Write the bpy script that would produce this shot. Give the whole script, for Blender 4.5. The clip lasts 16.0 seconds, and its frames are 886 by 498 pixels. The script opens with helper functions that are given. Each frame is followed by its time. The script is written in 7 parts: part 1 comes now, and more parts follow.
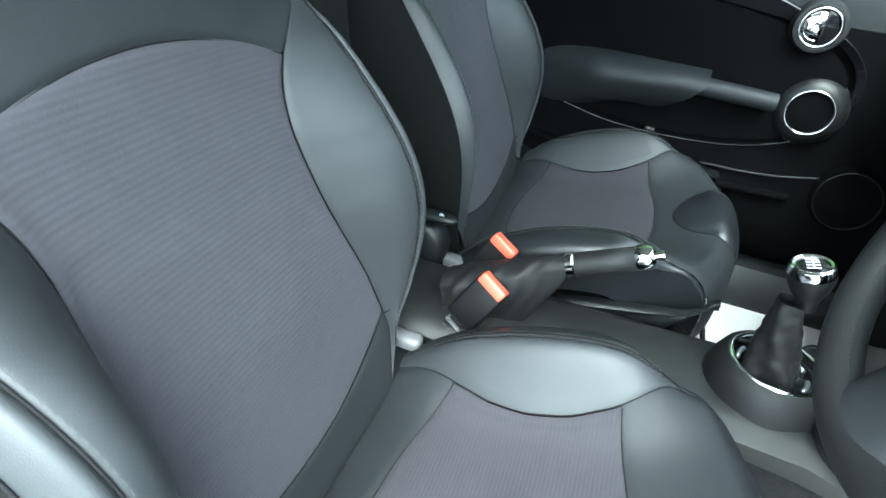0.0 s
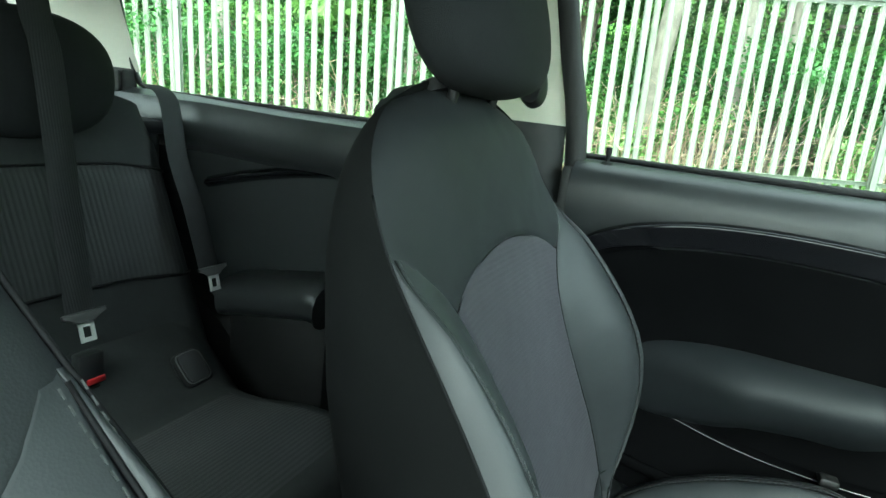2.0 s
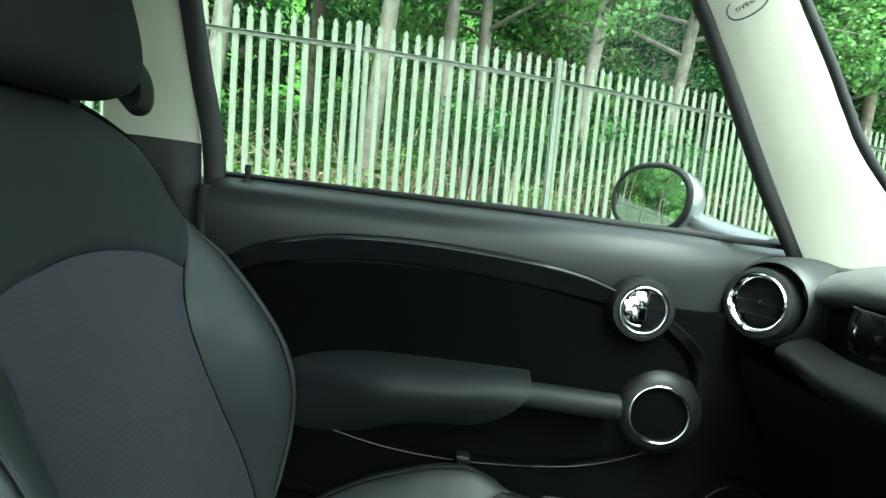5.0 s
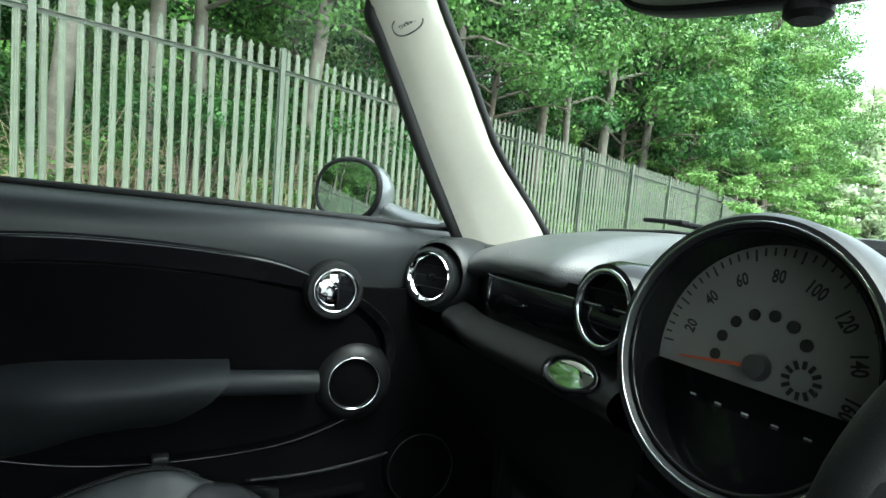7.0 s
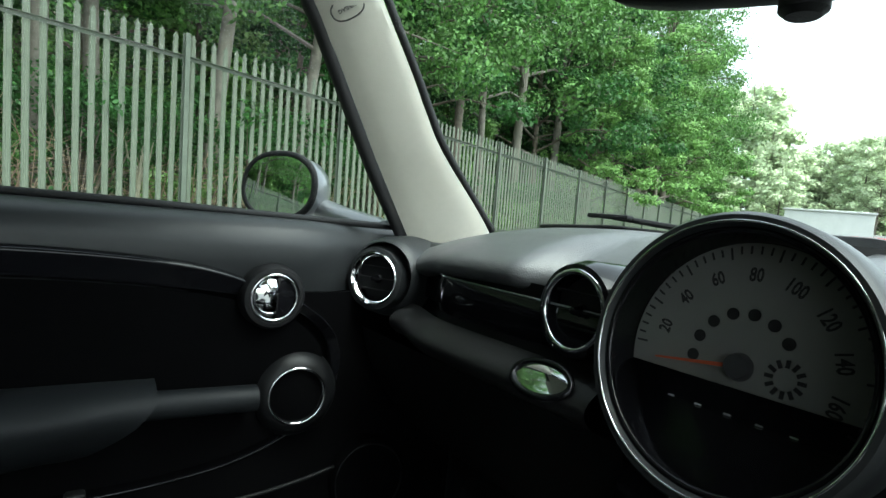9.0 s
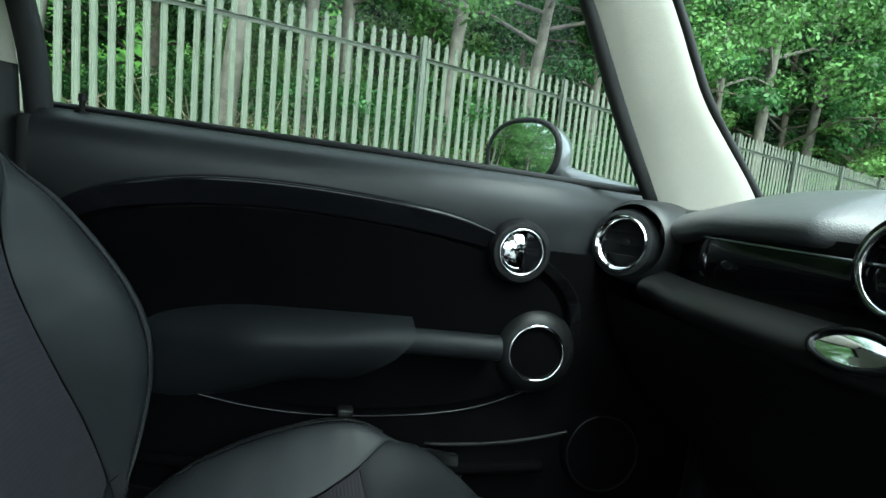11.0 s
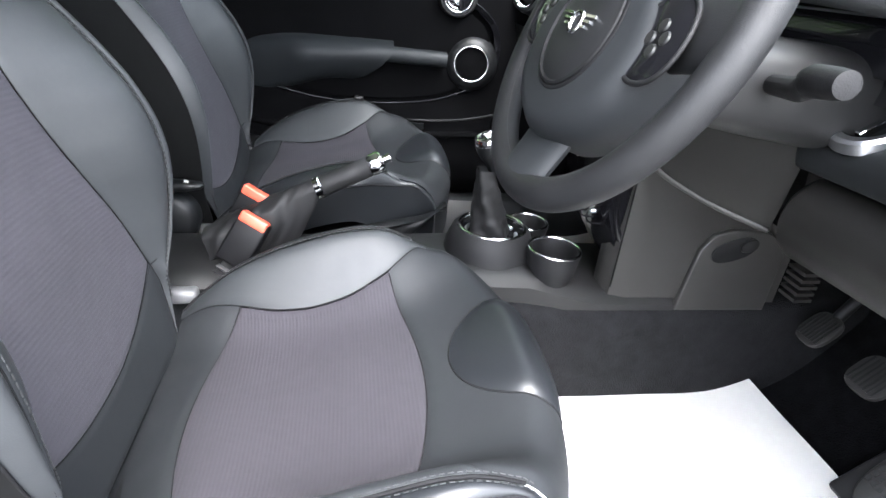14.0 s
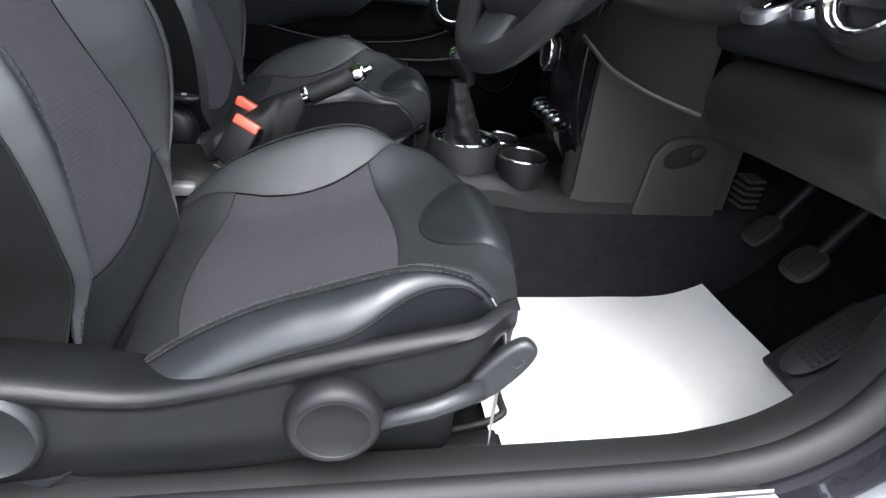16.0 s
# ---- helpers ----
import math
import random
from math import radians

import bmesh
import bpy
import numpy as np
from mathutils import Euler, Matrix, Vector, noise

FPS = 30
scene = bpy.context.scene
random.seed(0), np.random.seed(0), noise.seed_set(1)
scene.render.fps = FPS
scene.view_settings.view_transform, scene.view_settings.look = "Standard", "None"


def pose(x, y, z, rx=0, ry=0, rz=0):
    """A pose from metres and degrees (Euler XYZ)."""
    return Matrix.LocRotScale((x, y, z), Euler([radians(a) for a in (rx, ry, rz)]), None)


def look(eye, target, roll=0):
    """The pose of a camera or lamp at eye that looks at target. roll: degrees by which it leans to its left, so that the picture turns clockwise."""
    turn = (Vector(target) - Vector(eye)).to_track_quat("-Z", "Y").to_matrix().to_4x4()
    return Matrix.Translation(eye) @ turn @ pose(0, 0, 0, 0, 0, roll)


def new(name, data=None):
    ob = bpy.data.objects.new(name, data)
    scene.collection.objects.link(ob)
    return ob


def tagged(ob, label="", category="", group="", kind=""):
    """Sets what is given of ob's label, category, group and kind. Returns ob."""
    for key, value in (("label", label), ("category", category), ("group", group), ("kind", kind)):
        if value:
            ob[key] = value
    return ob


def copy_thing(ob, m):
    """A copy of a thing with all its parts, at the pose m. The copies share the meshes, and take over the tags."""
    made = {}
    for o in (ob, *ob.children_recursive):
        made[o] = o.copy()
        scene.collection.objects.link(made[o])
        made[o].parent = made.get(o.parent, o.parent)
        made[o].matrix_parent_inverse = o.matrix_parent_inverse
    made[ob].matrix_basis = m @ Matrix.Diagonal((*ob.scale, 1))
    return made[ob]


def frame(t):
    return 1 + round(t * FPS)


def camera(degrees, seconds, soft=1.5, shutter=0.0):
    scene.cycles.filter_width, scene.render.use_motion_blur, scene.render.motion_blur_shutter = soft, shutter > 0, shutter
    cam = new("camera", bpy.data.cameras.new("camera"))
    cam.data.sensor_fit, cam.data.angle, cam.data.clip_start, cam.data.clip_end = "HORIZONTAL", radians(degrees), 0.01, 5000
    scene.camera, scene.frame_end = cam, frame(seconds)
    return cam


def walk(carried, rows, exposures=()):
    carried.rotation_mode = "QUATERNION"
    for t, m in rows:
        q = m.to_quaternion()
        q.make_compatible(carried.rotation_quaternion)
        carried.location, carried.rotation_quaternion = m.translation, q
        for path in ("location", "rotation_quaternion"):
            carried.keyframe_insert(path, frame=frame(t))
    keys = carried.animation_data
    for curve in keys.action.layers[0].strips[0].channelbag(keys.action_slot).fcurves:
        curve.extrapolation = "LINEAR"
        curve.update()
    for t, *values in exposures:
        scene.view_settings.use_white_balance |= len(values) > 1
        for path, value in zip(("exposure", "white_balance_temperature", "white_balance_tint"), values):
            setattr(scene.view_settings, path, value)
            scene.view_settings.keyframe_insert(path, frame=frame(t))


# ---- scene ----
cam = camera(77.0, 16.0)
PATH = [
    (0, (0.013, -0.667, 1.028), (-0.467, 0.916, -0.096), 7.2),
    (0.5, (-0.028, -0.559, 1.009), (-0.431, 1.093, -0.043), 6.9),
    (0.7, (-0.038, -0.486, 1.006), (-0.448, 1.206, 0.022), 6.6),
    (1, (-0.061, -0.378, 1.006), (-0.544, 1.358, 0.138), 6.8),
    (1.5, (-0.133, -0.277, 1.013), (-0.786, 1.496, 0.358), 7.4),
    (2, (-0.164, -0.229, 1.021), (-0.959, 1.541, 0.538), 7.0),
    (2.5, (-0.186, -0.205, 1.025), (-1.062, 1.552, 0.647), 7.0),
    (3, (-0.167, -0.197, 1.02), (-1.065, 1.557, 0.682), 6.9),
    (3.5, (-0.125, -0.184, 1.017), (-0.912, 1.628, 0.7), 7.0),
    (4, (-0.079, -0.193, 1.013), (-0.592, 1.72, 0.735), 7.2),
    (4.5, (-0.042, -0.199, 1.003), (-0.278, 1.772, 0.761), 7.2),
    (5, (-0.022, -0.196, 0.993), (0.028, 1.793, 0.788), 7.2),
    (5.2, (-0.014, -0.201, 0.991), (0.144, 1.784, 0.8), 7.4),
    (7.3, (0.031, -0.265, 1.0), (1.072, 1.44, 0.891), 6.4),
    (7.5, (0.032, -0.265, 1.001), (1.14, 1.397, 0.899), 6.3),
    (8, (0.035, -0.257, 0.997), (1.253, 1.327, 0.9), 6.0),
    (8.5, (0.034, -0.234, 0.995), (1.298, 1.313, 0.896), 5.9),
    (9, (0.009, -0.201, 1.0), (1.192, 1.408, 0.889), 5.9),
    (9.2, (-0.001, -0.195, 0.998), (1.102, 1.469, 0.887), 6.2),
    (11.5, (-0.031, -0.168, 0.915), (0.358, 1.773, 0.63), 5.8),
    (12, (0.014, -0.261, 0.905), (0.323, 1.581, 0.191), 4.9),
    (12.5, (0.027, -0.389, 0.913), (0.338, 1.396, 0.067), 5.2),
    (13, (0.045, -0.56, 0.924), (0.356, 1.211, 0.047), 5.4),
    (13.5, (0.058, -0.71, 0.936), (0.379, 1.048, 0.037), 5.8),
    (14, (0.047, -0.848, 0.925), (0.381, 0.902, 0.017), 5.9),
    (14.5, (0.061, -0.947, 0.889), (0.407, 0.798, -0.023), 5.9),
    (15, (0.076, -1.021, 0.862), (0.429, 0.717, -0.061), 5.9),
    (15.5, (0.073, -1.05, 0.86), (0.43, 0.679, -0.08), 6.1),
    (16, (0.066, -0.999, 0.848), (0.417, 0.72, -0.113), 6.2),
]
walk(cam, [(t, look(eye, target, roll)) for t, eye, target, roll in PATH],
     [(0.0, 4.62, 5700, -8), (1.0, 4.75, 5700, -12), (1.5, 4.70, 5800, -14), (2.0, 4.45, 6100, -17), (3.5, 4.20, 6100, -17), (5.0, 3.75, 6100, -18), (7.5, 3.05, 6100, -4), (8.2, 2.85, 6100, -4), (9.0, 2.45, 6100, -4), (11.5, 3.30, 5800, -12), (12.5, 4.25, 5900, -2), (13.5, 4.74, 6100, 10), (14.0, 4.60, 6200, 11), (14.7, 4.25, 6200, 10), (16.0, 3.60, 6200, 10)])

# ---- light ----
world = bpy.data.worlds.new("world")
scene.world = world
world.use_nodes = True
_bg = world.node_tree.nodes["Background"]
_sky = world.node_tree.nodes.new("ShaderNodeTexSky")
_sky.sky_type, _sky.sun_disc = "NISHITA", False
_sky.sun_elevation, _sky.sun_rotation = radians(60), radians(174)
_sky.air_density, _sky.dust_density, _sky.ozone_density = 1.0, 3.0, 0.5
_pale = world.node_tree.nodes.new("ShaderNodeHueSaturation")
_pale.inputs["Saturation"].default_value = 0.3
world.node_tree.links.new(_sky.outputs["Color"], _pale.inputs["Color"])
world.node_tree.links.new(_pale.outputs["Color"], _bg.inputs["Color"])
_bg.inputs["Strength"].default_value = 0.15

sun_data = bpy.data.lights.new("sun", "SUN")
sun_data.energy, sun_data.angle, sun_data.color = 0.7, radians(60), (1.0, 0.99, 0.97)
sun = new("sun", sun_data)
sun.matrix_basis = look((0.5, -5.0, 8.6), (0, 0, 0))

# ---- mesh tools ----
def smooth(bm, angle=38):
    """Smooth faces with edges sharp past an angle."""
    lim = radians(angle)
    for f in bm.faces:
        f.smooth = True
    for e in bm.edges:
        e.smooth = not (len(e.link_faces) == 2 and e.calc_face_angle(0) > lim)
    return bm


def link(name, bm, material, parent=None, angle=38):
    smooth(bm, angle)
    me = bpy.data.meshes.new(name)
    bm.to_mesh(me)
    bm.free()
    me.materials.append(material)
    ob = new(name, me)
    if parent is not None:
        ob.parent = parent
    return ob


def part(name, bm, material, parent, label="", angle=38):
    ob = link(name, bm, material, parent, angle)
    if label:
        tagged(ob, label)
    return ob


def thing(name, at, label, category, group="", kind=""):
    """An Empty at a thing's base; parts are then built in world places."""
    ob = new(name)
    ob.empty_display_size = 0.05
    ob.matrix_basis = Matrix.Translation(at)
    return tagged(ob, label, category, group, kind)


def under(name, bm, material, base, label="", angle=38):
    """A part whose mesh is given in world places, under the Empty base."""
    m = Matrix.Identity(4)
    q, chain = base, []
    while q is not None:
        chain.append(q)
        q = q.parent
    for q in reversed(chain):
        m = m @ q.matrix_basis
    bm.transform(m.inverted())
    return part(name, bm, material, base, label, angle)


def grid(fn, nu, nv, close_u=False, close_v=False, flip=False):
    """A sheet of fn(u, v), u and v from 0 to 1."""
    bm = bmesh.new()
    cu, cv = (nu if close_u else nu + 1), (nv if close_v else nv + 1)
    vs = [[bm.verts.new(fn(i / nu, j / nv)) for j in range(cv)] for i in range(cu)]
    for i in range(nu):
        for j in range(nv):
            q = [vs[i][j], vs[(i + 1) % cu][j], vs[(i + 1) % cu][(j + 1) % cv], vs[i][(j + 1) % cv]]
            if flip:
                q.reverse()
            if len(set(q)) == 4:
                bm.faces.new(q)
    return bm


def weld(bm, d=1e-5):
    bmesh.ops.remove_doubles(bm, verts=bm.verts, dist=d)
    bmesh.ops.recalc_face_normals(bm, faces=bm.faces)
    return bm


def box(x0, x1, y0, y1, z0, z1, bevel=0.0, seg=2, m=None):
    bm = bmesh.new()
    bmesh.ops.create_cube(bm, size=1)
    for v in bm.verts:
        v.co = Vector(((x0 + x1) / 2 + v.co.x * (x1 - x0), (y0 + y1) / 2 + v.co.y * (y1 - y0), (z0 + z1) / 2 + v.co.z * (z1 - z0)))
    if bevel:
        bmesh.ops.bevel(bm, geom=bm.edges[:], offset=bevel, segments=seg, affect="EDGES", profile=0.5)
    if m is not None:
        bm.transform(m)
    return bm


def join(*bms):
    out = bmesh.new()
    for b in bms:
        me = bpy.data.meshes.new("tmp")
        b.to_mesh(me)
        b.free()
        out.from_mesh(me)
        bpy.data.meshes.remove(me)
    return out


def axis(at, z, x=None):
    """A frame at a point, with its z along a direction."""
    z = Vector(z).normalized()
    x = Vector(x) if x is not None else (Vector((0, 0, 1)) if abs(z.z) < 0.9 else Vector((1, 0, 0)))
    y = z.cross(x).normalized()
    x = y.cross(z).normalized()
    m = Matrix((x, y, z)).transposed().to_4x4()
    m.translation = at
    return m


def lathe(profile, m=None, n=40):
    """Turn (radius, height) pairs about z; radius 0 closes an end."""
    bm = bmesh.new()
    rings = []
    for r, h in profile:
        if r < 1e-6:
            rings.append([bm.verts.new((0, 0, h))])
        else:
            rings.append([bm.verts.new((r * math.cos(2 * math.pi * k / n), r * math.sin(2 * math.pi * k / n), h)) for k in range(n)])
    for a, b in zip(rings, rings[1:]):
        for k in range(n):
            k2 = (k + 1) % n
            f = [a[k % len(a)], a[k2 % len(a)], b[k2 % len(b)], b[k % len(b)]]
            f = list(dict.fromkeys(f))
            if len(f) > 2:
                bm.faces.new(f)
    bmesh.ops.recalc_face_normals(bm, faces=bm.faces)
    if m is not None:
        bm.transform(m)
    return bm


def ring(R, r, m=None, n=48, k=12, flat=1.0):
    """A torus about z; flat squeezes it along z."""
    bm = grid(lambda u, v: ((R + r * math.cos(2 * math.pi * v)) * math.cos(2 * math.pi * u), (R + r * math.cos(2 * math.pi * v)) * math.sin(2 * math.pi * u), flat * r * math.sin(2 * math.pi * v)), n, k, True, True)
    if m is not None:
        bm.transform(m)
    return bm


def tube(pts, r, n=8, closed=False, caps=True):
    """A round bar along points; r may be one number or one a point."""
    pts = [Vector(p) for p in pts]
    bm = bmesh.new()
    rings = []
    N = len(pts)
    ref = None
    for i, p in enumerate(pts):
        a, b = pts[(i - 1) % N if closed else max(i - 1, 0)], pts[(i + 1) % N if closed else min(i + 1, N - 1)]
        d = (b - a).normalized()
        if ref is None:
            ref = d.orthogonal().normalized()
        ref = (ref - d * ref.dot(d)).normalized()
        s = d.cross(ref)
        rr = r[i] if isinstance(r, (list, tuple)) else r
        rings.append([bm.verts.new(p + rr * (math.cos(2 * math.pi * k / n) * ref + math.sin(2 * math.pi * k / n) * s)) for k in range(n)])
    for i in range(N if closed else N - 1):
        a, b = rings[i], rings[(i + 1) % N]
        for k in range(n):
            bm.faces.new((a[k], a[(k + 1) % n], b[(k + 1) % n], b[k]))
    if caps and not closed:
        bm.faces.new(rings[0][::-1])
        bm.faces.new(rings[-1])
    return bm


def spline(pts, n=8, closed=False):
    """Points of a smooth line through pts."""
    pts = [Vector(p) for p in pts]
    N = len(pts)
    out = []
    for i in range(N if closed else N - 1):
        if closed:
            p0, p1, p2, p3 = pts[i - 1], pts[i], pts[(i + 1) % N], pts[(i + 2) % N]
        else:
            p0, p1, p2, p3 = pts[max(i - 1, 0)], pts[i], pts[i + 1], pts[min(i + 2, N - 1)]
        for k in range(n):
            t = k / n
            out.append(0.5 * ((2 * p1) + (p2 - p0) * t + (2 * p0 - 5 * p1 + 4 * p2 - p3) * t * t + (3 * p1 - p0 - 3 * p2 + p3) * t ** 3))
    if not closed:
        out.append(pts[-1])
    return out


def plate(outline, depth, m=None, bevel=0.0, seg=2):
    """A flat outline in xy, thick along z from 0 to depth."""
    bm = bmesh.new()
    f = bm.faces.new([bm.verts.new((x, y, 0)) for x, y in outline])
    res = bmesh.ops.extrude_face_region(bm, geom=[f])
    vs = [v for v in res["geom"] if isinstance(v, bmesh.types.BMVert)]
    bmesh.ops.translate(bm, verts=vs, vec=(0, 0, depth))
    bmesh.ops.recalc_face_normals(bm, faces=bm.faces)
    if bevel:
        es = [e for e in bm.edges if len(e.link_faces) == 2 and e.calc_face_angle(0) > 0.9 and abs(e.verts[0].co.z - e.verts[1].co.z) < 1e-6]
        bmesh.ops.bevel(bm, geom=es, offset=bevel, segments=seg, affect="EDGES", profile=0.5)
    if m is not None:
        bm.transform(m)
    return bm


def loft(sections, closed=True, caps=True):
    """Skin a row of point loops of the same length."""
    bm = bmesh.new()
    rows = [[bm.verts.new(p) for p in s] for s in sections]
    n = len(rows[0])
    for a, b in zip(rows, rows[1:]):
        for k in range(n if closed else n - 1):
            bm.faces.new((a[k], a[(k + 1) % n], b[(k + 1) % n], b[k]))
    if caps and closed:
        bm.faces.new(rows[0][::-1])
        bm.faces.new(rows[-1])
    bmesh.ops.recalc_face_normals(bm, faces=bm.faces)
    return bm


def sstep(a, b, x):
    t = min(1, max(0, (x - a) / (b - a)))
    return t * t * (3 - 2 * t)


def lerp(table, x):
    """A smooth reading of (x, y) pairs."""
    if x <= table[0][0]:
        return table[0][1]
    for (a, ya), (b, yb) in zip(table, table[1:]):
        if x <= b:
            t = (x - a) / (b - a)
            return ya + (yb - ya) * t
    return table[-1][1]


def sellipse(a, b, p, n):
    """A closed super-ellipse as (x, y) pairs."""
    out = []
    for k in range(n):
        c, s = math.cos(2 * math.pi * k / n), math.sin(2 * math.pi * k / n)
        out.append((a * math.copysign(abs(c) ** (2 / p), c), b * math.copysign(abs(s) ** (2 / p), s)))
    return out

# ---- materials ----
def mat(name, color, rough=0.5, metal=0.0, scale=0.0, amount=0.25, bump=0.0, bump_scale=0.0, rough_var=0.0, coat=0.0, sheen=0.0, spec=0.5):
    """A Principled material with mottling at two scales and fine relief."""
    m = bpy.data.materials.new(name)
    m.use_nodes = True
    nt = m.node_tree
    p = nt.nodes["Principled BSDF"]
    p.inputs["Base Color"].default_value = (*color, 1)
    p.inputs["Roughness"].default_value = rough
    p.inputs["Metallic"].default_value = metal
    p.inputs["Specular IOR Level"].default_value = spec
    p.inputs["Coat Weight"].default_value = coat
    p.inputs["Sheen Weight"].default_value = sheen
    tc = nt.nodes.new("ShaderNodeTexCoord")
    if scale:
        n1, n2 = nt.nodes.new("ShaderNodeTexNoise"), nt.nodes.new("ShaderNodeTexNoise")
        n1.inputs["Scale"].default_value, n1.inputs["Detail"].default_value = scale, 4
        n2.inputs["Scale"].default_value, n2.inputs["Detail"].default_value = scale * 9, 3
        mix = nt.nodes.new("ShaderNodeMath")
        mix.operation = "MULTIPLY_ADD"
        mix.inputs[1].default_value = 0.5
        nt.links.new(tc.outputs["Object"], n1.inputs["Vector"])
        nt.links.new(tc.outputs["Object"], n2.inputs["Vector"])
        nt.links.new(n2.outputs["Fac"], mix.inputs[0])
        nt.links.new(n1.outputs["Fac"], mix.inputs[2])
        ramp = nt.nodes.new("ShaderNodeMapRange")
        ramp.inputs["From Min"].default_value, ramp.inputs["From Max"].default_value = 0.45, 1.05
        ramp.inputs["To Min"].default_value, ramp.inputs["To Max"].default_value = 1 - amount, 1 + amount
        nt.links.new(mix.outputs[0], ramp.inputs["Value"])
        mul = nt.nodes.new("ShaderNodeVectorMath")
        mul.operation = "SCALE"
        mul.inputs[0].default_value = color
        nt.links.new(ramp.outputs["Result"], mul.inputs["Scale"])
        nt.links.new(mul.outputs["Vector"], p.inputs["Base Color"])
        if rough_var:
            rr = nt.nodes.new("ShaderNodeMapRange")
            rr.inputs["From Min"].default_value, rr.inputs["From Max"].default_value = 0.3, 0.7
            rr.inputs["To Min"].default_value, rr.inputs["To Max"].default_value = rough - rough_var, rough + rough_var
            nt.links.new(n1.outputs["Fac"], rr.inputs["Value"])
            nt.links.new(rr.outputs["Result"], p.inputs["Roughness"])
    if bump:
        v = nt.nodes.new("ShaderNodeTexVoronoi")
        v.inputs["Scale"].default_value = bump_scale
        nt.links.new(tc.outputs["Object"], v.inputs["Vector"])
        b = nt.nodes.new("ShaderNodeBump")
        b.inputs["Strength"].default_value, b.inputs["Distance"].default_value = bump, 0.001
        nt.links.new(v.outputs["Distance"], b.inputs["Height"])
        nt.links.new(b.outputs["Normal"], p.inputs["Normal"])
    return m


def ribbed(name, color, rough, pitch, direction, depth=0.35, contrast=0.25):
    """Cloth with fine woven ribs running square to a direction."""
    m = mat(name, color, rough, scale=9, amount=0.12, sheen=0.02, spec=0.2)
    nt = m.node_tree
    p = nt.nodes["Principled BSDF"]
    tc = nt.nodes.new("ShaderNodeTexCoord")
    dot = nt.nodes.new("ShaderNodeVectorMath")
    dot.operation = "DOT_PRODUCT"
    d = Vector(direction).normalized() * (2 * math.pi / pitch)
    dot.inputs[1].default_value = d
    nt.links.new(tc.outputs["Object"], dot.inputs[0])
    s = nt.nodes.new("ShaderNodeMath")
    s.operation = "SINE"
    nt.links.new(dot.outputs["Value"], s.inputs[0])
    w = nt.nodes.new("ShaderNodeTexNoise")
    w.inputs["Scale"].default_value = 900
    nt.links.new(tc.outputs["Object"], w.inputs["Vector"])
    add = nt.nodes.new("ShaderNodeMath")
    add.operation = "MULTIPLY_ADD"
    add.inputs[1].default_value = 1.4
    nt.links.new(w.outputs["Fac"], add.inputs[0])
    nt.links.new(s.outputs[0], add.inputs[2])
    b = nt.nodes.new("ShaderNodeBump")
    b.inputs["Strength"].default_value, b.inputs["Distance"].default_value = depth, 0.0008
    nt.links.new(add.outputs[0], b.inputs["Height"])
    nt.links.new(b.outputs["Normal"], p.inputs["Normal"])
    old = p.inputs["Base Color"].links[0].from_socket
    mr = nt.nodes.new("ShaderNodeMapRange")
    mr.inputs["From Min"].default_value, mr.inputs["From Max"].default_value = -1, 1
    mr.inputs["To Min"].default_value, mr.inputs["To Max"].default_value = 1 - contrast, 1 + contrast
    nt.links.new(s.outputs[0], mr.inputs["Value"])
    mul = nt.nodes.new("ShaderNodeVectorMath")
    mul.operation = "SCALE"
    nt.links.new(old, mul.inputs[0])
    nt.links.new(mr.outputs["Result"], mul.inputs["Scale"])
    nt.links.new(mul.outputs["Vector"], p.inputs["Base Color"])
    return m


def pane_glass(name, tint=(1, 1, 1), least=0.035):
    """A thin clear pane: see-through, with gloss that grows at a slant."""
    m = bpy.data.materials.new(name)
    m.use_nodes = True
    nt = m.node_tree
    nt.nodes.remove(nt.nodes["Principled BSDF"])
    out = nt.nodes["Material Output"]
    tr, gl, mx, fr = (nt.nodes.new(k) for k in ("ShaderNodeBsdfTransparent", "ShaderNodeBsdfGlossy", "ShaderNodeMixShader", "ShaderNodeLayerWeight"))
    tr.inputs["Color"].default_value = (*tint, 1)
    gl.inputs["Roughness"].default_value = 0.02
    pw = nt.nodes.new("ShaderNodeMath")
    pw.operation = "POWER"
    pw.inputs[1].default_value = 5.0
    ma = nt.nodes.new("ShaderNodeMath")
    ma.operation = "MULTIPLY_ADD"
    ma.inputs[1].default_value, ma.inputs[2].default_value = 0.4, least
    nt.links.new(fr.outputs["Facing"], pw.inputs[0])
    nt.links.new(pw.outputs[0], ma.inputs[0])
    nt.links.new(ma.outputs[0], mx.inputs["Fac"])
    nt.links.new(tr.outputs["BSDF"], mx.inputs[1])
    nt.links.new(gl.outputs["BSDF"], mx.inputs[2])
    nt.links.new(mx.outputs["Shader"], out.inputs["Surface"])
    return m


LEATHER = mat("seat_leather", (0.0145, 0.0160, 0.0176), 0.53, scale=14, amount=0.12, bump=0.07, bump_scale=800, rough_var=0.06, spec=0.32)
WHEEL_LEATHER = mat("steering_wheel_leather", (0.0058, 0.0060, 0.0066), 0.55, scale=14, amount=0.15, bump=0.15, bump_scale=900, rough_var=0.06, spec=0.25)
LEATHER_SHINY = mat("shiny_leather", (0.0072, 0.0080, 0.0092), 0.34, scale=14, amount=0.12, bump=0.06, bump_scale=800, rough_var=0.05, spec=0.32)
VINYL = mat("seat_vinyl", (0.0092, 0.0102, 0.0114), 0.62, scale=12, amount=0.12, bump=0.10, bump_scale=800, rough_var=0.05, spec=0.20)
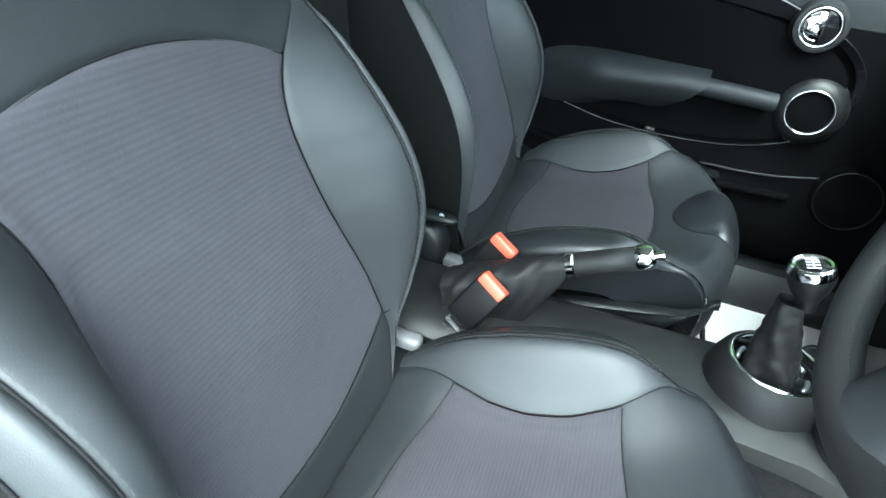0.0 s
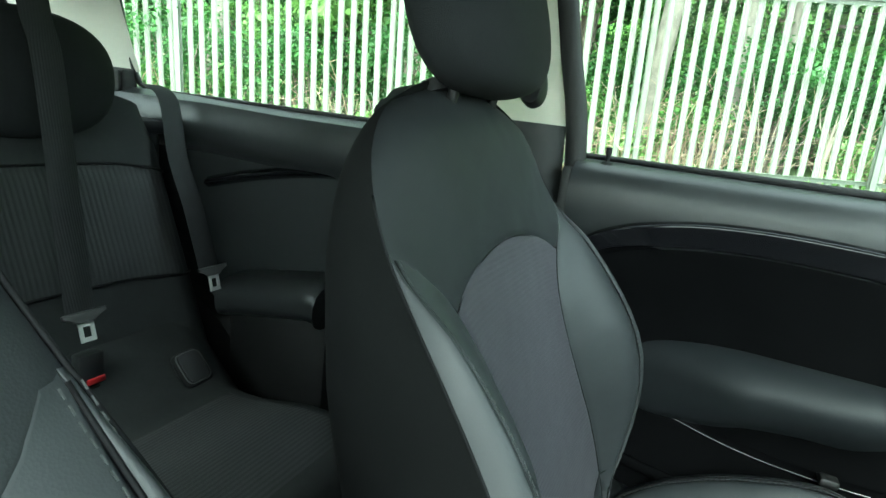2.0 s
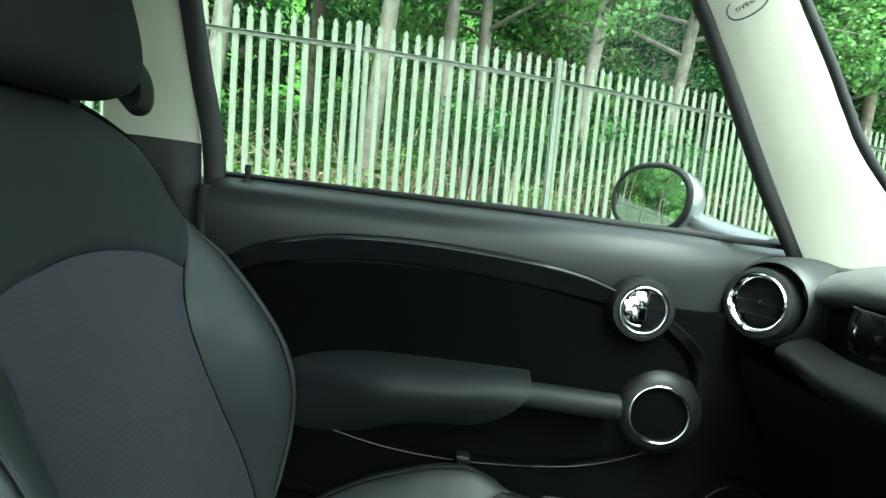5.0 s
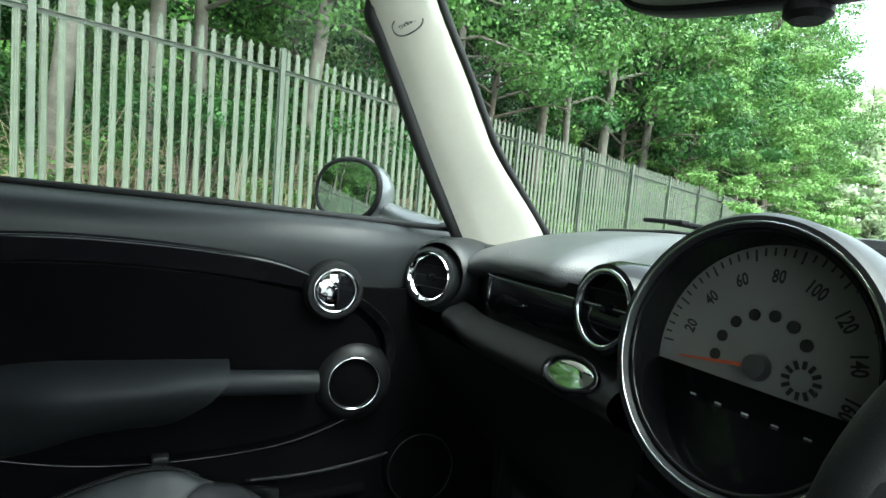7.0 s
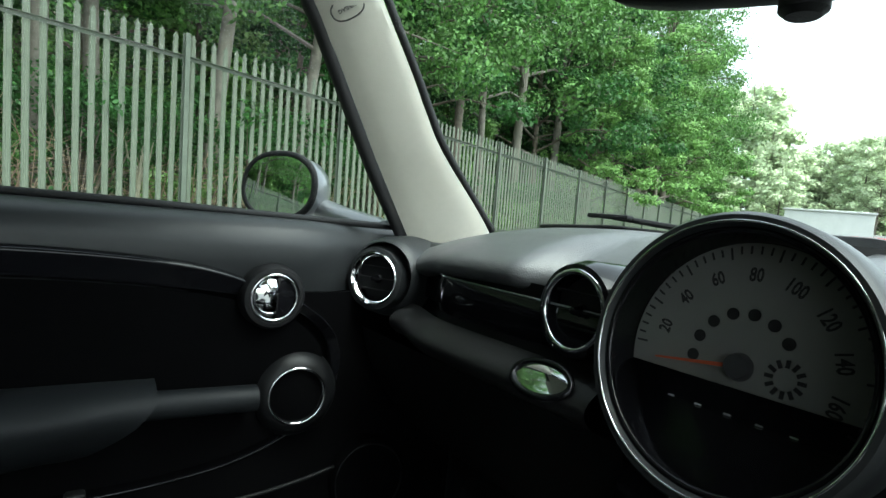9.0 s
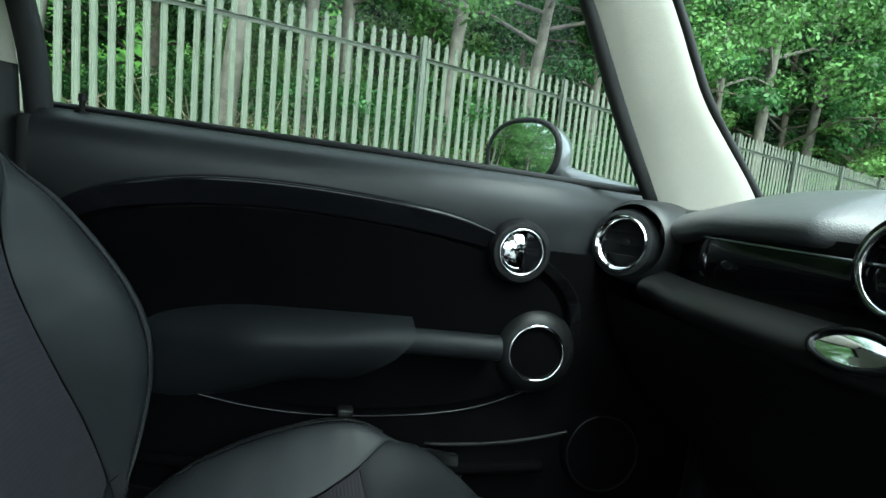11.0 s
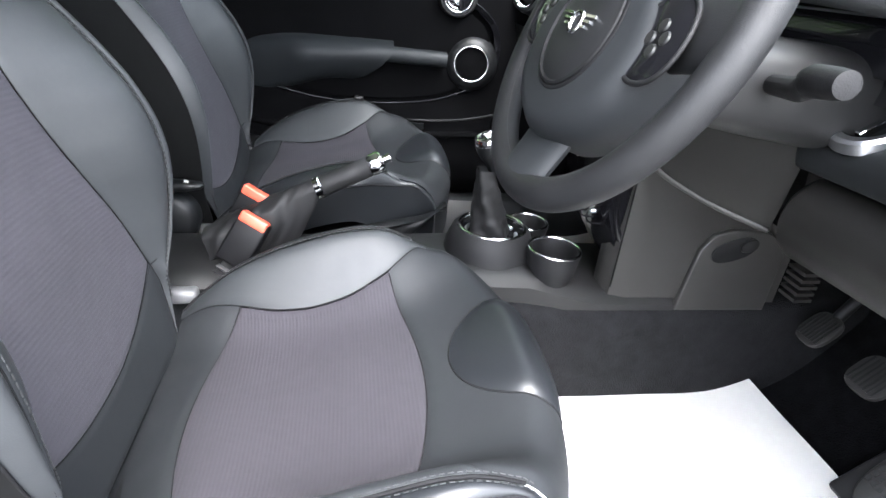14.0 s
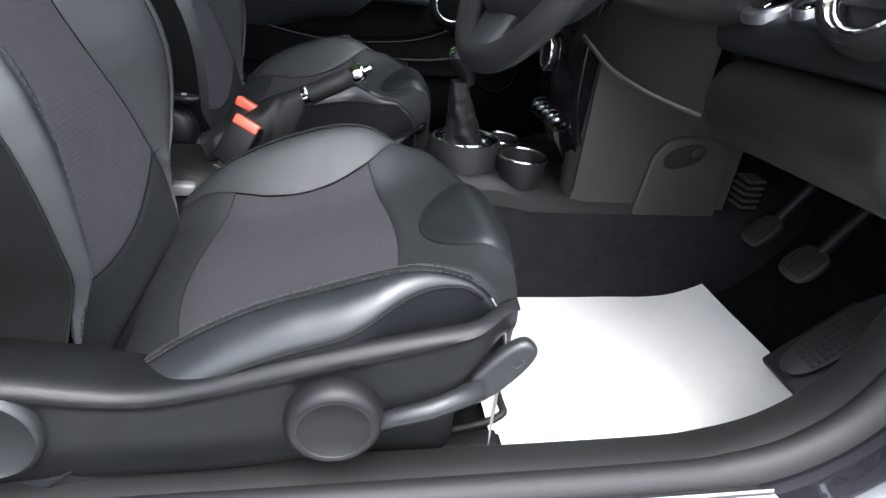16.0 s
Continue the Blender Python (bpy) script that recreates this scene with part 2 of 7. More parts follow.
CARCASS = mat("seat_back_cloth", (0.0078, 0.0085, 0.0094), 0.9, scale=20, amount=0.2, bump=0.3, bump_scale=900, spec=0.15)
# Same cloth twice; the cushion tone is darkened to offset the light on it.
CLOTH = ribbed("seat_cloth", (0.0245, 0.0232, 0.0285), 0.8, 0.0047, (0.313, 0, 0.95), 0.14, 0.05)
CLOTH_SEAT_SHADED = ribbed("cushion_cloth", (0.0165, 0.0152, 0.0185), 0.8, 0.0047, (0.98, 0, 0.17), 0.15, 0.05)
SATIN_DARK = mat("satin_dark_plastic", (0.05, 0.05, 0.052), 0.35, scale=12, amount=0.1)
CLOTH_BENCH = ribbed("rear_cushion_cloth", (0.016, 0.0166, 0.0178), 0.85, 0.008, (1, 0, 0.1), 0.4, 0.35)
# Seat back cloth lightened for the bench, making up for missing light there.
REAR_CLOTH_LIT = mat("lit_rear_bench_cloth", (0.0135, 0.0145, 0.0150), 0.9, scale=20, amount=0.2, bump=0.3, bump_scale=900, spec=0.15)
CLOTH_REAR = ribbed("rear_seat_cloth", (0.019, 0.0198, 0.0208), 0.85, 0.009, (0, 1, 0), 0.35, 0.2)
TAB = mat("pale_grey_plastic", (0.07, 0.07, 0.072), 0.45, scale=12, amount=0.08)
STITCH = mat("grey_thread", (0.017, 0.018, 0.019), 0.7)
WHITE_PRINT = mat("white_marking", (0.5, 0.5, 0.5), 0.6)
STITCH_DARK = mat("dark_thread", (0.016, 0.0165, 0.017), 0.7)
SEAM = mat("seam_piping", (0.0055, 0.0055, 0.006), 0.8, scale=30, amount=0.2, spec=0.08)
PLASTIC = mat("black_grained_plastic", (0.010, 0.0105, 0.0115), 0.45, scale=10, amount=0.1, bump=0.16, bump_scale=950, rough_var=0.04, spec=0.3)
PLASTIC_SOFT = mat("soft_grey_black_plastic", (0.0135, 0.0147, 0.0156), 0.42, scale=8, amount=0.1, bump=0.16, bump_scale=950, rough_var=0.05, spec=0.3)
# Pad tone raised so that the base colour carries the sky sheen.
PAD_GRAIN_SHEEN = mat("grained_pad_with_sheen", (0.062, 0.064, 0.066), 0.36, scale=8, amount=0.1, bump=0.35, bump_scale=520, rough_var=0.05, spec=0.45)
PLASTIC_GREY = mat("dark_grey_plastic", (0.0072, 0.0072, 0.0074), 0.48, scale=8, amount=0.1, bump=0.14, bump_scale=950, rough_var=0.05, spec=0.3)
SEAT_PLASTIC = mat("seat_side_plastic", (0.0075, 0.0082, 0.009), 0.36, scale=8, amount=0.1, bump=0.16, bump_scale=950, rough_var=0.05, spec=0.34)
KNOB_PLASTIC = mat("satin_knob_plastic", (0.0035, 0.0038, 0.0042), 0.45, scale=8, amount=0.1, rough_var=0.05, spec=0.2)
PLASTIC_DARK = mat("matt_black_plastic", (0.004, 0.004, 0.0045), 0.6, scale=14, amount=0.2, bump=0.2, bump_scale=700, spec=0.2)
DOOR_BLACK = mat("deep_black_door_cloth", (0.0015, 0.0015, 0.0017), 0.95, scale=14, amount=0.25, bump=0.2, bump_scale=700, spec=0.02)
PIANO = mat("gloss_black_trim", (0.004, 0.004, 0.0048), 0.07, scale=3, amount=0.2, rough_var=0.03, spec=0.24)
BOOT_LEATHER = mat("boot_leather", (0.0048, 0.0048, 0.0052), 0.6, scale=20, amount=0.2, bump=0.2, bump_scale=500, spec=0.2)
ARM_VINYL = mat("armrest_vinyl", (0.0078, 0.0089, 0.0100), 0.5, scale=12, amount=0.12, bump=0.12, bump_scale=700, rough_var=0.05, spec=0.14)
CHROME = mat("chrome", (0.66, 0.67, 0.68), 0.07, 1.0, scale=20, amount=0.06, rough_var=0.03)
SATIN = mat("satin_silver", (0.5, 0.51, 0.53), 0.3, 1.0, scale=30, amount=0.08)
# Grey plastic lightened to stand in for light missing around the footwell.
PLASTIC_WARM_LIT = mat("lit_warm_grey_plastic", (0.017, 0.0163, 0.0155), 0.5, scale=8, amount=0.1, bump=0.14, bump_scale=950, rough_var=0.05, spec=0.3)
RUBBER = mat("black_rubber", (0.0058, 0.0058, 0.0062), 0.66, scale=20, amount=0.2, bump=0.15, bump_scale=300, spec=0.3)
CARPET = mat("black_carpet", (0.0065, 0.0065, 0.0072), 0.95, scale=40, amount=0.5, bump=0.9, bump_scale=380, sheen=0.01, spec=0.1)
PAPER = mat("white_paper", (0.86, 0.85, 0.82), 0.8, scale=6, amount=0.04, bump=0.05, bump_scale=200)
HEADLINER = mat("cream_headlining", (0.42, 0.425, 0.36), 0.9, scale=14, amount=0.05, bump=0.25, bump_scale=900)
PILLAR = mat("cream_pillar_trim", (0.43, 0.42, 0.37), 0.7, scale=10, amount=0.04, bump=0.2, bump_scale=700)
BUCKLE_BLACK = mat("buckle_black_plastic", (0.0025, 0.0025, 0.003), 0.5, scale=14, amount=0.2, bump=0.1, bump_scale=700, spec=0.15)
ORANGE = mat("orange_release_button", (0.46, 0.060, 0.032), 0.45, scale=25, amount=0.1)
# Seat back cloth darkened for the shell; shade on its sides is painted in.
SHELL_CLOTH_SHADED = mat("shaded_backrest_fabric", (0.0032, 0.0033, 0.0034), 0.9, scale=30, amount=0.25, spec=0.07)
WEBBING = ribbed("belt_webbing", (0.026, 0.027, 0.029), 0.7, 0.004, (0, 1, 0), 0.15, 0.05)
PAINT = mat("black_car_paint", (0.008, 0.008, 0.01), 0.16, scale=4, amount=0.2, coat=1.0)
SILVER_PAINT = mat("silver_mirror_paint", (0.10, 0.105, 0.115), 0.3, 0.3, scale=8, amount=0.06, coat=0.6)
GLASS = pane_glass("window_glass", (0.94, 0.97, 0.95), 0.008)
COVER_GLASS = pane_glass("dial_cover_glass", (0.8, 0.8, 0.8), 0.012)
MIRROR = mat("mirror_glass", (0.62, 0.65, 0.65), 0.01, 1.0)
DIAL = mat("dial_face", (0.215, 0.215, 0.20), 0.6, scale=8, amount=0.05)
NEEDLE = mat("needle_red", (0.5, 0.09, 0.03), 0.5)
STEP_ALU = mat("worn_brushed_aluminium", (0.34, 0.345, 0.35), 0.5, 0.4, scale=40, amount=0.15, rough_var=0.08)
ALU = mat("brushed_aluminium", (0.58, 0.58, 0.59), 0.45, 0.45, scale=60, amount=0.08)
# Darker steel tone for the posts and rails.
GALV_DARK = mat("dark_galvanised_steel", (0.070, 0.082, 0.064), 0.6, 0.0, scale=5, amount=0.25, rough_var=0.1, spec=0.3)
GALV = mat("galvanised_steel", (0.086, 0.100, 0.074), 0.6, 0.0, scale=7, amount=0.2, rough_var=0.1, spec=0.3)
BARK = mat("tree_bark", (0.10, 0.085, 0.065), 0.9, scale=7, amount=0.5, bump=1.0, bump_scale=25)
BARK_PALE = mat("pale_bark", (0.105, 0.096, 0.078), 0.9, scale=6, amount=0.45, bump=1.0, bump_scale=20)
ASPHALT = mat("asphalt", (0.11, 0.11, 0.108), 0.9, scale=3, amount=0.3, bump=0.7, bump_scale=180)
GROUND = mat("grassy_ground", (0.07, 0.11, 0.03), 0.95, scale=0.9, amount=0.5, bump=0.8, bump_scale=30)


def leaf_mat(name, color, vary=0.45):
    m = mat(name, color, 0.55, spec=0.3)
    nt = m.node_tree
    p = nt.nodes["Principled BSDF"]
    geo, hsv, mr = nt.nodes.new("ShaderNodeNewGeometry"), nt.nodes.new("ShaderNodeHueSaturation"), nt.nodes.new("ShaderNodeMapRange")
    hsv.inputs["Color"].default_value = (*color, 1)
    mr.inputs["To Min"].default_value, mr.inputs["To Max"].default_value = 1 - vary, 1 + vary
    nt.links.new(geo.outputs["Random Per Island"], mr.inputs["Value"])
    nt.links.new(mr.outputs["Result"], hsv.inputs["Value"])
    nt.links.new(hsv.outputs["Color"], p.inputs["Base Color"])
    tl, mx = nt.nodes.new("ShaderNodeBsdfTranslucent"), nt.nodes.new("ShaderNodeMixShader")
    nt.links.new(hsv.outputs["Color"], tl.inputs["Color"])
    mx.inputs["Fac"].default_value = 0.35
    nt.links.new(p.outputs["BSDF"], mx.inputs[1])
    nt.links.new(tl.outputs["BSDF"], mx.inputs[2])
    nt.links.new(mx.outputs["Shader"], nt.nodes["Material Output"].inputs["Surface"])
    return m


LEAF = leaf_mat("green_leaves", (0.075, 0.160, 0.038))
LEAF_DARK = leaf_mat("dark_green_leaves", (0.03, 0.09, 0.02))
LEAF_LIGHT = leaf_mat("light_green_leaves", (0.128, 0.240, 0.062))
# Sage green paled: distance haze and windscreen glare are painted into the leaf colour.
LEAF_SAGE_HAZE = leaf_mat("hazy_sage_leaves", (0.52, 0.60, 0.40), 0.3)
GRASS = leaf_mat("grass_blades", (0.12, 0.22, 0.05))

TWIG = mat("dry_twigs", (0.20, 0.15, 0.10), 0.85, scale=12, amount=0.3)


def wood_mat():
    """Deep leafy gloom of a distant wood, painted as dark patches in the leaf colour."""
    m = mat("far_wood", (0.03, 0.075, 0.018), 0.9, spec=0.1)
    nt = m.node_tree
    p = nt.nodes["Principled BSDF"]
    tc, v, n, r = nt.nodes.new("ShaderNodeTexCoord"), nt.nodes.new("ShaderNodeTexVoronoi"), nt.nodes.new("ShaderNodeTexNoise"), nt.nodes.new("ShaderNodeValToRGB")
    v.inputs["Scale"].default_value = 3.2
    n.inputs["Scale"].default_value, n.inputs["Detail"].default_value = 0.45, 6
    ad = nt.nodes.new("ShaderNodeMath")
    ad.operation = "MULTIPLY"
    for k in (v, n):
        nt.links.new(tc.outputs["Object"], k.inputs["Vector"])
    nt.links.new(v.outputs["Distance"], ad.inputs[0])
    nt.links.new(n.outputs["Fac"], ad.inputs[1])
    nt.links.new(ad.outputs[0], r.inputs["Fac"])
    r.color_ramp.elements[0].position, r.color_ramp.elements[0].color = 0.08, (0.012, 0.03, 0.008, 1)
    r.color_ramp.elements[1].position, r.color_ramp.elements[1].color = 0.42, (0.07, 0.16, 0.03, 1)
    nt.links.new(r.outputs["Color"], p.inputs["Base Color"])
    return m


FAR_WOOD = wood_mat()
OFF_WHITE = mat("weathered_white_panel", (0.40, 0.41, 0.40), 0.6, scale=1.5, amount=0.12)
RED_PAINT = mat("red_car_paint", (0.45, 0.03, 0.03), 0.25, scale=5, amount=0.1, coat=0.8)

# ---- outside: ground, fence, woods ----
FA = radians(19.6)
FD, FN = Vector((math.cos(FA), math.sin(FA), 0)), Vector((-math.sin(FA), math.cos(FA), 0))
F2 = Vector((1.51, 7.67, 0))
BAY, TOP, BASE, LEAN = 2.75, 3.06, 0.58, -0.045
FALL = [(-30, -1.6), (-14, -0.98), (-8.25, -0.58), (-5.5, -0.38), (-2.75, -0.195), (0, -0.08), (2.75, -0.055), (5.5, -0.04), (13, -0.015), (30, 0.0)]


def fall(s):
    """How far the fence line drops towards the back of the yard."""
    return lerp(FALL, s)


def on_fence(s, d, z=0.0):
    """A place s metres along the fence, d metres beyond it."""
    return F2 + FD * s + FN * d + Vector((0, 0, z))


def land(s, d):
    """The height of the ground: a verge that climbs to the fence and the wood behind."""
    z = max(0.03, BASE + fall(s)) * sstep(-3.2, -0.3, d) + 1.6 * sstep(2, 30, d)
    if s > 18:
        z += min(3.0, 0.1 * (s - 18)) * sstep(-3.6, -6.8, d)
    if -3 < d < 40:
        z += 0.06 * noise.noise((s * 0.6, d * 0.6, 0)) * sstep(-3, -1, d)
    return z


def build_ground():
    ds = [-900, -300, -100, -40, -15, -8, -5, -3.4, -2.8, -2.2, -1.6, -1.1, -0.7, -0.3, 0.2, 0.8, 1.6, 3, 5, 8, 13, 20, 30, 60, 200, 900]
    ss = [-900, -300, -100, -50] + [-30 + i * 1.0 for i in range(91)] + [70, 90, 130, 300, 900]
    bm = bmesh.new()
    rows = [[bm.verts.new(on_fence(s, d, land(s, d))) for d in ds] for s in ss]
    for a, b in zip(rows, rows[1:]):
        for j in range(len(ds) - 1):
            bm.faces.new((a[j], b[j], b[j + 1], a[j + 1]))
    return tagged(link("ground", bm, GROUND), "rough grass verge climbing to a fence and wood", "ground", kind="structure")


build_ground()
bm = bmesh.new()
_ds = (-40, -20, -8, -6.8, -6, -5, -4.2, -3.45)
_rows = [[bm.verts.new(on_fence(s, d, land(s, d) + 0.008)) for d in _ds] for s in [-300, -40, -10, 0, 10] + [18 + 3 * k for k in range(12)] + [60, 120, 300]]
for _a, _b in zip(_rows, _rows[1:]):
    for k in range(len(_ds) - 1):
        bm.faces.new((_a[k], _b[k], _b[k + 1], _a[k + 1]))
tagged(link("road", bm, ASPHALT), "worn grey asphalt yard beside the verge", "road", kind="structure")


def pale_mesh():
    """A pressed pale of W section: flanges, a raised middle, and a shouldered, pointed head."""
    h = TOP - BASE
    front = [(-0.037, 0.010), (-0.029, 0.0), (-0.020, -0.007), (-0.010, -0.002), (0.0, -0.006), (0.010, -0.002), (0.020, -0.007), (0.029, 0.0), (0.037, 0.010)]
    ring_ = front + [(x * 0.96, y + 0.004) for x, y in reversed(front)]
    bm = bmesh.new()
    rows = []
    for z, w in ((0.0, 1), (h - 0.135, 1), (h - 0.105, 0.74), (h - 0.092, 0.74), (h - 0.075, 1.0), (h - 0.050, 0.96), (h - 0.030, 0.55), (h, 0.16)):
        rows.append([bm.verts.new((x * w + LEAN * z, y * (0.4 + 0.6 * w), z)) for x, y in ring_])
    n = len(ring_)
    for a, b in zip(rows, rows[1:]):
        for k in range(n):
            bm.faces.new((a[k], a[(k + 1) % n], b[(k + 1) % n], b[k]))
    bm.faces.new(rows[-1])
    bmesh.ops.recalc_face_normals(bm, faces=bm.faces)
    smooth(bm, 40)
    me = bpy.data.meshes.new("pale")
    bm.to_mesh(me)
    bm.free()
    me.materials.append(GALV)
    return me


def build_fence():
    base = thing("palisade_fence", on_fence(0, 0, BASE), "galvanised steel palisade fence with pointed pales", "fence")
    turn = pose(0, 0, 0, 0, 0, math.degrees(FA))
    pale = pale_mesh()
    far = bmesh.new()
    for i in range(-14, 34):
        near = -7 <= i <= 8
        s0 = (i) * BAY
        if i < 20:
            z0 = -0.3
            pm = join(box(-0.032, 0.032, -0.022, -0.016, z0, TOP - BASE - 0.01, 0.002, 1), box(-0.003, 0.003, -0.085, -0.022, z0, TOP - BASE - 0.01), box(-0.032, 0.032, -0.091, -0.085, z0, TOP - BASE - 0.01, 0.002, 1))
            for v in pm.verts:
                v.co.x += LEAN * v.co.z
            pm.transform(Matrix.Translation(FD * s0 + Vector((0, 0, fall(s0)))) @ turn)
            part("post", pm, GALV_DARK, base)
        for zr in (0.28, TOP - BASE - 0.29):
            rb = join(box(0.03, BAY - 0.03, -0.052, -0.008, zr + 0.010, zr + 0.015), box(0.03, BAY - 0.03, -0.013, -0.008, zr - 0.035, zr + 0.010))
            tilt_ = Matrix(((1, 0, 0, 0), (0, 1, 0, 0), ((fall(s0 + BAY) - fall(s0)) / BAY, 0, 1, 0), (0, 0, 0, 1)))
            rb.transform(Matrix.Translation(FD * s0 + Vector((0, 0, fall(s0)))) @ turn @ tilt_ @ Matrix.Translation((LEAN * zr, 0, 0)))
            part("rail", rb, GALV_DARK, base)
        for k in range(17):
            s = s0 + (k + 0.75) * BAY / 17.5
            m = Matrix.Translation(FD * s + Vector((0, 0, fall(s) + random.uniform(-0.012, 0.012)))) @ turn @ pose(0, 0, 0, 0, random.uniform(-0.35, 0.35), 0)
            if near:
                ob = new("pale", pale)
                ob.parent = base
                ob.matrix_basis = m
            else:
                n0 = len(far.verts)
                far.from_mesh(pale)
                far.verts.ensure_lookup_table()
                for v in far.verts[n0:]:
                    v.co = m @ v.co
    tagged(part("far_pales", far, GALV, base), kind="stuff")


build_fence()


def leaf_cloud(bm, centre, radius, n, size, rng, flat=0.7):
    """Scatter small folded leaves in an uneven lump."""
    c = Vector(centre)
    for _ in range(n):
        d = Vector((rng.gauss(0, 1), rng.gauss(0, 1), rng.gauss(0, 1))).normalized()
        r = radius * (0.35 + 0.65 * rng.random() ** 0.5) * (0.75 + 0.5 * noise.noise(d * 1.7 + c))
        p = c + Vector((d.x * r, d.y * r, d.z * r * flat))
        up = (d + Vector((rng.uniform(-1, 1), rng.uniform(-1, 1), rng.uniform(-0.2, 1.2)))).normalized()
        a = up.orthogonal().normalized()
        a.rotate(Matrix.Rotation(rng.uniform(0, 6.28), 3, up))
        b = up.cross(a)
        s = size * rng.uniform(0.6, 1.3)
        v = [bm.verts.new(p - a * s * 0.5), bm.verts.new(p - b * s * 0.28 - up * s * 0.08), bm.verts.new(p + a * s * 0.5), bm.verts.new(p + b * s * 0.28 - up * s * 0.08)]
        bm.faces.new(v)


def make_tree(name, height, seed, bark, leaves, low=0.35, spread=1.0, lumps=26, per=150, leaf=0.22, flat=0.7, label=""):
    """A tapered, slightly bent trunk, limbs, and a crown of leaf lumps."""
    rng = random.Random(seed)
    base = thing(name, (0, 0, 0), label, "tree", "trees behind the fence")
    r0 = 0.009 * height + 0.03
    bend = Vector((rng.uniform(-0.3, 0.3), rng.uniform(-0.3, 0.3), 0))
    def stem(t):
        return Vector((bend.x * math.sin(t * 2.2), bend.y * math.sin(t * 2.7), height * 0.92 * t))
    wood = [tube([stem(k / 10) - Vector((0, 0, 0.3 if k == 0 else 0)) for k in range(11)], [r0 * (1.25 if k == 0 else 1) * (1 - 0.085 * k) for k in range(11)], 10)]
    crown = bmesh.new()
    for i in range(lumps):
        t = low + (1 - low) * (i + rng.random()) / lumps
        a = i * 2.4 + rng.uniform(-0.4, 0.4)
        reach = spread * height * 0.2 * (1.15 - 0.75 * (t - low) / (1 - low)) * rng.uniform(0.55, 1.1)
        root = stem(t * 0.93)
        tip = root + Vector((math.cos(a) * reach, math.sin(a) * reach, rng.uniform(-0.05, 0.25) * reach))
        mid = (root + tip) / 2 + Vector((0, 0, 0.12 * reach))
        rr = r0 * 0.32 * (1.1 - t)
        wood.append(tube([root, mid, tip], [rr + 0.012, rr * 0.7 + 0.008, 0.008], 6))
        leaf_cloud(crown, tip, 0.085 * height * rng.uniform(0.7, 1.25), per, leaf, rng, flat)
        if rng.random() < 0.6:
            leaf_cloud(crown, mid + Vector((0, 0, 0.3)), 0.06 * height, per // 2, leaf, rng)
    part("trunk", join(*wood), bark, base)
    part("crown", crown, leaves, base)
    return base


def make_bush(name, seed, leaves, w=1.1, h=1.2, label=""):
    rng = random.Random(seed)
    base = thing(name, (0, 0, 0), label, "bush", "undergrowth along the fence")
    wood, crown = [], bmesh.new()
    for i in range(11):
        a, r = rng.uniform(0, 6.28), w * rng.uniform(0.15, 0.75)
        tip = Vector((math.cos(a) * r, math.sin(a) * r, h * rng.uniform(0.2, 0.95)))
        wood.append(tube([(0, 0, -0.1), tip * 0.55 + Vector((0, 0, 0.12)), tip], [0.02, 0.012, 0.004], 5))
        leaf_cloud(crown, tip, w * rng.uniform(0.25, 0.42), 210, 0.075, rng, 0.85)
    part("stems", join(*wood), BARK, base)
    part("leaves", crown, leaves, base)
    return base


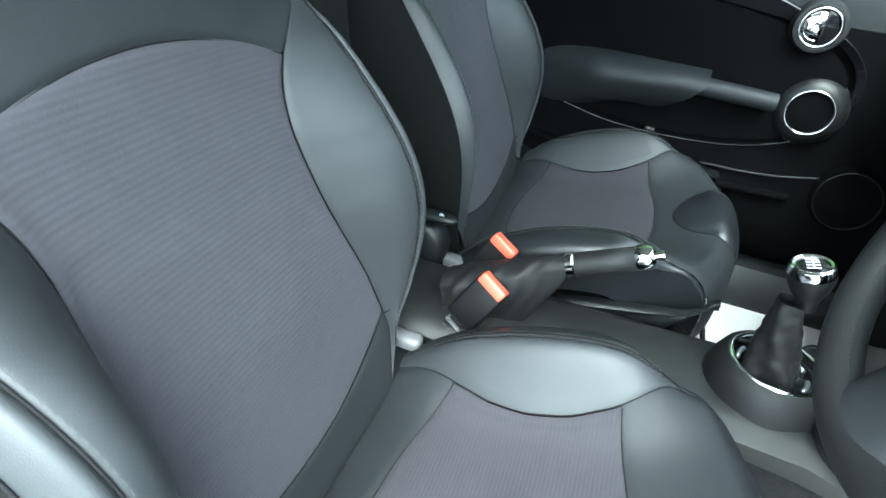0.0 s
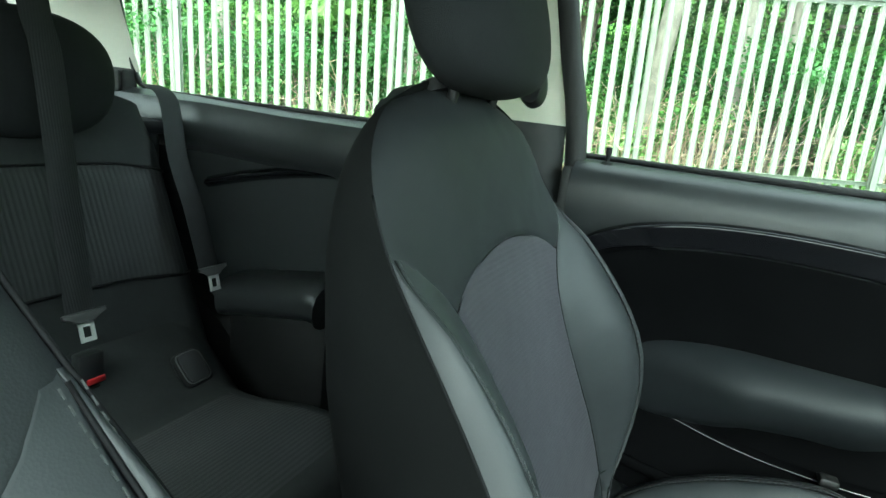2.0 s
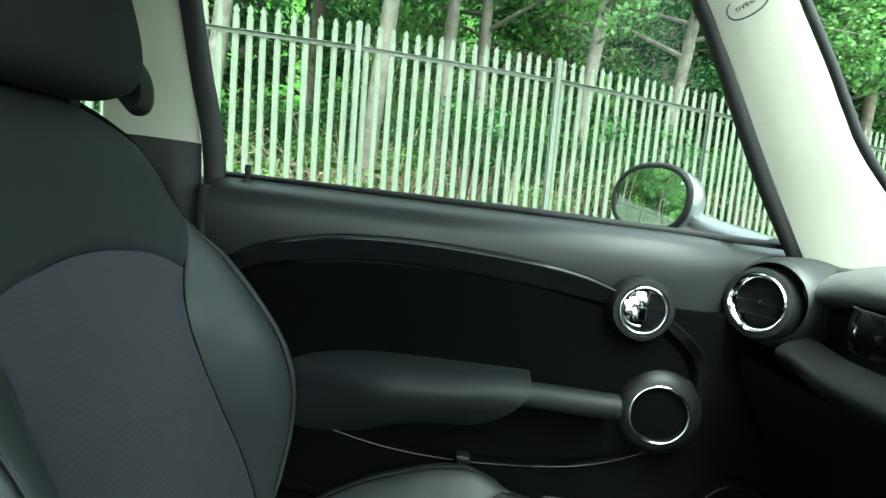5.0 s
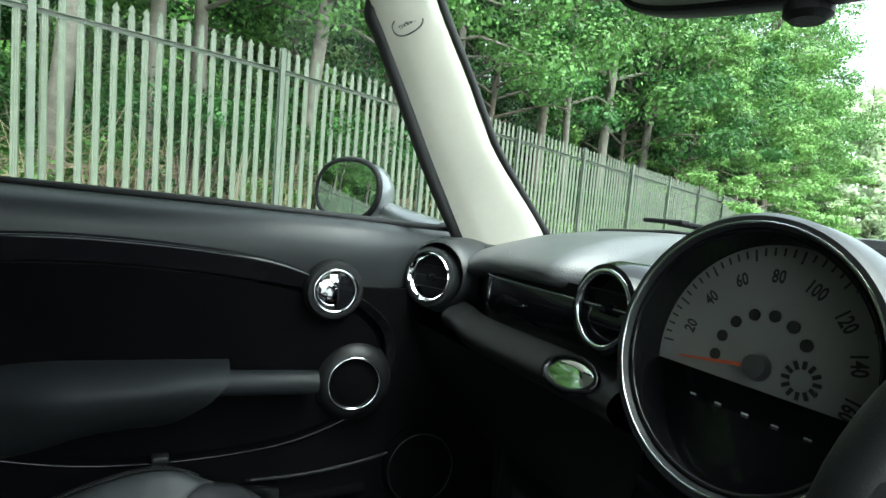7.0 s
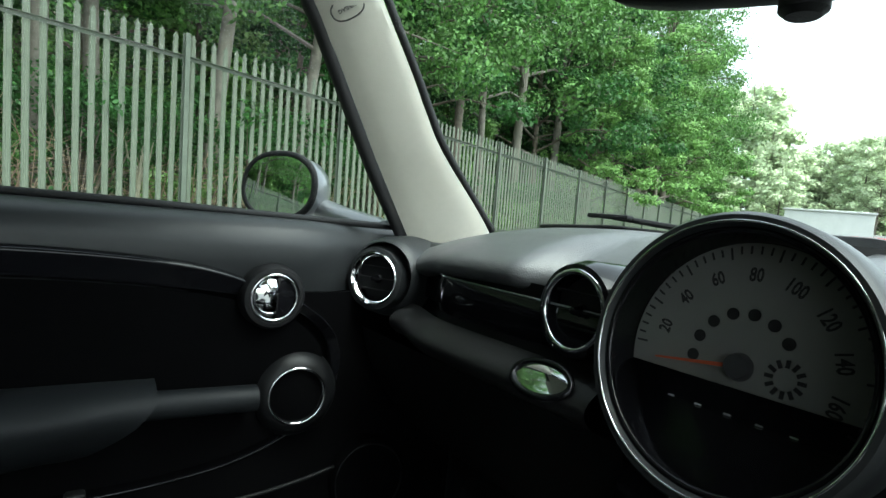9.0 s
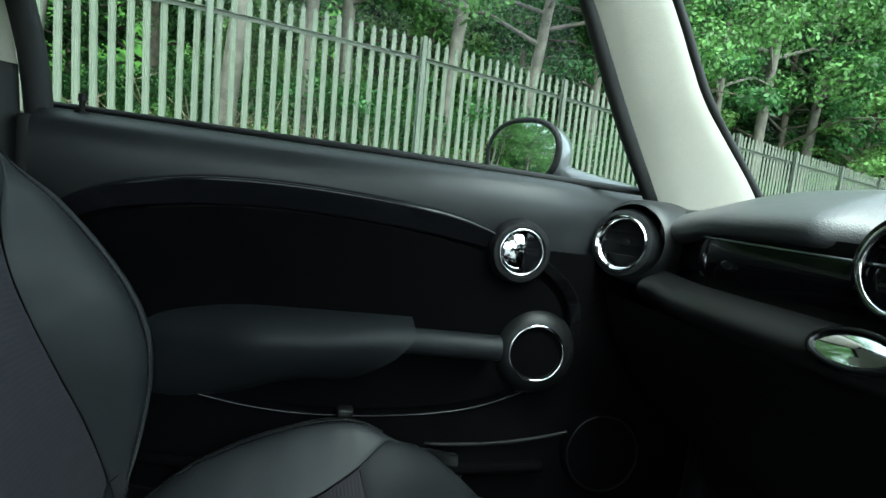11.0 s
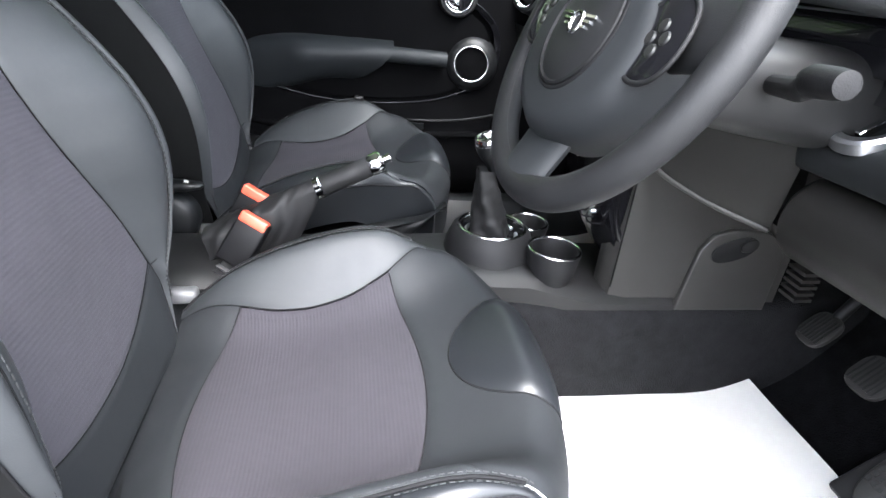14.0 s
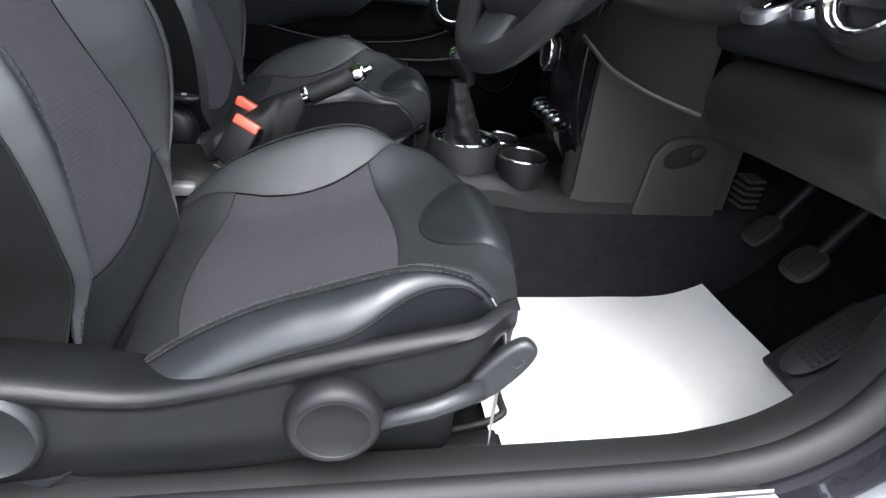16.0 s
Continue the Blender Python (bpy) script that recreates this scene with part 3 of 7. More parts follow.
def build_woods():
    rng = random.Random(4)
    kinds = [make_tree("tree", 13, 1, BARK_PALE, LEAF, 0.3, 1.0, 26, 300, 0.13, label="tall slim tree with pale bark and green leaves"),
             make_tree("tree", 11, 2, BARK, LEAF_DARK, 0.22, 1.15, 28, 200, 0.17, label="woodland tree with dark bark and deep green leaves"),
             make_tree("tree", 15, 3, BARK, LEAF, 0.38, 1.0, 26, 300, 0.14, label="tall woodland tree with a leafy high crown"),
             make_tree("tree", 9, 5, BARK, LEAF_LIGHT, 0.12, 1.3, 34, 170, label="young spreading tree with light green leaves")]
    spots = []
    for s in range(-30, 60, 3):
        for row, d in enumerate((1.9, 4.8, 8.0, 12.0)):
            if row == 0 and -6 < s < 4:
                continue
            if d > 4 or s < 46:
                spots.append((s + rng.uniform(-1.2, 1.2) + row * 0.9, d + 0.6 + rng.uniform(-0.7, 0.9)))
    for s in range(60, 82, 7):
        for d in (10, 15):
            spots.append((s + rng.uniform(-2, 2), d + rng.uniform(-1, 1)))
    spots += [(-2.35, 1.3), (-0.75, 2.6), (0.25, 3.0), (1.45, 1.8), (-4.6, 1.6), (-5.9, 3.1), (3.6, 2.2)]
    used = set()
    for i, (s, d) in enumerate(spots):
        k = rng.choice((0, 2, 0, 2) if d < 4 else (1, 3, 1, 2, 1))
        m = Matrix.Translation(on_fence(s, d, land(s, d))) @ pose(0, 0, 0, rng.uniform(-2, 2), rng.uniform(-4, 1), rng.uniform(0, 360))
        if s > 14:
            m = m @ Matrix.Scale(rng.uniform(1.15, 1.45), 4)
        if k not in used:
            used.add(k)
            kinds[k].matrix_basis = m
        else:
            copy_thing(kinds[k], m)
    bushes = [make_bush("bush", 11, LEAF, label="leafy mid green bush behind the fence"), make_bush("bush", 12, LEAF_DARK, 1.4, 2.2, label="dense dark green bush in the wood"), make_bush("bush", 13, LEAF_LIGHT, 1.0, 0.7, label="low green undergrowth behind the fence"), make_bush("bush", 14, LEAF, 1.7, 3.4, label="tall leafy hazel bush in the wood")]
    used = set()
    for i in range(230):
        row = i % 4
        s, d = -26 + (i // 4) * 1.05 + rng.uniform(-0.5, 0.5), (1.15, 2.6, 4.6, 7.0)[row] + rng.uniform(-0.3, 0.5)
        k = rng.choice(((0, 2, 1), (0, 1, 1), (1, 1, 3), (3, 1, 1))[row])
        m = Matrix.Translation(on_fence(s, d, land(s, d) - 0.05)) @ pose(0, 0, 0, 0, 0, rng.uniform(0, 360))
        if k not in used:
            used.add(k)
            bushes[k].matrix_basis = m
        else:
            copy_thing(bushes[k], m)
    # bare brown twigs tangled behind the pales
    twigs = thing("bare_bush", (0, 0, 0), "tangle of bare brown twigs behind the fence", "bush", "undergrowth along the fence")
    wood = []
    for i in range(34):
        a, h = rng.uniform(0, 6.28), rng.uniform(0.5, 1.7)
        p = Vector((rng.uniform(-0.5, 0.5), rng.uniform(-0.2, 0.2), -0.1))
        q = p + Vector((math.cos(a) * 0.35, math.sin(a) * 0.2, h * 0.6))
        e = q + Vector((math.cos(a + 0.5) * rng.uniform(0.3, 0.9), math.sin(a) * 0.3, h * rng.uniform(-0.1, 0.4)))
        wood.append(tube([p, q, e], [0.008, 0.006, 0.003], 5))
        for k in range(2):
            f = q.lerp(e, rng.uniform(0.2, 0.8))
            wood.append(tube([f, f + Vector((rng.uniform(-0.4, 0.4), rng.uniform(-0.2, 0.2), rng.uniform(-0.15, 0.35)))], [0.005, 0.002], 4))
    part("stems", join(*wood), TWIG, twigs)
    for n, s in enumerate((-9.2, -6.4, -4.9, -3.2, -2.0, -1.3, 0.5, 1.9, 3.4, 5.2)):
        d = 0.55 + 0.25 * (n % 3)
        m = Matrix.Translation(on_fence(s, d, land(s, d))) @ pose(0, 0, 0, 0, 0, 19.6 + 180 * (n % 2))
        if n:
            copy_thing(twigs, m)
        else:
            twigs.matrix_basis = m
    # leafy boughs that lean out over the far run of the fence
    # Dark leaf colour stands in for the shaded hollows in the tree bank.
    shade = make_tree("tree", 9, 19, BARK, LEAF_DARK, 0.30, 1.45, 36, 300, 0.13, 0.42, label="tree with layered boughs, leaves darkened for shade")
    for n, (s, d, k) in enumerate(((7.5, 2.6, 1.15), (17.0, 3.2, 1.2), (22.5, 2.6, 1.3))):
        m = Matrix.Translation(on_fence(s, d, land(s, d))) @ pose(0, 0, 0, 4, 0, 40 + 97 * n) @ Matrix.Scale(k, 4)
        if n:
            copy_thing(shade, m)
        else:
            shade.matrix_basis = m
    bough = make_tree("tree", 8.5, 9, BARK, LEAF_LIGHT, 0.16, 1.45, 40, 330, 0.13, 0.42, label="leafy light green tree leaning over the fence")
    for n, (s, d, k) in enumerate(((19.5, 1.9, 1.2), (27.0, 2.0, 1.3), (33.0, 2.2, 1.4), (40.0, 2.0, 1.45), (46.0, 2.0, 1.4))):
        m = Matrix.Translation(on_fence(s, d, land(s, d))) @ pose(0, 0, 0, 5, 0, 71 * n) @ Matrix.Scale(k, 4)
        if n:
            copy_thing(bough, m)
        else:
            bough.matrix_basis = m
    # lower spreading trees where the wood thins out
    for s, d, k in ((48, 6.5, 1.5), (53, 5.5, 1.35), (58, 5.0, 1.3), (64, 4.5, 1.25), (71, 4.0, 1.2), (80, 4.0, 1.1)):
        copy_thing(kinds[3], Matrix.Translation(on_fence(s, d, land(s, d))) @ pose(0, 0, 0, 0, 0, 57 * s) @ Matrix.Scale(k, 4))
    # trees across the far end of the yard, their haze painted into the leaves
    sage = make_tree("tree", 10, 7, BARK, LEAF_SAGE_HAZE, 0.08, 1.5, 36, 170, 0.3, label="broad distant tree with sage leaves paled by painted haze")
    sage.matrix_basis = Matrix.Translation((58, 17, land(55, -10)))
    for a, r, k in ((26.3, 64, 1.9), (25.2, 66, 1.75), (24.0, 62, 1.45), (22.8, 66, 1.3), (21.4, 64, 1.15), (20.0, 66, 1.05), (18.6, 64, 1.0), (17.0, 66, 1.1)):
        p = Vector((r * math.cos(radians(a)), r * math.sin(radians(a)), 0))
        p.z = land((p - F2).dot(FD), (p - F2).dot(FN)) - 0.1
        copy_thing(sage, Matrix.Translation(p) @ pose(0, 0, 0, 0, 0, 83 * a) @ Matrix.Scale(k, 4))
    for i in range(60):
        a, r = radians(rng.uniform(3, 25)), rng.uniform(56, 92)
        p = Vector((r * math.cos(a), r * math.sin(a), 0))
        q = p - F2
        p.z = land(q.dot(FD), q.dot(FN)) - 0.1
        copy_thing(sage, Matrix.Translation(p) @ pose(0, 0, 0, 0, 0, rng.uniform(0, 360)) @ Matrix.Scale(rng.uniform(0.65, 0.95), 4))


build_woods()


def build_grass():
    """Long grass on the verge and round the foot of the fence."""
    rng = random.Random(8)
    verts, faces = [], []
    for _ in range(16000):
        s, d = rng.uniform(-14, 26), rng.uniform(-2.6, 1.8)
        h = rng.uniform(0.08, 0.3) * (1.2 if d > -0.6 else 0.6)
        p = on_fence(s, d, land(s, d) - 0.01)
        a = rng.uniform(0, 6.28)
        w = Vector((math.cos(a), math.sin(a), 0)) * 0.012
        tip = p + Vector((rng.uniform(-0.1, 0.1), rng.uniform(-0.1, 0.1), h))
        n = len(verts)
        verts += [p - w, p + w, tip]
        faces.append((n, n + 1, n + 2))
    me = bpy.data.meshes.new("grass")
    me.from_pydata(verts, [], faces)
    me.materials.append(GRASS)
    tagged(new("grass", me), "long rough grass along the fence foot", "grass", kind="stuff")


build_grass()

# bare pale stump with forked branches at the foot of the fence
stump = thing("dead_stump", on_fence(-0.42, 0.25, land(-0.42, 0.25)), "pale bare stump with short forked branches", "stump")
_rng = random.Random(21)
_wood = [tube([on_fence(-0.42, 0.25, land(-0.42, 0.25) - 0.1), on_fence(-0.44, 0.25, 0.95), on_fence(-0.41, 0.24, 1.25)], [0.055, 0.042, 0.034], 9)]
for k in range(7):
    _a, _h = _rng.uniform(-1.0, 1.0), _rng.uniform(0.25, 0.5)
    _wood.append(tube([on_fence(-0.42, 0.25, 1.05 + 0.03 * k), on_fence(-0.42 + 0.16 * _a, 0.24, 1.2 + 0.03 * k), on_fence(-0.42 + 0.24 * _a, 0.22 + 0.05 * _a, 1.2 + _h)], [0.020, 0.014, 0.005], 6))
under("trunk", join(*_wood), mat("dead_wood", (0.17, 0.16, 0.115), 0.85, scale=9, amount=0.3, bump=0.6, bump_scale=40), stump)

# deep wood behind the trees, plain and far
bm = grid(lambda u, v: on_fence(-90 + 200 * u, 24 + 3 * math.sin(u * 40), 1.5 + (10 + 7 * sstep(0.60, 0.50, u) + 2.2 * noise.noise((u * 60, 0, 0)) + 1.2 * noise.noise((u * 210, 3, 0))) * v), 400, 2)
tagged(link("backdrop", bm, FAR_WOOD), "dark green wood with painted gloom among its leaves", "backdrop", kind="structure")

# low white building and a red car far down the yard
GZ = land(40, -7.2)
low_house = thing("low_building", (42.5, 14.6, GZ), "low white flat-roofed building far down the yard", "building")
HM = Matrix.Translation((43.5, 14.6, GZ)) @ pose(0, 0, 0, 0, 0, 108)
under("wall", box(-1.9, 3.0, -2, 2, -0.3, 1.75, 0.02, 1, HM), OFF_WHITE, low_house)
under("roof", box(-2.0, 3.1, -2.1, 2.1, 1.75, 1.87, 0.02, 1, HM), OFF_WHITE, low_house)
red = thing("parked_car", (26, 7.55, land(23, -8.3)), "small red car parked far down the yard", "car")
CM = Matrix.Translation((26, 7.55, land(23, -8.3) - 0.02)) @ pose(0, 0, 0, 0, 0, 17)
under("body", loft([[CM @ Vector((x, y * w, z)) for y, z in ((-0.8, 0.25), (-0.82, 0.6), (-0.75, 0.78), (0.75, 0.78), (0.82, 0.6), (0.8, 0.25))] for x, w in ((-1.8, 0.85), (-1.6, 1), (0, 1), (1.6, 1), (1.8, 0.85))]), RED_PAINT, red)
under("cabin", loft([[CM @ Vector((x, y * w, z)) for y, z in ((-0.72, 0.78), (-0.55, h), (0.55, h), (0.72, 0.78))] for x, w, h in ((-1.7, 1, 0.8), (-1.3, 1, 1.36), (0.4, 1, 1.36), (1.1, 1, 0.8))]), PIANO, red)
under("roof", box(-1.3, 0.4, -0.56, 0.56, 1.355, 1.42, 0.02, 2, CM), RED_PAINT, red)
for x in (-1.1, 1.1):
    for y in (-0.74, 0.74):
        under("wheel", lathe([(0, -0.09), (0.29, -0.09), (0.30, 0.09), (0, 0.09)], CM @ axis((x, y, 0.30), (0, 1, 0)), 24), RUBBER, red)

# ---- car body shell ----
body = thing("car_body", (0, 0, 0.15), "small black hatchback body with cream lining and open driver side", "car body", kind="structure")


def roof_z(x, y):
    return 1.385 - 0.155 * sstep(-0.4, -1.75, x) - 0.03 * sstep(0.1, 0.45, x) - 0.035 * (abs(y) / 0.62) ** 3


# roof lining and outer roof
def roof_sheet(dz, half, x0, x1):
    return grid(lambda u, v: (x0 + (x1 - x0) * u, half * (2 * v - 1), roof_z(x0 + (x1 - x0) * u, half * (2 * v - 1)) + dz), 24, 24)


bm = roof_sheet(0.0, 0.585, -1.72, 0.30)
bmesh.ops.solidify(bm, geom=bm.faces[:], thickness=0.012)
under("ceiling", bm, HEADLINER, body, "cream fabric roof lining")
bm = roof_sheet(0.05, 0.66, -1.78, 0.33)
bmesh.ops.solidify(bm, geom=bm.faces[:], thickness=0.01)
under("roof_skin", bm, PAINT, body)


def band(pts_a, pts_b, thick, material, name, label=""):
    """A shaped trim between two lines of points, with thickness."""
    A, B = spline(pts_a, 8), spline(pts_b, 8)
    n = len(A)
    def fn(u, v):
        i = round(u * (n - 1))
        p = A[i].lerp(B[i], v)
        p.y -= math.copysign(thick * (1 - (2 * v - 1) ** 2) ** 0.5, p.y) if abs(p.y) > 0.2 else 0
        return p
    bm = grid(fn, n - 1, 8)
    bmesh.ops.solidify(bm, geom=bm.faces[:], thickness=0.008)
    bmesh.ops.recalc_face_normals(bm, faces=bm.faces)
    return under(name, bm, material, body, label)


for sy in (1, -1):
    # windscreen pillar, cream, from the dash corner up and back to the roof
    band([(0.600, 0.632 * sy, 0.865), (0.540, 0.632 * sy, 0.962), (0.469, 0.632 * sy, 1.077), (0.419, 0.632 * sy, 1.163), (0.377, 0.632 * sy, 1.235), (0.329, 0.632 * sy, 1.309), (0.27, 0.62 * sy, 1.40)],
         [(0.745, 0.585 * sy, 0.90), (0.678, 0.585 * sy, 0.995), (0.562, 0.58 * sy, 1.11), (0.520, 0.58 * sy, 1.17), (0.485, 0.58 * sy, 1.227), (0.418, 0.58 * sy, 1.328), (0.37, 0.57 * sy, 1.405)], 0.016, PILLAR, "pillar_trim", "cream windscreen pillar trim")
    under("screen_seal", tube(spline([(0.700, 0.590 * sy, 0.985), (0.575, 0.586 * sy, 1.113), (0.532, 0.586 * sy, 1.175), (0.497, 0.586 * sy, 1.232), (0.430, 0.586 * sy, 1.333), (0.38, 0.576 * sy, 1.405)], 8), 0.007), RUBBER, body)
    # pillar behind the door, cream above and black below
    band([(-0.375, 0.645 * sy, 1.014), (-0.403, 0.650 * sy, 1.14), (-0.432, 0.652 * sy, 1.26), (-0.445, 0.645 * sy, 1.32)], [(-0.52, 0.645 * sy, 1.014), (-0.53, 0.65 * sy, 1.14), (-0.54, 0.652 * sy, 1.26), (-0.545, 0.645 * sy, 1.32)], 0.022, PILLAR, "pillar_trim", "cream door pillar trim")
    band([(-0.352, 0.655 * sy, 0.55), (-0.362, 0.65 * sy, 0.80), (-0.375, 0.645 * sy, 1.018)], [(-0.52, 0.655 * sy, 0.55), (-0.52, 0.65 * sy, 0.80), (-0.52, 0.645 * sy, 1.018)], 0.030, PLASTIC_SOFT, "pillar_foot")
    # rubber seal round the door opening
    under("door_seal", tube(spline([(-0.36, 0.66 * sy, 0.42), (-0.348, 0.665 * sy, 0.8), (-0.358, 0.652 * sy, 1.0), (-0.39, 0.655 * sy, 1.13), (-0.418, 0.655 * sy, 1.25), (-0.43, 0.65 * sy, 1.33)], 8), 0.017), RUBBER, body)
    under("door_seal", tube(spline([(0.545, 0.65 * sy, 0.955), (0.468, 0.648 * sy, 1.07), (0.376, 0.645 * sy, 1.23), (0.328, 0.642 * sy, 1.305), (0.25, 0.64 * sy, 1.385), (-0.42, 0.635 * sy, 1.36)], 8), 0.013), RUBBER, body)

# cream rear corner pillars
for sy in (1, -1):
    bm = grid(lambda u, v: (-1.325 - 0.44 * u - 0.055 * v, (0.63 - 0.03 * v - 0.03 * u) * sy, 1.02 + 0.22 * v), 6, 6)
    bmesh.ops.solidify(bm, geom=bm.faces[:], thickness=0.03)
    under("pillar_foot", box(-1.78, -1.338, min(0.600 * sy, 0.636 * sy), max(0.600 * sy, 0.636 * sy), 0.92, 1.026, 0.008, 3), PLASTIC_DARK, body)
    under("rear_pillar_trim", weld(bm), PILLAR, body, "cream rear corner pillar trim")
# cantrail above the rear side window
for sy in (1, -1):
    bm = grid(lambda u, v: (-1.45 + 1.58 * u, (0.652 - 0.10 * v) * sy, lerp(((-1.45, 1.200), (-1.36, 1.208), (-1.0, 1.243), (-0.8, 1.256), (-0.55, 1.275), (-0.40, 1.325), (0.13, 1.345)), -1.45 + 1.58 * u) + lerp(((-1.45, 0.035), (-1.0, 0.075), (-0.5, 0.085), (-0.4, 0.035), (0.13, 0.03)), -1.45 + 1.58 * u) * v), 30, 6)
    bmesh.ops.solidify(bm, geom=bm.faces[:], thickness=0.012)
    under("cantrail_trim", weld(bm), HEADLINER, body)


# rear side trims: window ledge, recessed dark panel, arm rest over the wheel
def side_trim(sy):
    prof = [(0.70, 0.985), (0.645, 0.983), (0.615, 0.972), (0.603, 0.95), (0.60, 0.905), (0.612, 0.885), (0.635, 0.87), (0.64, 0.72), (0.632, 0.5), (0.632, 0.28)]
    bm = loft([[(x, (y - (0.02 if x < -1.2 else 0)) * sy, z + (0.004 if x < -1 else 0)) for y, z in prof] for x in (-0.50, -0.7, -0.9, -1.1, -1.3, -1.6)], closed=False)
    bmesh.ops.solidify(bm, geom=bm.faces[:], thickness=0.01)
    under("rear_side_trim", bm, PLASTIC_SOFT, body, "black plastic rear side panel")
    # curved gloss strip
    pts = [(-0.52 - 0.6 * t, 0.612 * sy, 0.862 + 0.03 * math.sin(math.pi * (1 - t) * 0.8) - 0.05 * t * t) for t in [k / 12 for k in range(13)]]
    bm = grid(lambda u, v: (pts[round(u * 12)][0], (0.636 - 0.012 * math.sin(math.pi * v)) * sy, pts[round(u * 12)][2] - 0.012 + 0.024 * v), 12, 6)
    under("gloss_strip", bm, PIANO, body)
    bm = loft([[(x, yy * sy, zz + dz) for yy, zz in ((0.64, 0.672), (0.60, 0.672), (0.572, 0.668), (0.555, 0.657), (0.547, 0.638), (0.548, 0.615), (0.556, 0.598), (0.575, 0.588), (0.64, 0.585))] for x, dz in ((-1.0, -0.032), (-0.96, -0.020), (-0.90, -0.008), (-0.84, 0.004), (-0.79, 0.014), (-0.765, 0.012), (-0.757, 0.004))])
    under("rear_armrest", bm, PLASTIC_SOFT, body, "rounded black moulded rear armrest over the wheel")
    # Dark panel stands in for the shade of the recess below the armrest.
    under("dark_recess_panel", box(-1.0, -0.75, min(0.585 * sy, 0.64 * sy), max(0.585 * sy, 0.64 * sy), 0.28, 0.60, 0.012, 2), PLASTIC_DARK, body)


side_trim(1)
side_trim(-1)

# floor, tunnel and front bulkhead
bm = grid(lambda u, v: (-1.75 + 2.55 * u, -0.66 + 1.32 * v, 0.232 + 0.006 * noise.noise((u * 20, v * 12, 0))), 30, 20)
bmesh.ops.solidify(bm, geom=bm.faces[:], thickness=-0.03)
under("floor", bm, CARPET, body, "black carpeted car floor")
bm = grid(lambda u, v: (0.80 + 0.30 * u, -0.66 + 1.32 * v, 0.236 + 0.36 * u * u + 0.05 * u), 8, 20)
bmesh.ops.solidify(bm, geom=bm.faces[:], thickness=-0.03)
under("toe_board", bm, CARPET, body)
under("bulkhead", box(1.08, 1.14, -0.66, 0.66, 0.45, 0.99), PLASTIC_DARK, body)
bm = box(-0.55, 1.05, -0.115, 0.115, 0.22, 0.442, 0.03, 4)
under("tunnel", bm, CARPET, body)

# driver sill: carpeted inside, thick rubber seal, step plate
bm = loft([[(x, y, z) for y, z in ((-0.53, 0.235), (-0.56, 0.27), (-0.585, 0.33), (-0.61, 0.362), (-0.70, 0.366), (-0.74, 0.34), (-0.76, 0.20), (-0.54, 0.18))] for x in (-0.6, -0.2, 0.2, 0.5, 0.66)])
under("sill", bm, PLASTIC_DARK, body)
SILL = spline([(-0.62, 0, 0.362), (-0.3, 0, 0.362), (0.1, 0, 0.362), (0.40, 0, 0.364), (0.49, 0, 0.372), (0.565, 0, 0.398), (0.622, 0, 0.455), (0.650, 0, 0.555), (0.652, 0, 0.74), (0.605, 0, 0.93)], 10)


def along_sill(profile, name, material, label="", thick=0.006):
    """Sweep (outward, up) pairs along the door opening's lower edge and front corner."""
    n = len(SILL)
    rows = []
    for k, p in enumerate(SILL):
        d = (SILL[min(k + 1, n - 1)] - SILL[max(k - 1, 0)]).normalized()
        up = Vector((-d.z, 0, d.x))
        rows.append([p + up * h + Vector((0, -0.622 - w, 0)) for w, h in profile])
    bm = loft(rows, closed=False)
    bmesh.ops.solidify(bm, geom=bm.faces[:], thickness=thick)
    return under(name, bm, material, body, label)


along_sill([(-0.062, -0.075), (-0.056, -0.035), (-0.045, -0.012), (-0.025, -0.003), (-0.006, 0.0), (0.000, -0.002)], "sill_cover", PLASTIC_GREY, "scuffed dark plastic sill cover")
along_sill([(-0.001, -0.004), (0.000, 0.006), (0.005, 0.014), (0.013, 0.019), (0.022, 0.019), (0.030, 0.013), (0.034, 0.002), (0.033, -0.010)], "sill_seal", RUBBER, "thick black rubber sill seal")
along_sill([(0.030, -0.014), (0.045, -0.010), (0.075, -0.011), (0.095, -0.018), (0.108, -0.035), (0.115, -0.075), (0.120, -0.14), (0.118, -0.20)], "door_shut", PAINT, "gloss black painted door shut")
under("step_plate", box(-0.25, 0.540, -0.700, -0.6625, 0.3665, 0.3690, 0.001, 1), STEP_ALU, body, "brushed silver step plate")
for k in range(3):
    under("plate_groove", box(0.39, 0.520, -0.691 + 0.010 * k, -0.688 + 0.010 * k, 0.3692, 0.3702), SATIN, body)
under("plate_end", box(0.543, 0.605, -0.702, -0.6585, 0.358, 0.369, 0.002, 1), PLASTIC_DARK, body)
# kick panel ahead of the door opening
under("kick_panel", grid(lambda u, v: (0.64 + 0.44 * u, -0.632 + 0.03 * u * (1 - v), 0.235 + 0.60 * v), 10, 8), PLASTIC_DARK, body)
under("front_quarter", box(0.70, 1.10, -0.80, -0.70, 0.18, 0.95, 0.03, 3), PAINT, body)
# passenger sill
bm = loft([[(x, y, z) for y, z in ((0.56, 0.235), (0.575, 0.29), (0.60, 0.33), (0.66, 0.34), (0.74, 0.32), (0.76, 0.18), (0.56, 0.18))] for x in (-0.6, 0, 0.8)])
under("sill", bm, PLASTIC, body)
under("kick_panel", box(0.70, 1.08, 0.60, 0.66, 0.24, 0.90, 0.02), PLASTIC, body)

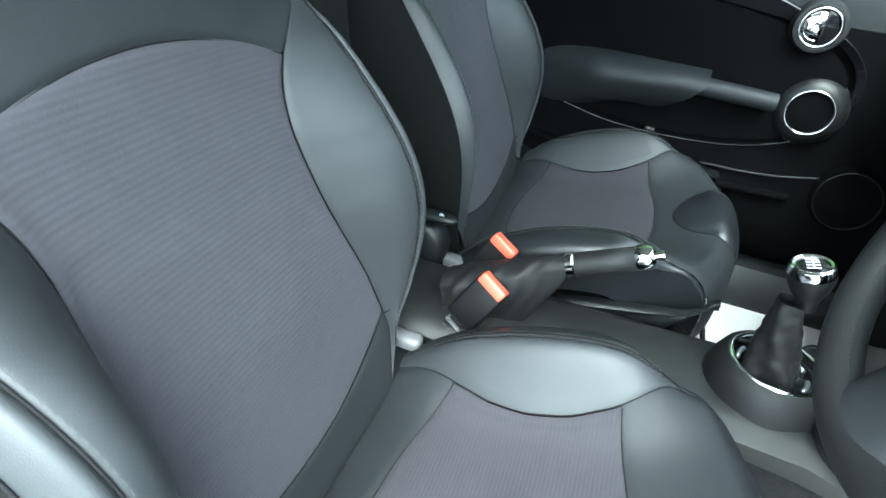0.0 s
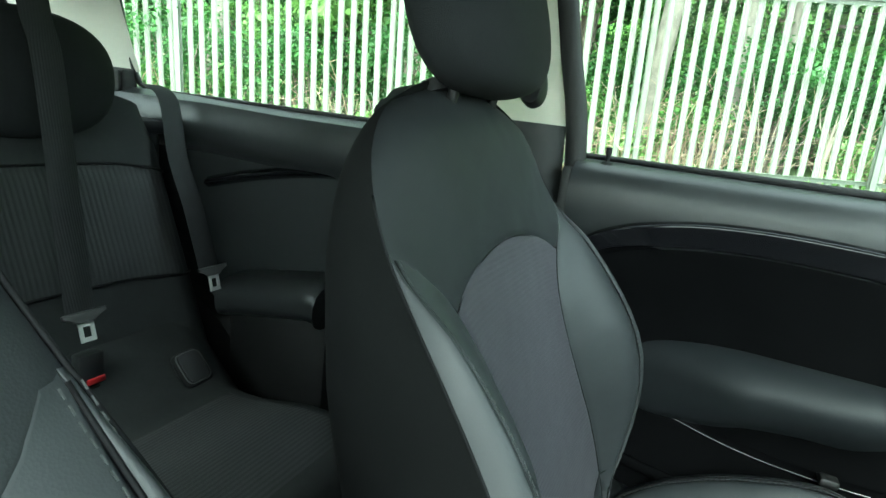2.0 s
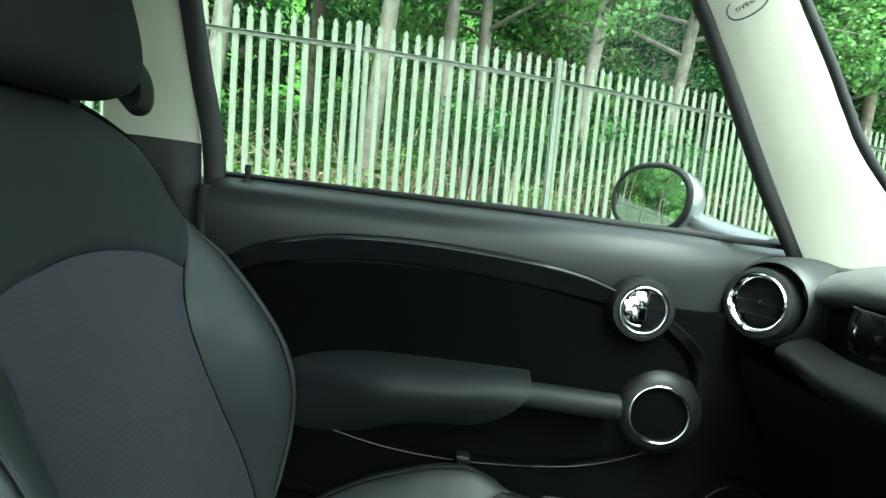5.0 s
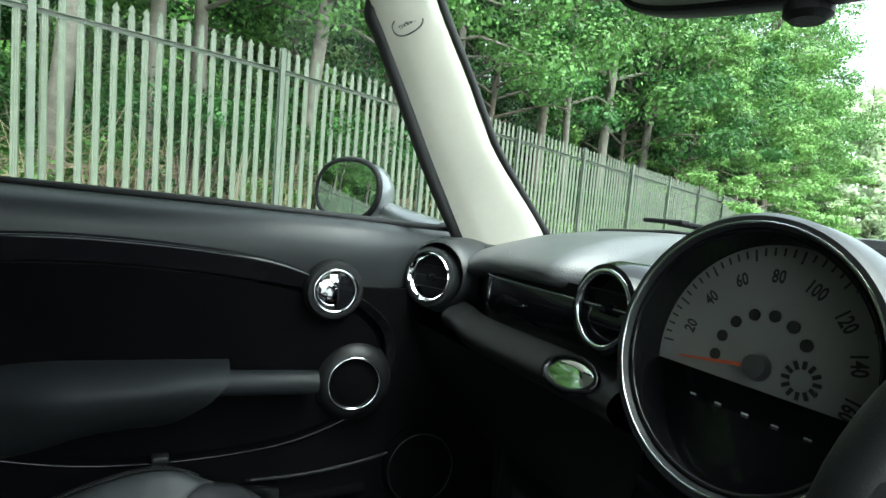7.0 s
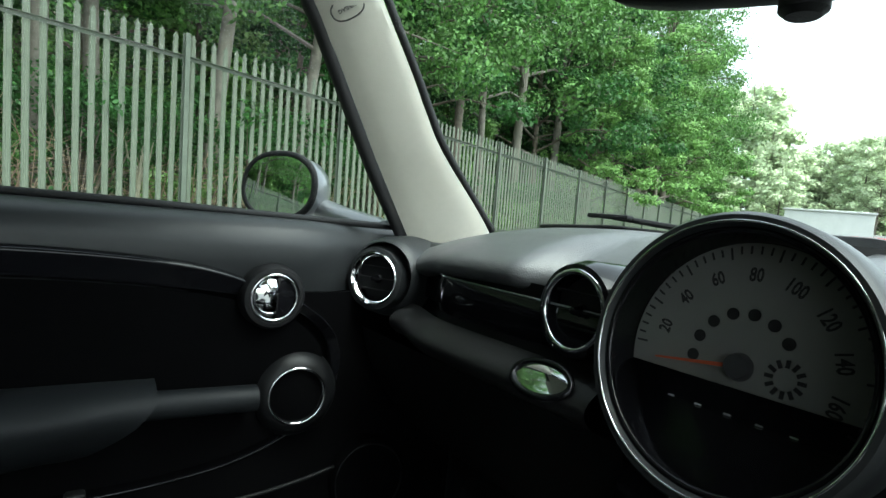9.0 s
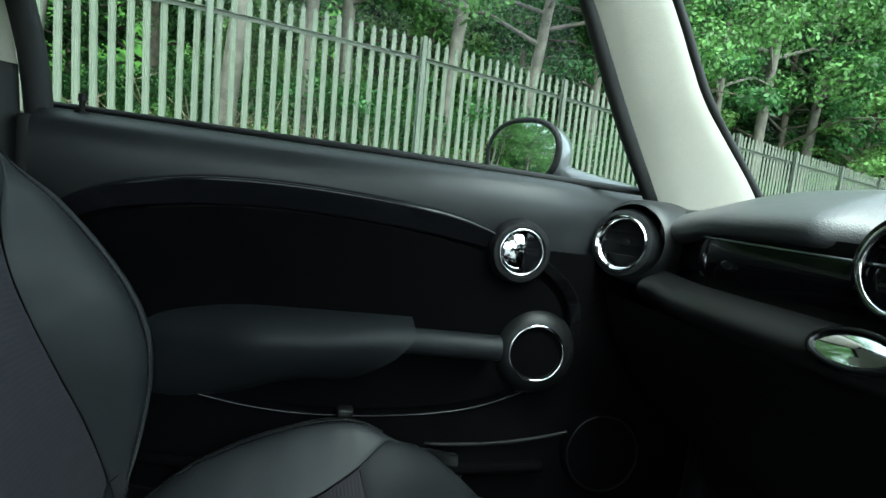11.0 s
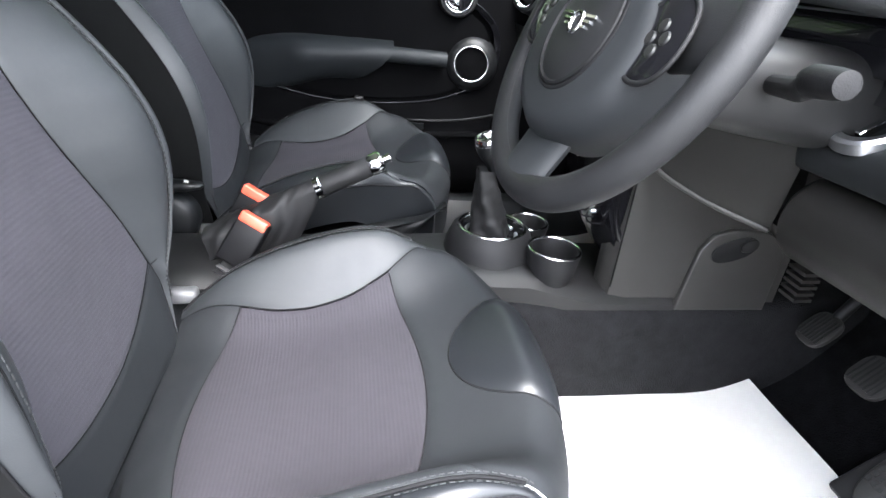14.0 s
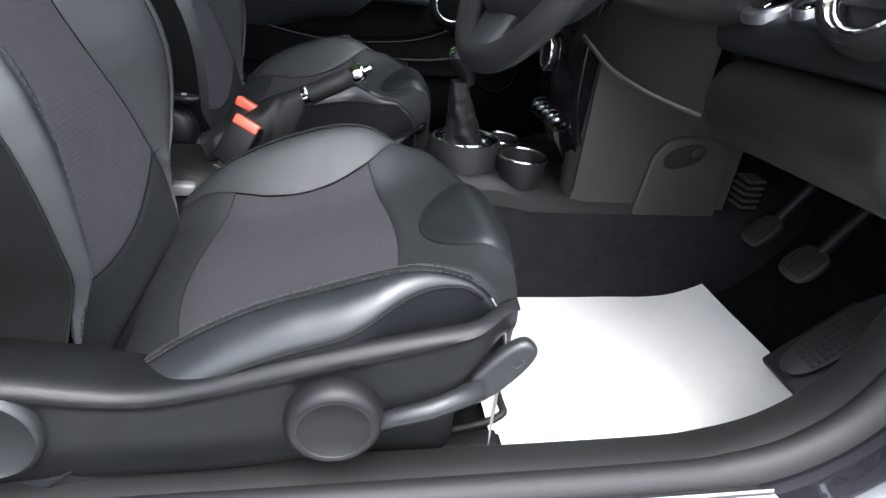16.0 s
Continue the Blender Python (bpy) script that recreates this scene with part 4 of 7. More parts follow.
# outer sides behind the doors, front wings, tail
for sy in (1, -1):
    y0, y1 = sorted((0.70 * sy, 0.80 * sy))
    under("rear_wing", box(-1.85, -0.40, y0, y1, 0.25, 0.97, 0.03, 3), PAINT, body)
    under("front_wing", box(0.84, 1.75, y0, y1, 0.35, 0.92, 0.04, 3), PAINT, body)
under("tail_panel", box(-1.95, -1.78, -0.74, 0.74, 0.3, 0.97, 0.05, 3), PAINT, body)
under("bonnet", grid(lambda u, v: (0.96 + 0.85 * u, -0.70 + 1.4 * v, 0.985 - 0.16 * u * u - 0.06 * (2 * v - 1) ** 4), 14, 16), PAINT, body, "gloss black bonnet")
under("cowl", box(0.80, 1.0, -0.66, 0.66, 0.955, 0.985, 0.01), PLASTIC_DARK, body)
under("parcel_shelf", box(-1.75, -1.20, -0.60, 0.60, 0.90, 0.93, 0.01), PLASTIC_DARK, body)


# glass
def glass(name, quad, label):
    a, b, c, d = (Vector(p) for p in quad)
    bm = grid(lambda u, v: (a.lerp(b, u)).lerp(d.lerp(c, u), v), 10, 6)
    ob = under(name, bm, GLASS, body, label)
    ob.visible_shadow = False
    return ob


glass("windscreen", ((0.86, -0.63, 0.985), (0.86, 0.63, 0.985), (0.31, 0.57, 1.385), (0.31, -0.57, 1.385)), "clear raked windscreen")
glass("rear_window", ((-1.80, -0.56, 0.98), (-1.80, 0.56, 0.98), (-1.70, 0.52, 1.22), (-1.70, -0.52, 1.22)), "tailgate window")
for sy in (1, -1):
    glass("side_window", ((-0.53, 0.66 * sy, 0.98), (-1.40, 0.66 * sy, 0.985), (-1.44, 0.62 * sy, 1.20), (-0.55, 0.65 * sy, 1.35)), "fixed rear side window")
# black surround of the rear side window
for sy in (1, -1):
    under("window_seal", tube([(-0.53, 0.655 * sy, 0.985), (-1.31, 0.640 * sy, 0.984), (-1.330, 0.633 * sy, 0.997), (-1.347, 0.631 * sy, 1.03), (-1.389, 0.625 * sy, 1.185), (-1.375, 0.626 * sy, 1.204), (-1.195, 0.632 * sy, 1.227), (-1.0, 0.635 * sy, 1.244), (-0.80, 0.638 * sy, 1.257), (-0.55, 0.645 * sy, 1.27)], 0.006), RUBBER, body)
    under("rear_seal", tube(spline([(-1.77, 0.60 * sy, 0.96), (-1.76, 0.592 * sy, 1.08), (-1.75, 0.583 * sy, 1.15), (-1.745, 0.560 * sy, 1.187), (-1.74, 0.51 * sy, 1.198), (-1.74, 0.0, 1.205)], 8), 0.016, 10), RUBBER, body)
    under("frame_post", box(-1.80, -1.72, min(0.585 * sy, 0.625 * sy), max(0.585 * sy, 0.625 * sy), 0.96, 1.24, 0.015), PLASTIC_DARK, body)
# wiper and its arm at the foot of the windscreen
wiper = thing("windscreen_wiper", (0.86, 0.3, 0.985), "black windscreen wiper resting on the cowl", "wiper")
under("blade", tube([(0.84, 0.60, 1.004), (0.83, 0.42, 1.014), (0.845, 0.20, 1.008)], 0.0045, 6), RUBBER, wiper)
under("arm", join(tube([(0.90, 0.12, 1.0), (0.845, 0.30, 1.022), (0.815, 0.41, 1.032)], [0.006, 0.005, 0.005], 8), box(0.800, 0.820, 0.37, 0.455, 1.028, 1.036, 0.003)), PLASTIC_DARK, wiper)
# small black notice on the rear pillar foot
plate_ = under("notice_plate", box(-1.392, -1.345, 0.593, 0.600, 0.974, 1.020, 0.003), PLASTIC_DARK, body, "small black notice with white pictograms")
for k in range(2):
    under("pictogram", box(-1.378, -1.360, 0.5924, 0.5932, 0.980 + 0.020 * k, 0.995 + 0.020 * k), STITCH, plate_)
under("pillar_ledge", box(-1.72, -1.38, 0.50, 0.645, 0.955, 0.984, 0.008), PLASTIC_SOFT, body)

# road wheels under the wings
for x in (1.28, -1.22):
    for sy in (1, -1):
        m = axis((x, 0.70 * sy, 0.30), (0, sy, 0))
        w_ = under("road_wheel", lathe([(0, -0.07), (0.20, -0.08), (0.27, -0.085), (0.295, -0.06), (0.30, 0.0), (0.295, 0.06), (0.27, 0.085), (0.215, 0.08), (0.21, 0.06)], m, 48), RUBBER, body, "black tyre")
        under("rim", lathe([(0.212, 0.055), (0.20, 0.07), (0.18, 0.05), (0.06, 0.06), (0, 0.066)], m, 40), ALU, w_)

# ---- front seats ----
EV, NV = Vector((-0.313, 0, 0.950)), Vector((0.950, 0, 0.313))
BACK0 = Vector((-0.205, 0, 0.475))
W_TAB = [(-0.06, 0.17), (0.0, 0.195), (0.05, 0.224), (0.10, 0.249), (0.16, 0.263), (0.24, 0.262), (0.32, 0.254), (0.40, 0.245), (0.457, 0.233), (0.51, 0.220), (0.54, 0.208), (0.565, 0.188), (0.585, 0.162), (0.60, 0.128), (0.611, 0.08), (0.616, 0.03)]
US_TAB = [(-0.06, 0.17), (0.0, 0.205), (0.05, 0.200), (0.128, 0.183), (0.2, 0.16), (0.26, 0.147), (0.33, 0.139), (0.37, 0.145), (0.402, 0.163), (0.43, 0.19), (0.46, 0.222), (0.5, 0.23)]
# the stitched crest of the side bolsters, and the edge where they meet the shell: across, and forward
UC_TAB = [(-0.06, 0.168), (0.0, 0.200), (0.05, 0.219), (0.10, 0.234), (0.16, 0.240), (0.24, 0.236), (0.32, 0.231), (0.40, 0.230), (0.44, 0.232), (0.47, 0.228), (0.5, 0.222)]
HC_TAB = [(-0.06, 0.0), (0.0, 0.012), (0.05, 0.030), (0.10, 0.060), (0.16, 0.085), (0.20, 0.087), (0.24, 0.083), (0.30, 0.068), (0.36, 0.048), (0.42, 0.018), (0.44, 0.006), (0.46, -0.009), (0.5, -0.020), (0.62, -0.03)]
HA_TAB = [(-0.06, -0.02), (0.0, 0.0), (0.05, 0.020), (0.10, 0.050), (0.16, 0.070), (0.20, 0.070), (0.24, 0.064), (0.30, 0.049), (0.36, 0.030), (0.42, 0.008), (0.46, -0.010), (0.5, -0.020), (0.62, -0.035)]
DEPTH = [(-0.12, 0.16), (0.15, 0.155), (0.35, 0.145), (0.47, 0.115), (0.54, 0.082), (0.58, 0.055), (0.605, 0.035), (0.62, 0.02)]


def smoothed(table, x, w=0.018):
    return (lerp(table, x - w) + 2 * lerp(table, x) + lerp(table, x + w)) / 4


def eased(table, v):
    """A table value rounded over a longer stretch of the bolster."""
    v -= 0.024 * (1 - sstep(0.22, 0.44, v)) * sstep(-0.02, 0.06, v)
    w = 0.014 + 0.020 * (1 - sstep(0.30, 0.46, v)) * sstep(-0.02, 0.08, v)
    return sum(g * lerp(table, v + k * w) for k, g in ((-3, 0.05), (-2, 0.12), (-1, 0.2), (0, 0.26), (1, 0.2), (2, 0.12), (3, 0.05)))


def back_w(v):
    return smoothed(W_TAB, v) if v > 0.5 else eased(W_TAB, v)


def back_s(v):
    return min(smoothed(US_TAB, v), back_w(v) - 0.001)


def back_c(v):
    return max(min(eased(UC_TAB, v), back_w(v) - 0.003), back_s(v) + 0.0005)


def back_pt(u, v, lift=0.0):
    """A place on the front of a backrest; u across, v up the back, from the seat's middle line."""
    W, s, c, a = back_w(v), back_s(v), back_c(v), abs(u)
    hc, ha = eased(HC_TAB, v), eased(HA_TAB, v)
    h = 0.008 * math.exp(-((v - 0.16) / 0.12) ** 2) - 0.03 * sstep(0.53, 0.625, v) ** 2
    k = sstep(0.40, 0.47, v)
    over = h + ha * (min(a, W) / max(W, 0.02)) ** 3
    if a <= s:
        low = h + 0.006 * (a / max(s, 0.02)) ** 4
    elif a <= c:
        x = (a - s) / max(c - s, 0.001)
        low = h + (hc - h) * math.sin(x * math.pi / 2) ** 1.15 + (1 - x) * 0.006
    else:
        x = min(1.0, (a - c) / max(W - c, 0.001))
        low = hc + (ha - hc) * x ** 1.9 + 0.007 * math.sin(math.pi * x) * sstep(0.0, 0.08, v)
    h = low + (over - low) * k
    return BACK0 + EV * v + NV * (h + lift) + Vector((0, u, 0))


RIDGE = [(-0.25, 0.0), (-0.20, 0.018), (-0.15, 0.046), (-0.10, 0.068), (-0.05, 0.082), (0.0, 0.088), (0.05, 0.089), (0.09, 0.082), (0.13, 0.066), (0.17, 0.043), (0.21, 0.020), (0.26, 0.004), (0.30, 0.0)]


def side_width(p):
    """The rounded outer roll of the bolster narrows to a tip at the front."""
    return 1 - 0.8 * sstep(0.06, 0.255, p)


def cush_pt(q, p, lift=0.0, ahead=0.0):
    """A place on the cushion; q across, p along it towards the front."""
    a = abs(q)
    ridge = smoothed(RIDGE, p - ahead, 0.02) * (1 - 0.8 * ahead)
    side = 0.0
    if a > 0.214:
        w = side_width(p)
        t, low = (a - 0.214) / (0.062 * w), max(0, (a - 0.214) / 0.062 - w)
        y = 0.214 + 0.043 * w * math.sin(min(t, 1.0) * 1.35) / math.sin(1.35) - 0.012 * low
        side = 0.030 * w * min(t, 1.0) ** 1.8 + 0.075 * low
    else:
        y = a
    if p <= 0.235:
        x, z = p, 0.485 + 0.25 * p
    else:
        t = (p - 0.235) / 0.05
        x, z = 0.235 + 0.05 * math.sin(min(t, 1.75)), 0.485 + 0.25 * 0.235 - 0.05 * (1 - math.cos(min(t, 1.75))) - max(0, t - 1.75) * 0.05
    z -= 0.03 * sstep(-0.1, -0.28, p)
    z += ridge * math.exp(-((min(a, 0.214) - 0.214) / 0.052) ** 2)
    z -= 0.012 * (1 - (min(a, 0.2) / 0.2) ** 2) * sstep(-0.2, 0, p) * (1 - sstep(0.15, 0.25, p))
    x -= 0.075 * (y / 0.25) ** 2.4 * sstep(0.04, 0.26, p)
    z -= side * (1 - 0.3 * sstep(0.15, 0.3, p))
    z += lift
    return Vector((x, math.copysign(y, q), z))


def groove(s, t, ws, wt, depth=0.004, reach=0.007):
    """How far upholstery sinks towards its seams."""
    d = min(s * ws, (1 - s) * ws, t * wt, (1 - t) * wt)
    return -depth * (1 - min(1, d / reach)) ** 2


def upholstery(surface, at, nu, nv, ws, wt, depth=0.004, wrinkle=0.0, seed=0.0):
    def fn(s, t):
        u, v = at(s, t)
        w = 0.0
        if wrinkle:
            q = Vector((u * 14 + seed, v * 34, seed))
            w = wrinkle * (noise.noise(q) + 0.5 * noise.noise(q * 2.7))
        return surface(u, v, groove(s, t, ws, wt, depth) + w)
    return grid(fn, nu, nv)


def stitches(points, offset, length=0.0042, gap=0.0028, r=0.00052):
    """A row of thread stitches along a line of points."""
    bm = bmesh.new()
    carry = 0.0
    out = []
    for a, b in zip(points, points[1:]):
        L = (b - a).length
        if L < 1e-7:
            continue
        d = (b - a) / L
        while carry < L:
            c = a + d * carry
            out.append((c + offset, d))
            carry += length + gap
        carry -= L
    for c, d in out:
        s = d.orthogonal().normalized() * r
        t = d.cross(s)
        e0, e1 = c - d * length / 2, c + d * length / 2
        ring_a = [bm.verts.new(e0 + k) for k in (s, t, -s, -t)]
        ring_b = [bm.verts.new(e1 + k) for k in (s, t, -s, -t)]
        for k in range(4):
            bm.faces.new((ring_a[k], ring_a[(k + 1) % 4], ring_b[(k + 1) % 4], ring_b[k]))
    return bm


def arch(u):
    return 0.441 - 0.040 * (u / 0.163) ** 2


def foot(u):
    return 0.002 + 0.06 * (abs(u) / 0.205) ** 2.2


def front_seat(yc, outer, label):
    base = thing("front_seat", (0, yc, 0.25), label, "car seat", "front seats")
    mv = Matrix.Translation((0, yc, 0))
    shift = lambda p: 0.036 + 0.046 * sstep(-0.05, 0.2, p) if yc < 0 else 0.0

    def cp(q, p, lift=0.0):
        return cush_pt(q, p, lift, shift(p) * sstep(0.05, -0.15, q))

    def put(name, bm, material, text="", angle=60, to=None):
        if yc < 0 and (name == "backrest" or (to is not None and to.name.startswith("backrest"))):
            # the door-side bolster of this seat stands further forward
            for w in bm.verts:
                v = (w.co - BACK0).dot(EV)
                k = sstep(-0.12, -0.22, w.co.y) * sstep(-0.06, 0.08, v) * (1 - sstep(0.24, 0.46, v))
                w.co += NV * (0.046 * k) + Vector((0, 0.016 * k, 0))
        bm.transform(mv)
        if name.startswith("cushion") or (to is not None and to.name.startswith("cushion")):
            for w in bm.verts:
                w.co.z += 0.035 * w.co.y
                w.co.x -= 0.020 if yc > 0 else 0.0
        return under(name, bm, material, to or base, text, angle)

    # --- backrest ---
    def centre(s, t):
        k = 2 * s - 1
        lo, hi = foot(k * 0.204), arch(k * 0.163)
        v = lo + (hi - lo) * t
        return k * (back_s(v) - 0.001), v

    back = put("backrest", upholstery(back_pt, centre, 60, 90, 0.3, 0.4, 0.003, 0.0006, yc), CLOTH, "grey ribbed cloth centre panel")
    for sg in (1, -1):
        def bol(s, t, sg=sg):
            v = -0.05 + 0.515 * t
            lo, hi = back_s(v), back_c(v)
            return sg * (lo + (hi - lo) * s), v
        put("back_bolster", upholstery(back_pt, bol, 26, 90, 0.09, 0.47, 0.003, 0.0013, yc + sg), LEATHER, "smooth black leather side bolster", to=back)

        def facing(s, t, sg=sg):
            v = -0.05 + 0.515 * t
            lo, hi = back_c(v), back_w(v)
            return sg * (lo + (hi - lo) * s), v
        put("bolster_facing", upholstery(back_pt, facing, 12, 90, 0.04, 0.47, 0.002, 0.0006, yc - sg), LEATHER, "black leather bolster edge strip", to=back)
        vv = [0.005 + 0.455 * k / 120 for k in range(121)]
        crest = [back_pt(sg * back_c(v), v, 0.0002) for v in vv]
        put("stitching", join(stitches(crest, Vector((0.0015, -sg * 0.0042, 0))), stitches(crest, Vector((0.001, sg * 0.0042, 0)))), STITCH, to=back)
        put("piping", tube(crest[::3], 0.0012, 6), SEAM, to=back)
        edge = [back_pt(sg * (back_w(v) + 0.001), v, -0.001) for v in [-0.05 + 0.56 * k / 120 for k in range(121)]]
        put("piping", tube(edge[::3], 0.0012, 6), SEAM, to=back)
        seam = [back_pt(sg * back_s(v), v, -0.0022) for v in [-0.05 + 0.512 * k / 60 for k in range(61)]]
        put("seam", tube(seam, 0.0008, 6), SEAM, to=back)
    put("seam", tube([back_pt(u, arch(u), -0.0022) for u in [-0.163 + 0.326 * k / 50 for k in range(51)]], 0.0008, 6), SEAM, to=back)
    put("seam", tube([back_pt(u, foot(u), -0.0022) for u in [-0.204 + 0.408 * k / 50 for k in range(51)]], 0.0008, 6), SEAM, to=back)

    def upper(s, t):
        k = 2 * s - 1
        a = abs(k)
        wl = 0.232
        u0 = k * wl
        lo = arch(u0) if a * wl < 0.163 else 0.401 + 0.062 * (a * wl - 0.163) / (wl - 0.163)
        v = lo + (0.616 - lo) * t
        return k * min(wl, back_w(v)), v
    put("back_upper", upholstery(back_pt, upper, 70, 40, 0.3, 0.16, 0.0025, 0.0008, yc), VINYL, "dark vinyl shoulder panel", to=back)

    def lower(s, t):
        k = 2 * s - 1
        v = -0.06 + (foot(k * 0.204) + 0.06) * t
        return k * min(back_s(v), 0.21), v
    put("back_lower", upholstery(back_pt, lower, 40, 14, 0.35, 0.06, 0.0025), VINYL, to=back)

    # shell round the sides and behind
    def shell(s, t):
        v = -0.10 + 0.716 * t
        W = back_w(max(v, -0.06))
        th = math.pi * s
        c, sn = math.cos(th), math.sin(th)
        hd = eased(HA_TAB, v) - 0.03 * sstep(0.53, 0.625, v) ** 2 * 0
        u = (W + 0.001) * math.copysign(abs(c) ** 0.5, c)
        return BACK0 + EV * v + NV * (hd - (smoothed(DEPTH, v) + hd) * abs(sn) ** 0.62) + Vector((0, u, 0))
    put("back_shell", grid(shell, 48, 60), SHELL_CLOTH_SHADED, "charcoal fabric backrest shell", to=back)
    # chrome easy-entry lever on the rear shell side
    lv = BACK0 + EV * 0.19 - NV * 0.045 + Vector((0, -outer * 0.272, 0))
    put("tilt_lever", join(lathe([(0, -0.004), (0.028, -0.004), (0.03, 0.004), (0, 0.006)], axis(lv, (0, -outer, 0))), tube([lv + Vector((0, -outer * 0.008, 0)), lv + Vector((0.03, -outer * 0.016, -0.004)), lv + Vector((0.045, -outer * 0.012, -0.035))], [0.006, 0.007, 0.004], 8)), KNOB_PLASTIC, "small black seat tilt lever", to=back)

    # --- head restraint ---
    hc = BACK0 + EV * 0.697 + NV * 0.006
    def head(s, t):
        th, ph = 2 * math.pi * s, math.pi * (t - 0.5)
        c, sn, cp, sp = math.cos(th), math.sin(th), math.cos(ph), math.sin(ph)
        e = 0.55
        f = lambda w, ex: math.copysign(abs(w) ** ex, w)
        y = 0.126 * f(cp, e) * f(sn, 0.75) * (1 - 0.08 * sp)
        d = 0.052 * f(cp, e) * f(c, 0.8) + 0.01 * (1 - (y / 0.126) ** 2)
        return hc + EV * (0.105 * f(sp, 0.72)) + NV * d + Vector((0, y, 0))
    hr = put("head_restraint", weld(grid(head, 48, 28, True), 1e-4), CARCASS, "rounded charcoal cloth head restraint")
    for sg in (1, -1):
        put("stalk", tube([BACK0 + EV * 0.56 - NV * 0.035 + Vector((0, sg * 0.055, 0)), hc - EV * 0.06 + Vector((0, sg * 0.055, 0))], 0.006, 10), PLASTIC_DARK, to=hr)
        put("stalk_collar", lathe([(0, -0.004), (0.017, -0.004), (0.015, 0.008), (0.008, 0.01)], axis(BACK0 + EV * 0.606 - NV * 0.032 + Vector((0, sg * 0.055, 0)), EV), 20), PLASTIC_DARK, to=hr)
    put("seam", tube(spline([hc + EV * 0.09 + NV * 0.045 + Vector((0, y, -0.03 * abs(y) / 0.1)) for y in (-0.118, -0.06, 0, 0.06, 0.118)], 6), 0.0012, 5), SEAM, to=hr)

    # belt guide ear beside the head restraint
    gp = BACK0 + EV * 0.622 + NV * 0.012 + Vector((0, outer * 0.128, 0))
    put("belt_guide", loft([[gp + EV * (0.036 * math.cos(q) * k) + NV * (0.020 * math.sin(q) * k) + Vector((0, outer * d, 0)) for q in [j * math.pi / 12 for j in range(24)]] for d, k in ((-0.012, 0.8), (0.002, 1.0), (0.012, 0.95), (0.018, 0.6))]), PLASTIC_DARK, "rounded black belt guide")

    # --- cushion ---
    uc = 0.170
    pr = lambda u: -0.098 - 0.035 * (1 - (u / uc) ** 2)
    pf = lambda u: 0.110 + 0.027 * (1 - (u / uc) ** 2)
    leaf_in = [(-0.22, 0.206), (-0.16, 0.190), (-0.1, 0.170), (-0.05, 0.157), (0.0, 0.152), (0.05, 0.156), (0.11, 0.172), (0.15, 0.191), (0.18, 0.207), (0.2, 0.214), (0.4, 0.214)]
    li = lambda p: smoothed(leaf_in, p, 0.015)

    def cen(s, t):
        u = (2 * s - 1)
        a, b = pr(u * uc), pf(u * uc)
        p = a + (b - a) * t
        return u * (li(p) - 0.001), p
    cushion = put("cushion", upholstery(cp, cen, 60, 60, 0.35, 0.25, 0.003, 0.0005, yc), CLOTH_SEAT_SHADED, "grey cloth cushion centre")

    def rear(s, t):
        u = 2 * s - 1
        p = -0.27 + (pr(u * uc) + 0.27) * t
        return u * li(p), p
    put("cushion_rear", upholstery(cp, rear, 50, 20, 0.35, 0.15, 0.0025, 0.0008, yc), VINYL, to=cushion)

    def front(s, t):
        u = 2 * s - 1
        a = pf(u * uc)
        p = a + (0.385 - a) * t
        return u * li(p), p
    put("cushion_front", upholstery(cp, front, 60, 40, 0.4, 0.25, 0.0025, 0.0006, yc), VINYL, "smooth dark vinyl cushion front", to=cushion)
    for sg in (1, -1):
        def lf(s, t, sg=sg):
            p = -0.215 + 0.415 * t
            lo = li(p)
            return sg * (lo + (0.216 - lo) * s), p
        put("cushion_bolster", upholstery(cp, lf, 18, 70, 0.045, 0.4, 0.003, 0.0010, yc + sg), LEATHER, "black leather cushion bolster", to=cushion)

        def skirt(s, t, sg=sg):
            return sg * (0.216 + 0.118 * s), -0.27 + 0.655 * t
        put("cushion_side", upholstery(cp, skirt, 24, 90, 0.1, 0.6, 0.003, 0.0005, yc - sg), LEATHER_SHINY, to=cushion)
        crest = [cp(sg * 0.2165, -0.205 + (0.45 if yc < 0 > sg else 0.38) * k / 110, 0.0005) for k in range(111)]
        put("stitching", join(stitches(crest, Vector((0, -sg * 0.004, 0.0012))), stitches(crest, Vector((0, sg * 0.004, 0.0006)))), STITCH, to=cushion)
        put("piping", tube(crest[::3], 0.0018, 6), SEAM, to=cushion)
        put("seam", tube([cp(sg * li(p), p, -0.0022) for p in [-0.215 + 0.4 * k / 60 for k in range(61)]], 0.0008, 6), SEAM, to=cushion)
        put("seam", tube([cp(sg * (0.216 + 0.062 * side_width(p)), p, 0.0008) for p in [-0.26 + 0.515 * k / 60 for k in range(61)]], 0.0022, 6), SEAM, to=cushion)
    for fn in (pr, pf):
        put("seam", tube([cp(u, fn(u), -0.0022) for u in [-uc + 2 * uc * k / 40 for k in range(41)]], 0.0008, 6), SEAM, to=cushion)
    # tongue-shaped leather insert at the front
    def nose(s, t):
        th = math.pi * s
        r = t
        return 0.096 * math.cos(th) * r + 0.018, 0.318 - 0.150 * math.sin(th) ** 0.8 * r
    def nose_fn(s, t):
        u, p = nose(s, t)
        return cp(u, p, 0.0140 * (1 - t ** 5) ** 0.8 + 0.0012)
    put("cushion_insert", grid(nose_fn, 48, 20), LEATHER_SHINY, "shiny leather tongue at the cushion front", to=cushion)
    put("seam", tube([cp(*nose(k / 40, 1.0), 0.0003) for k in range(41)], 0.0014, 6), SEAM, to=cushion)
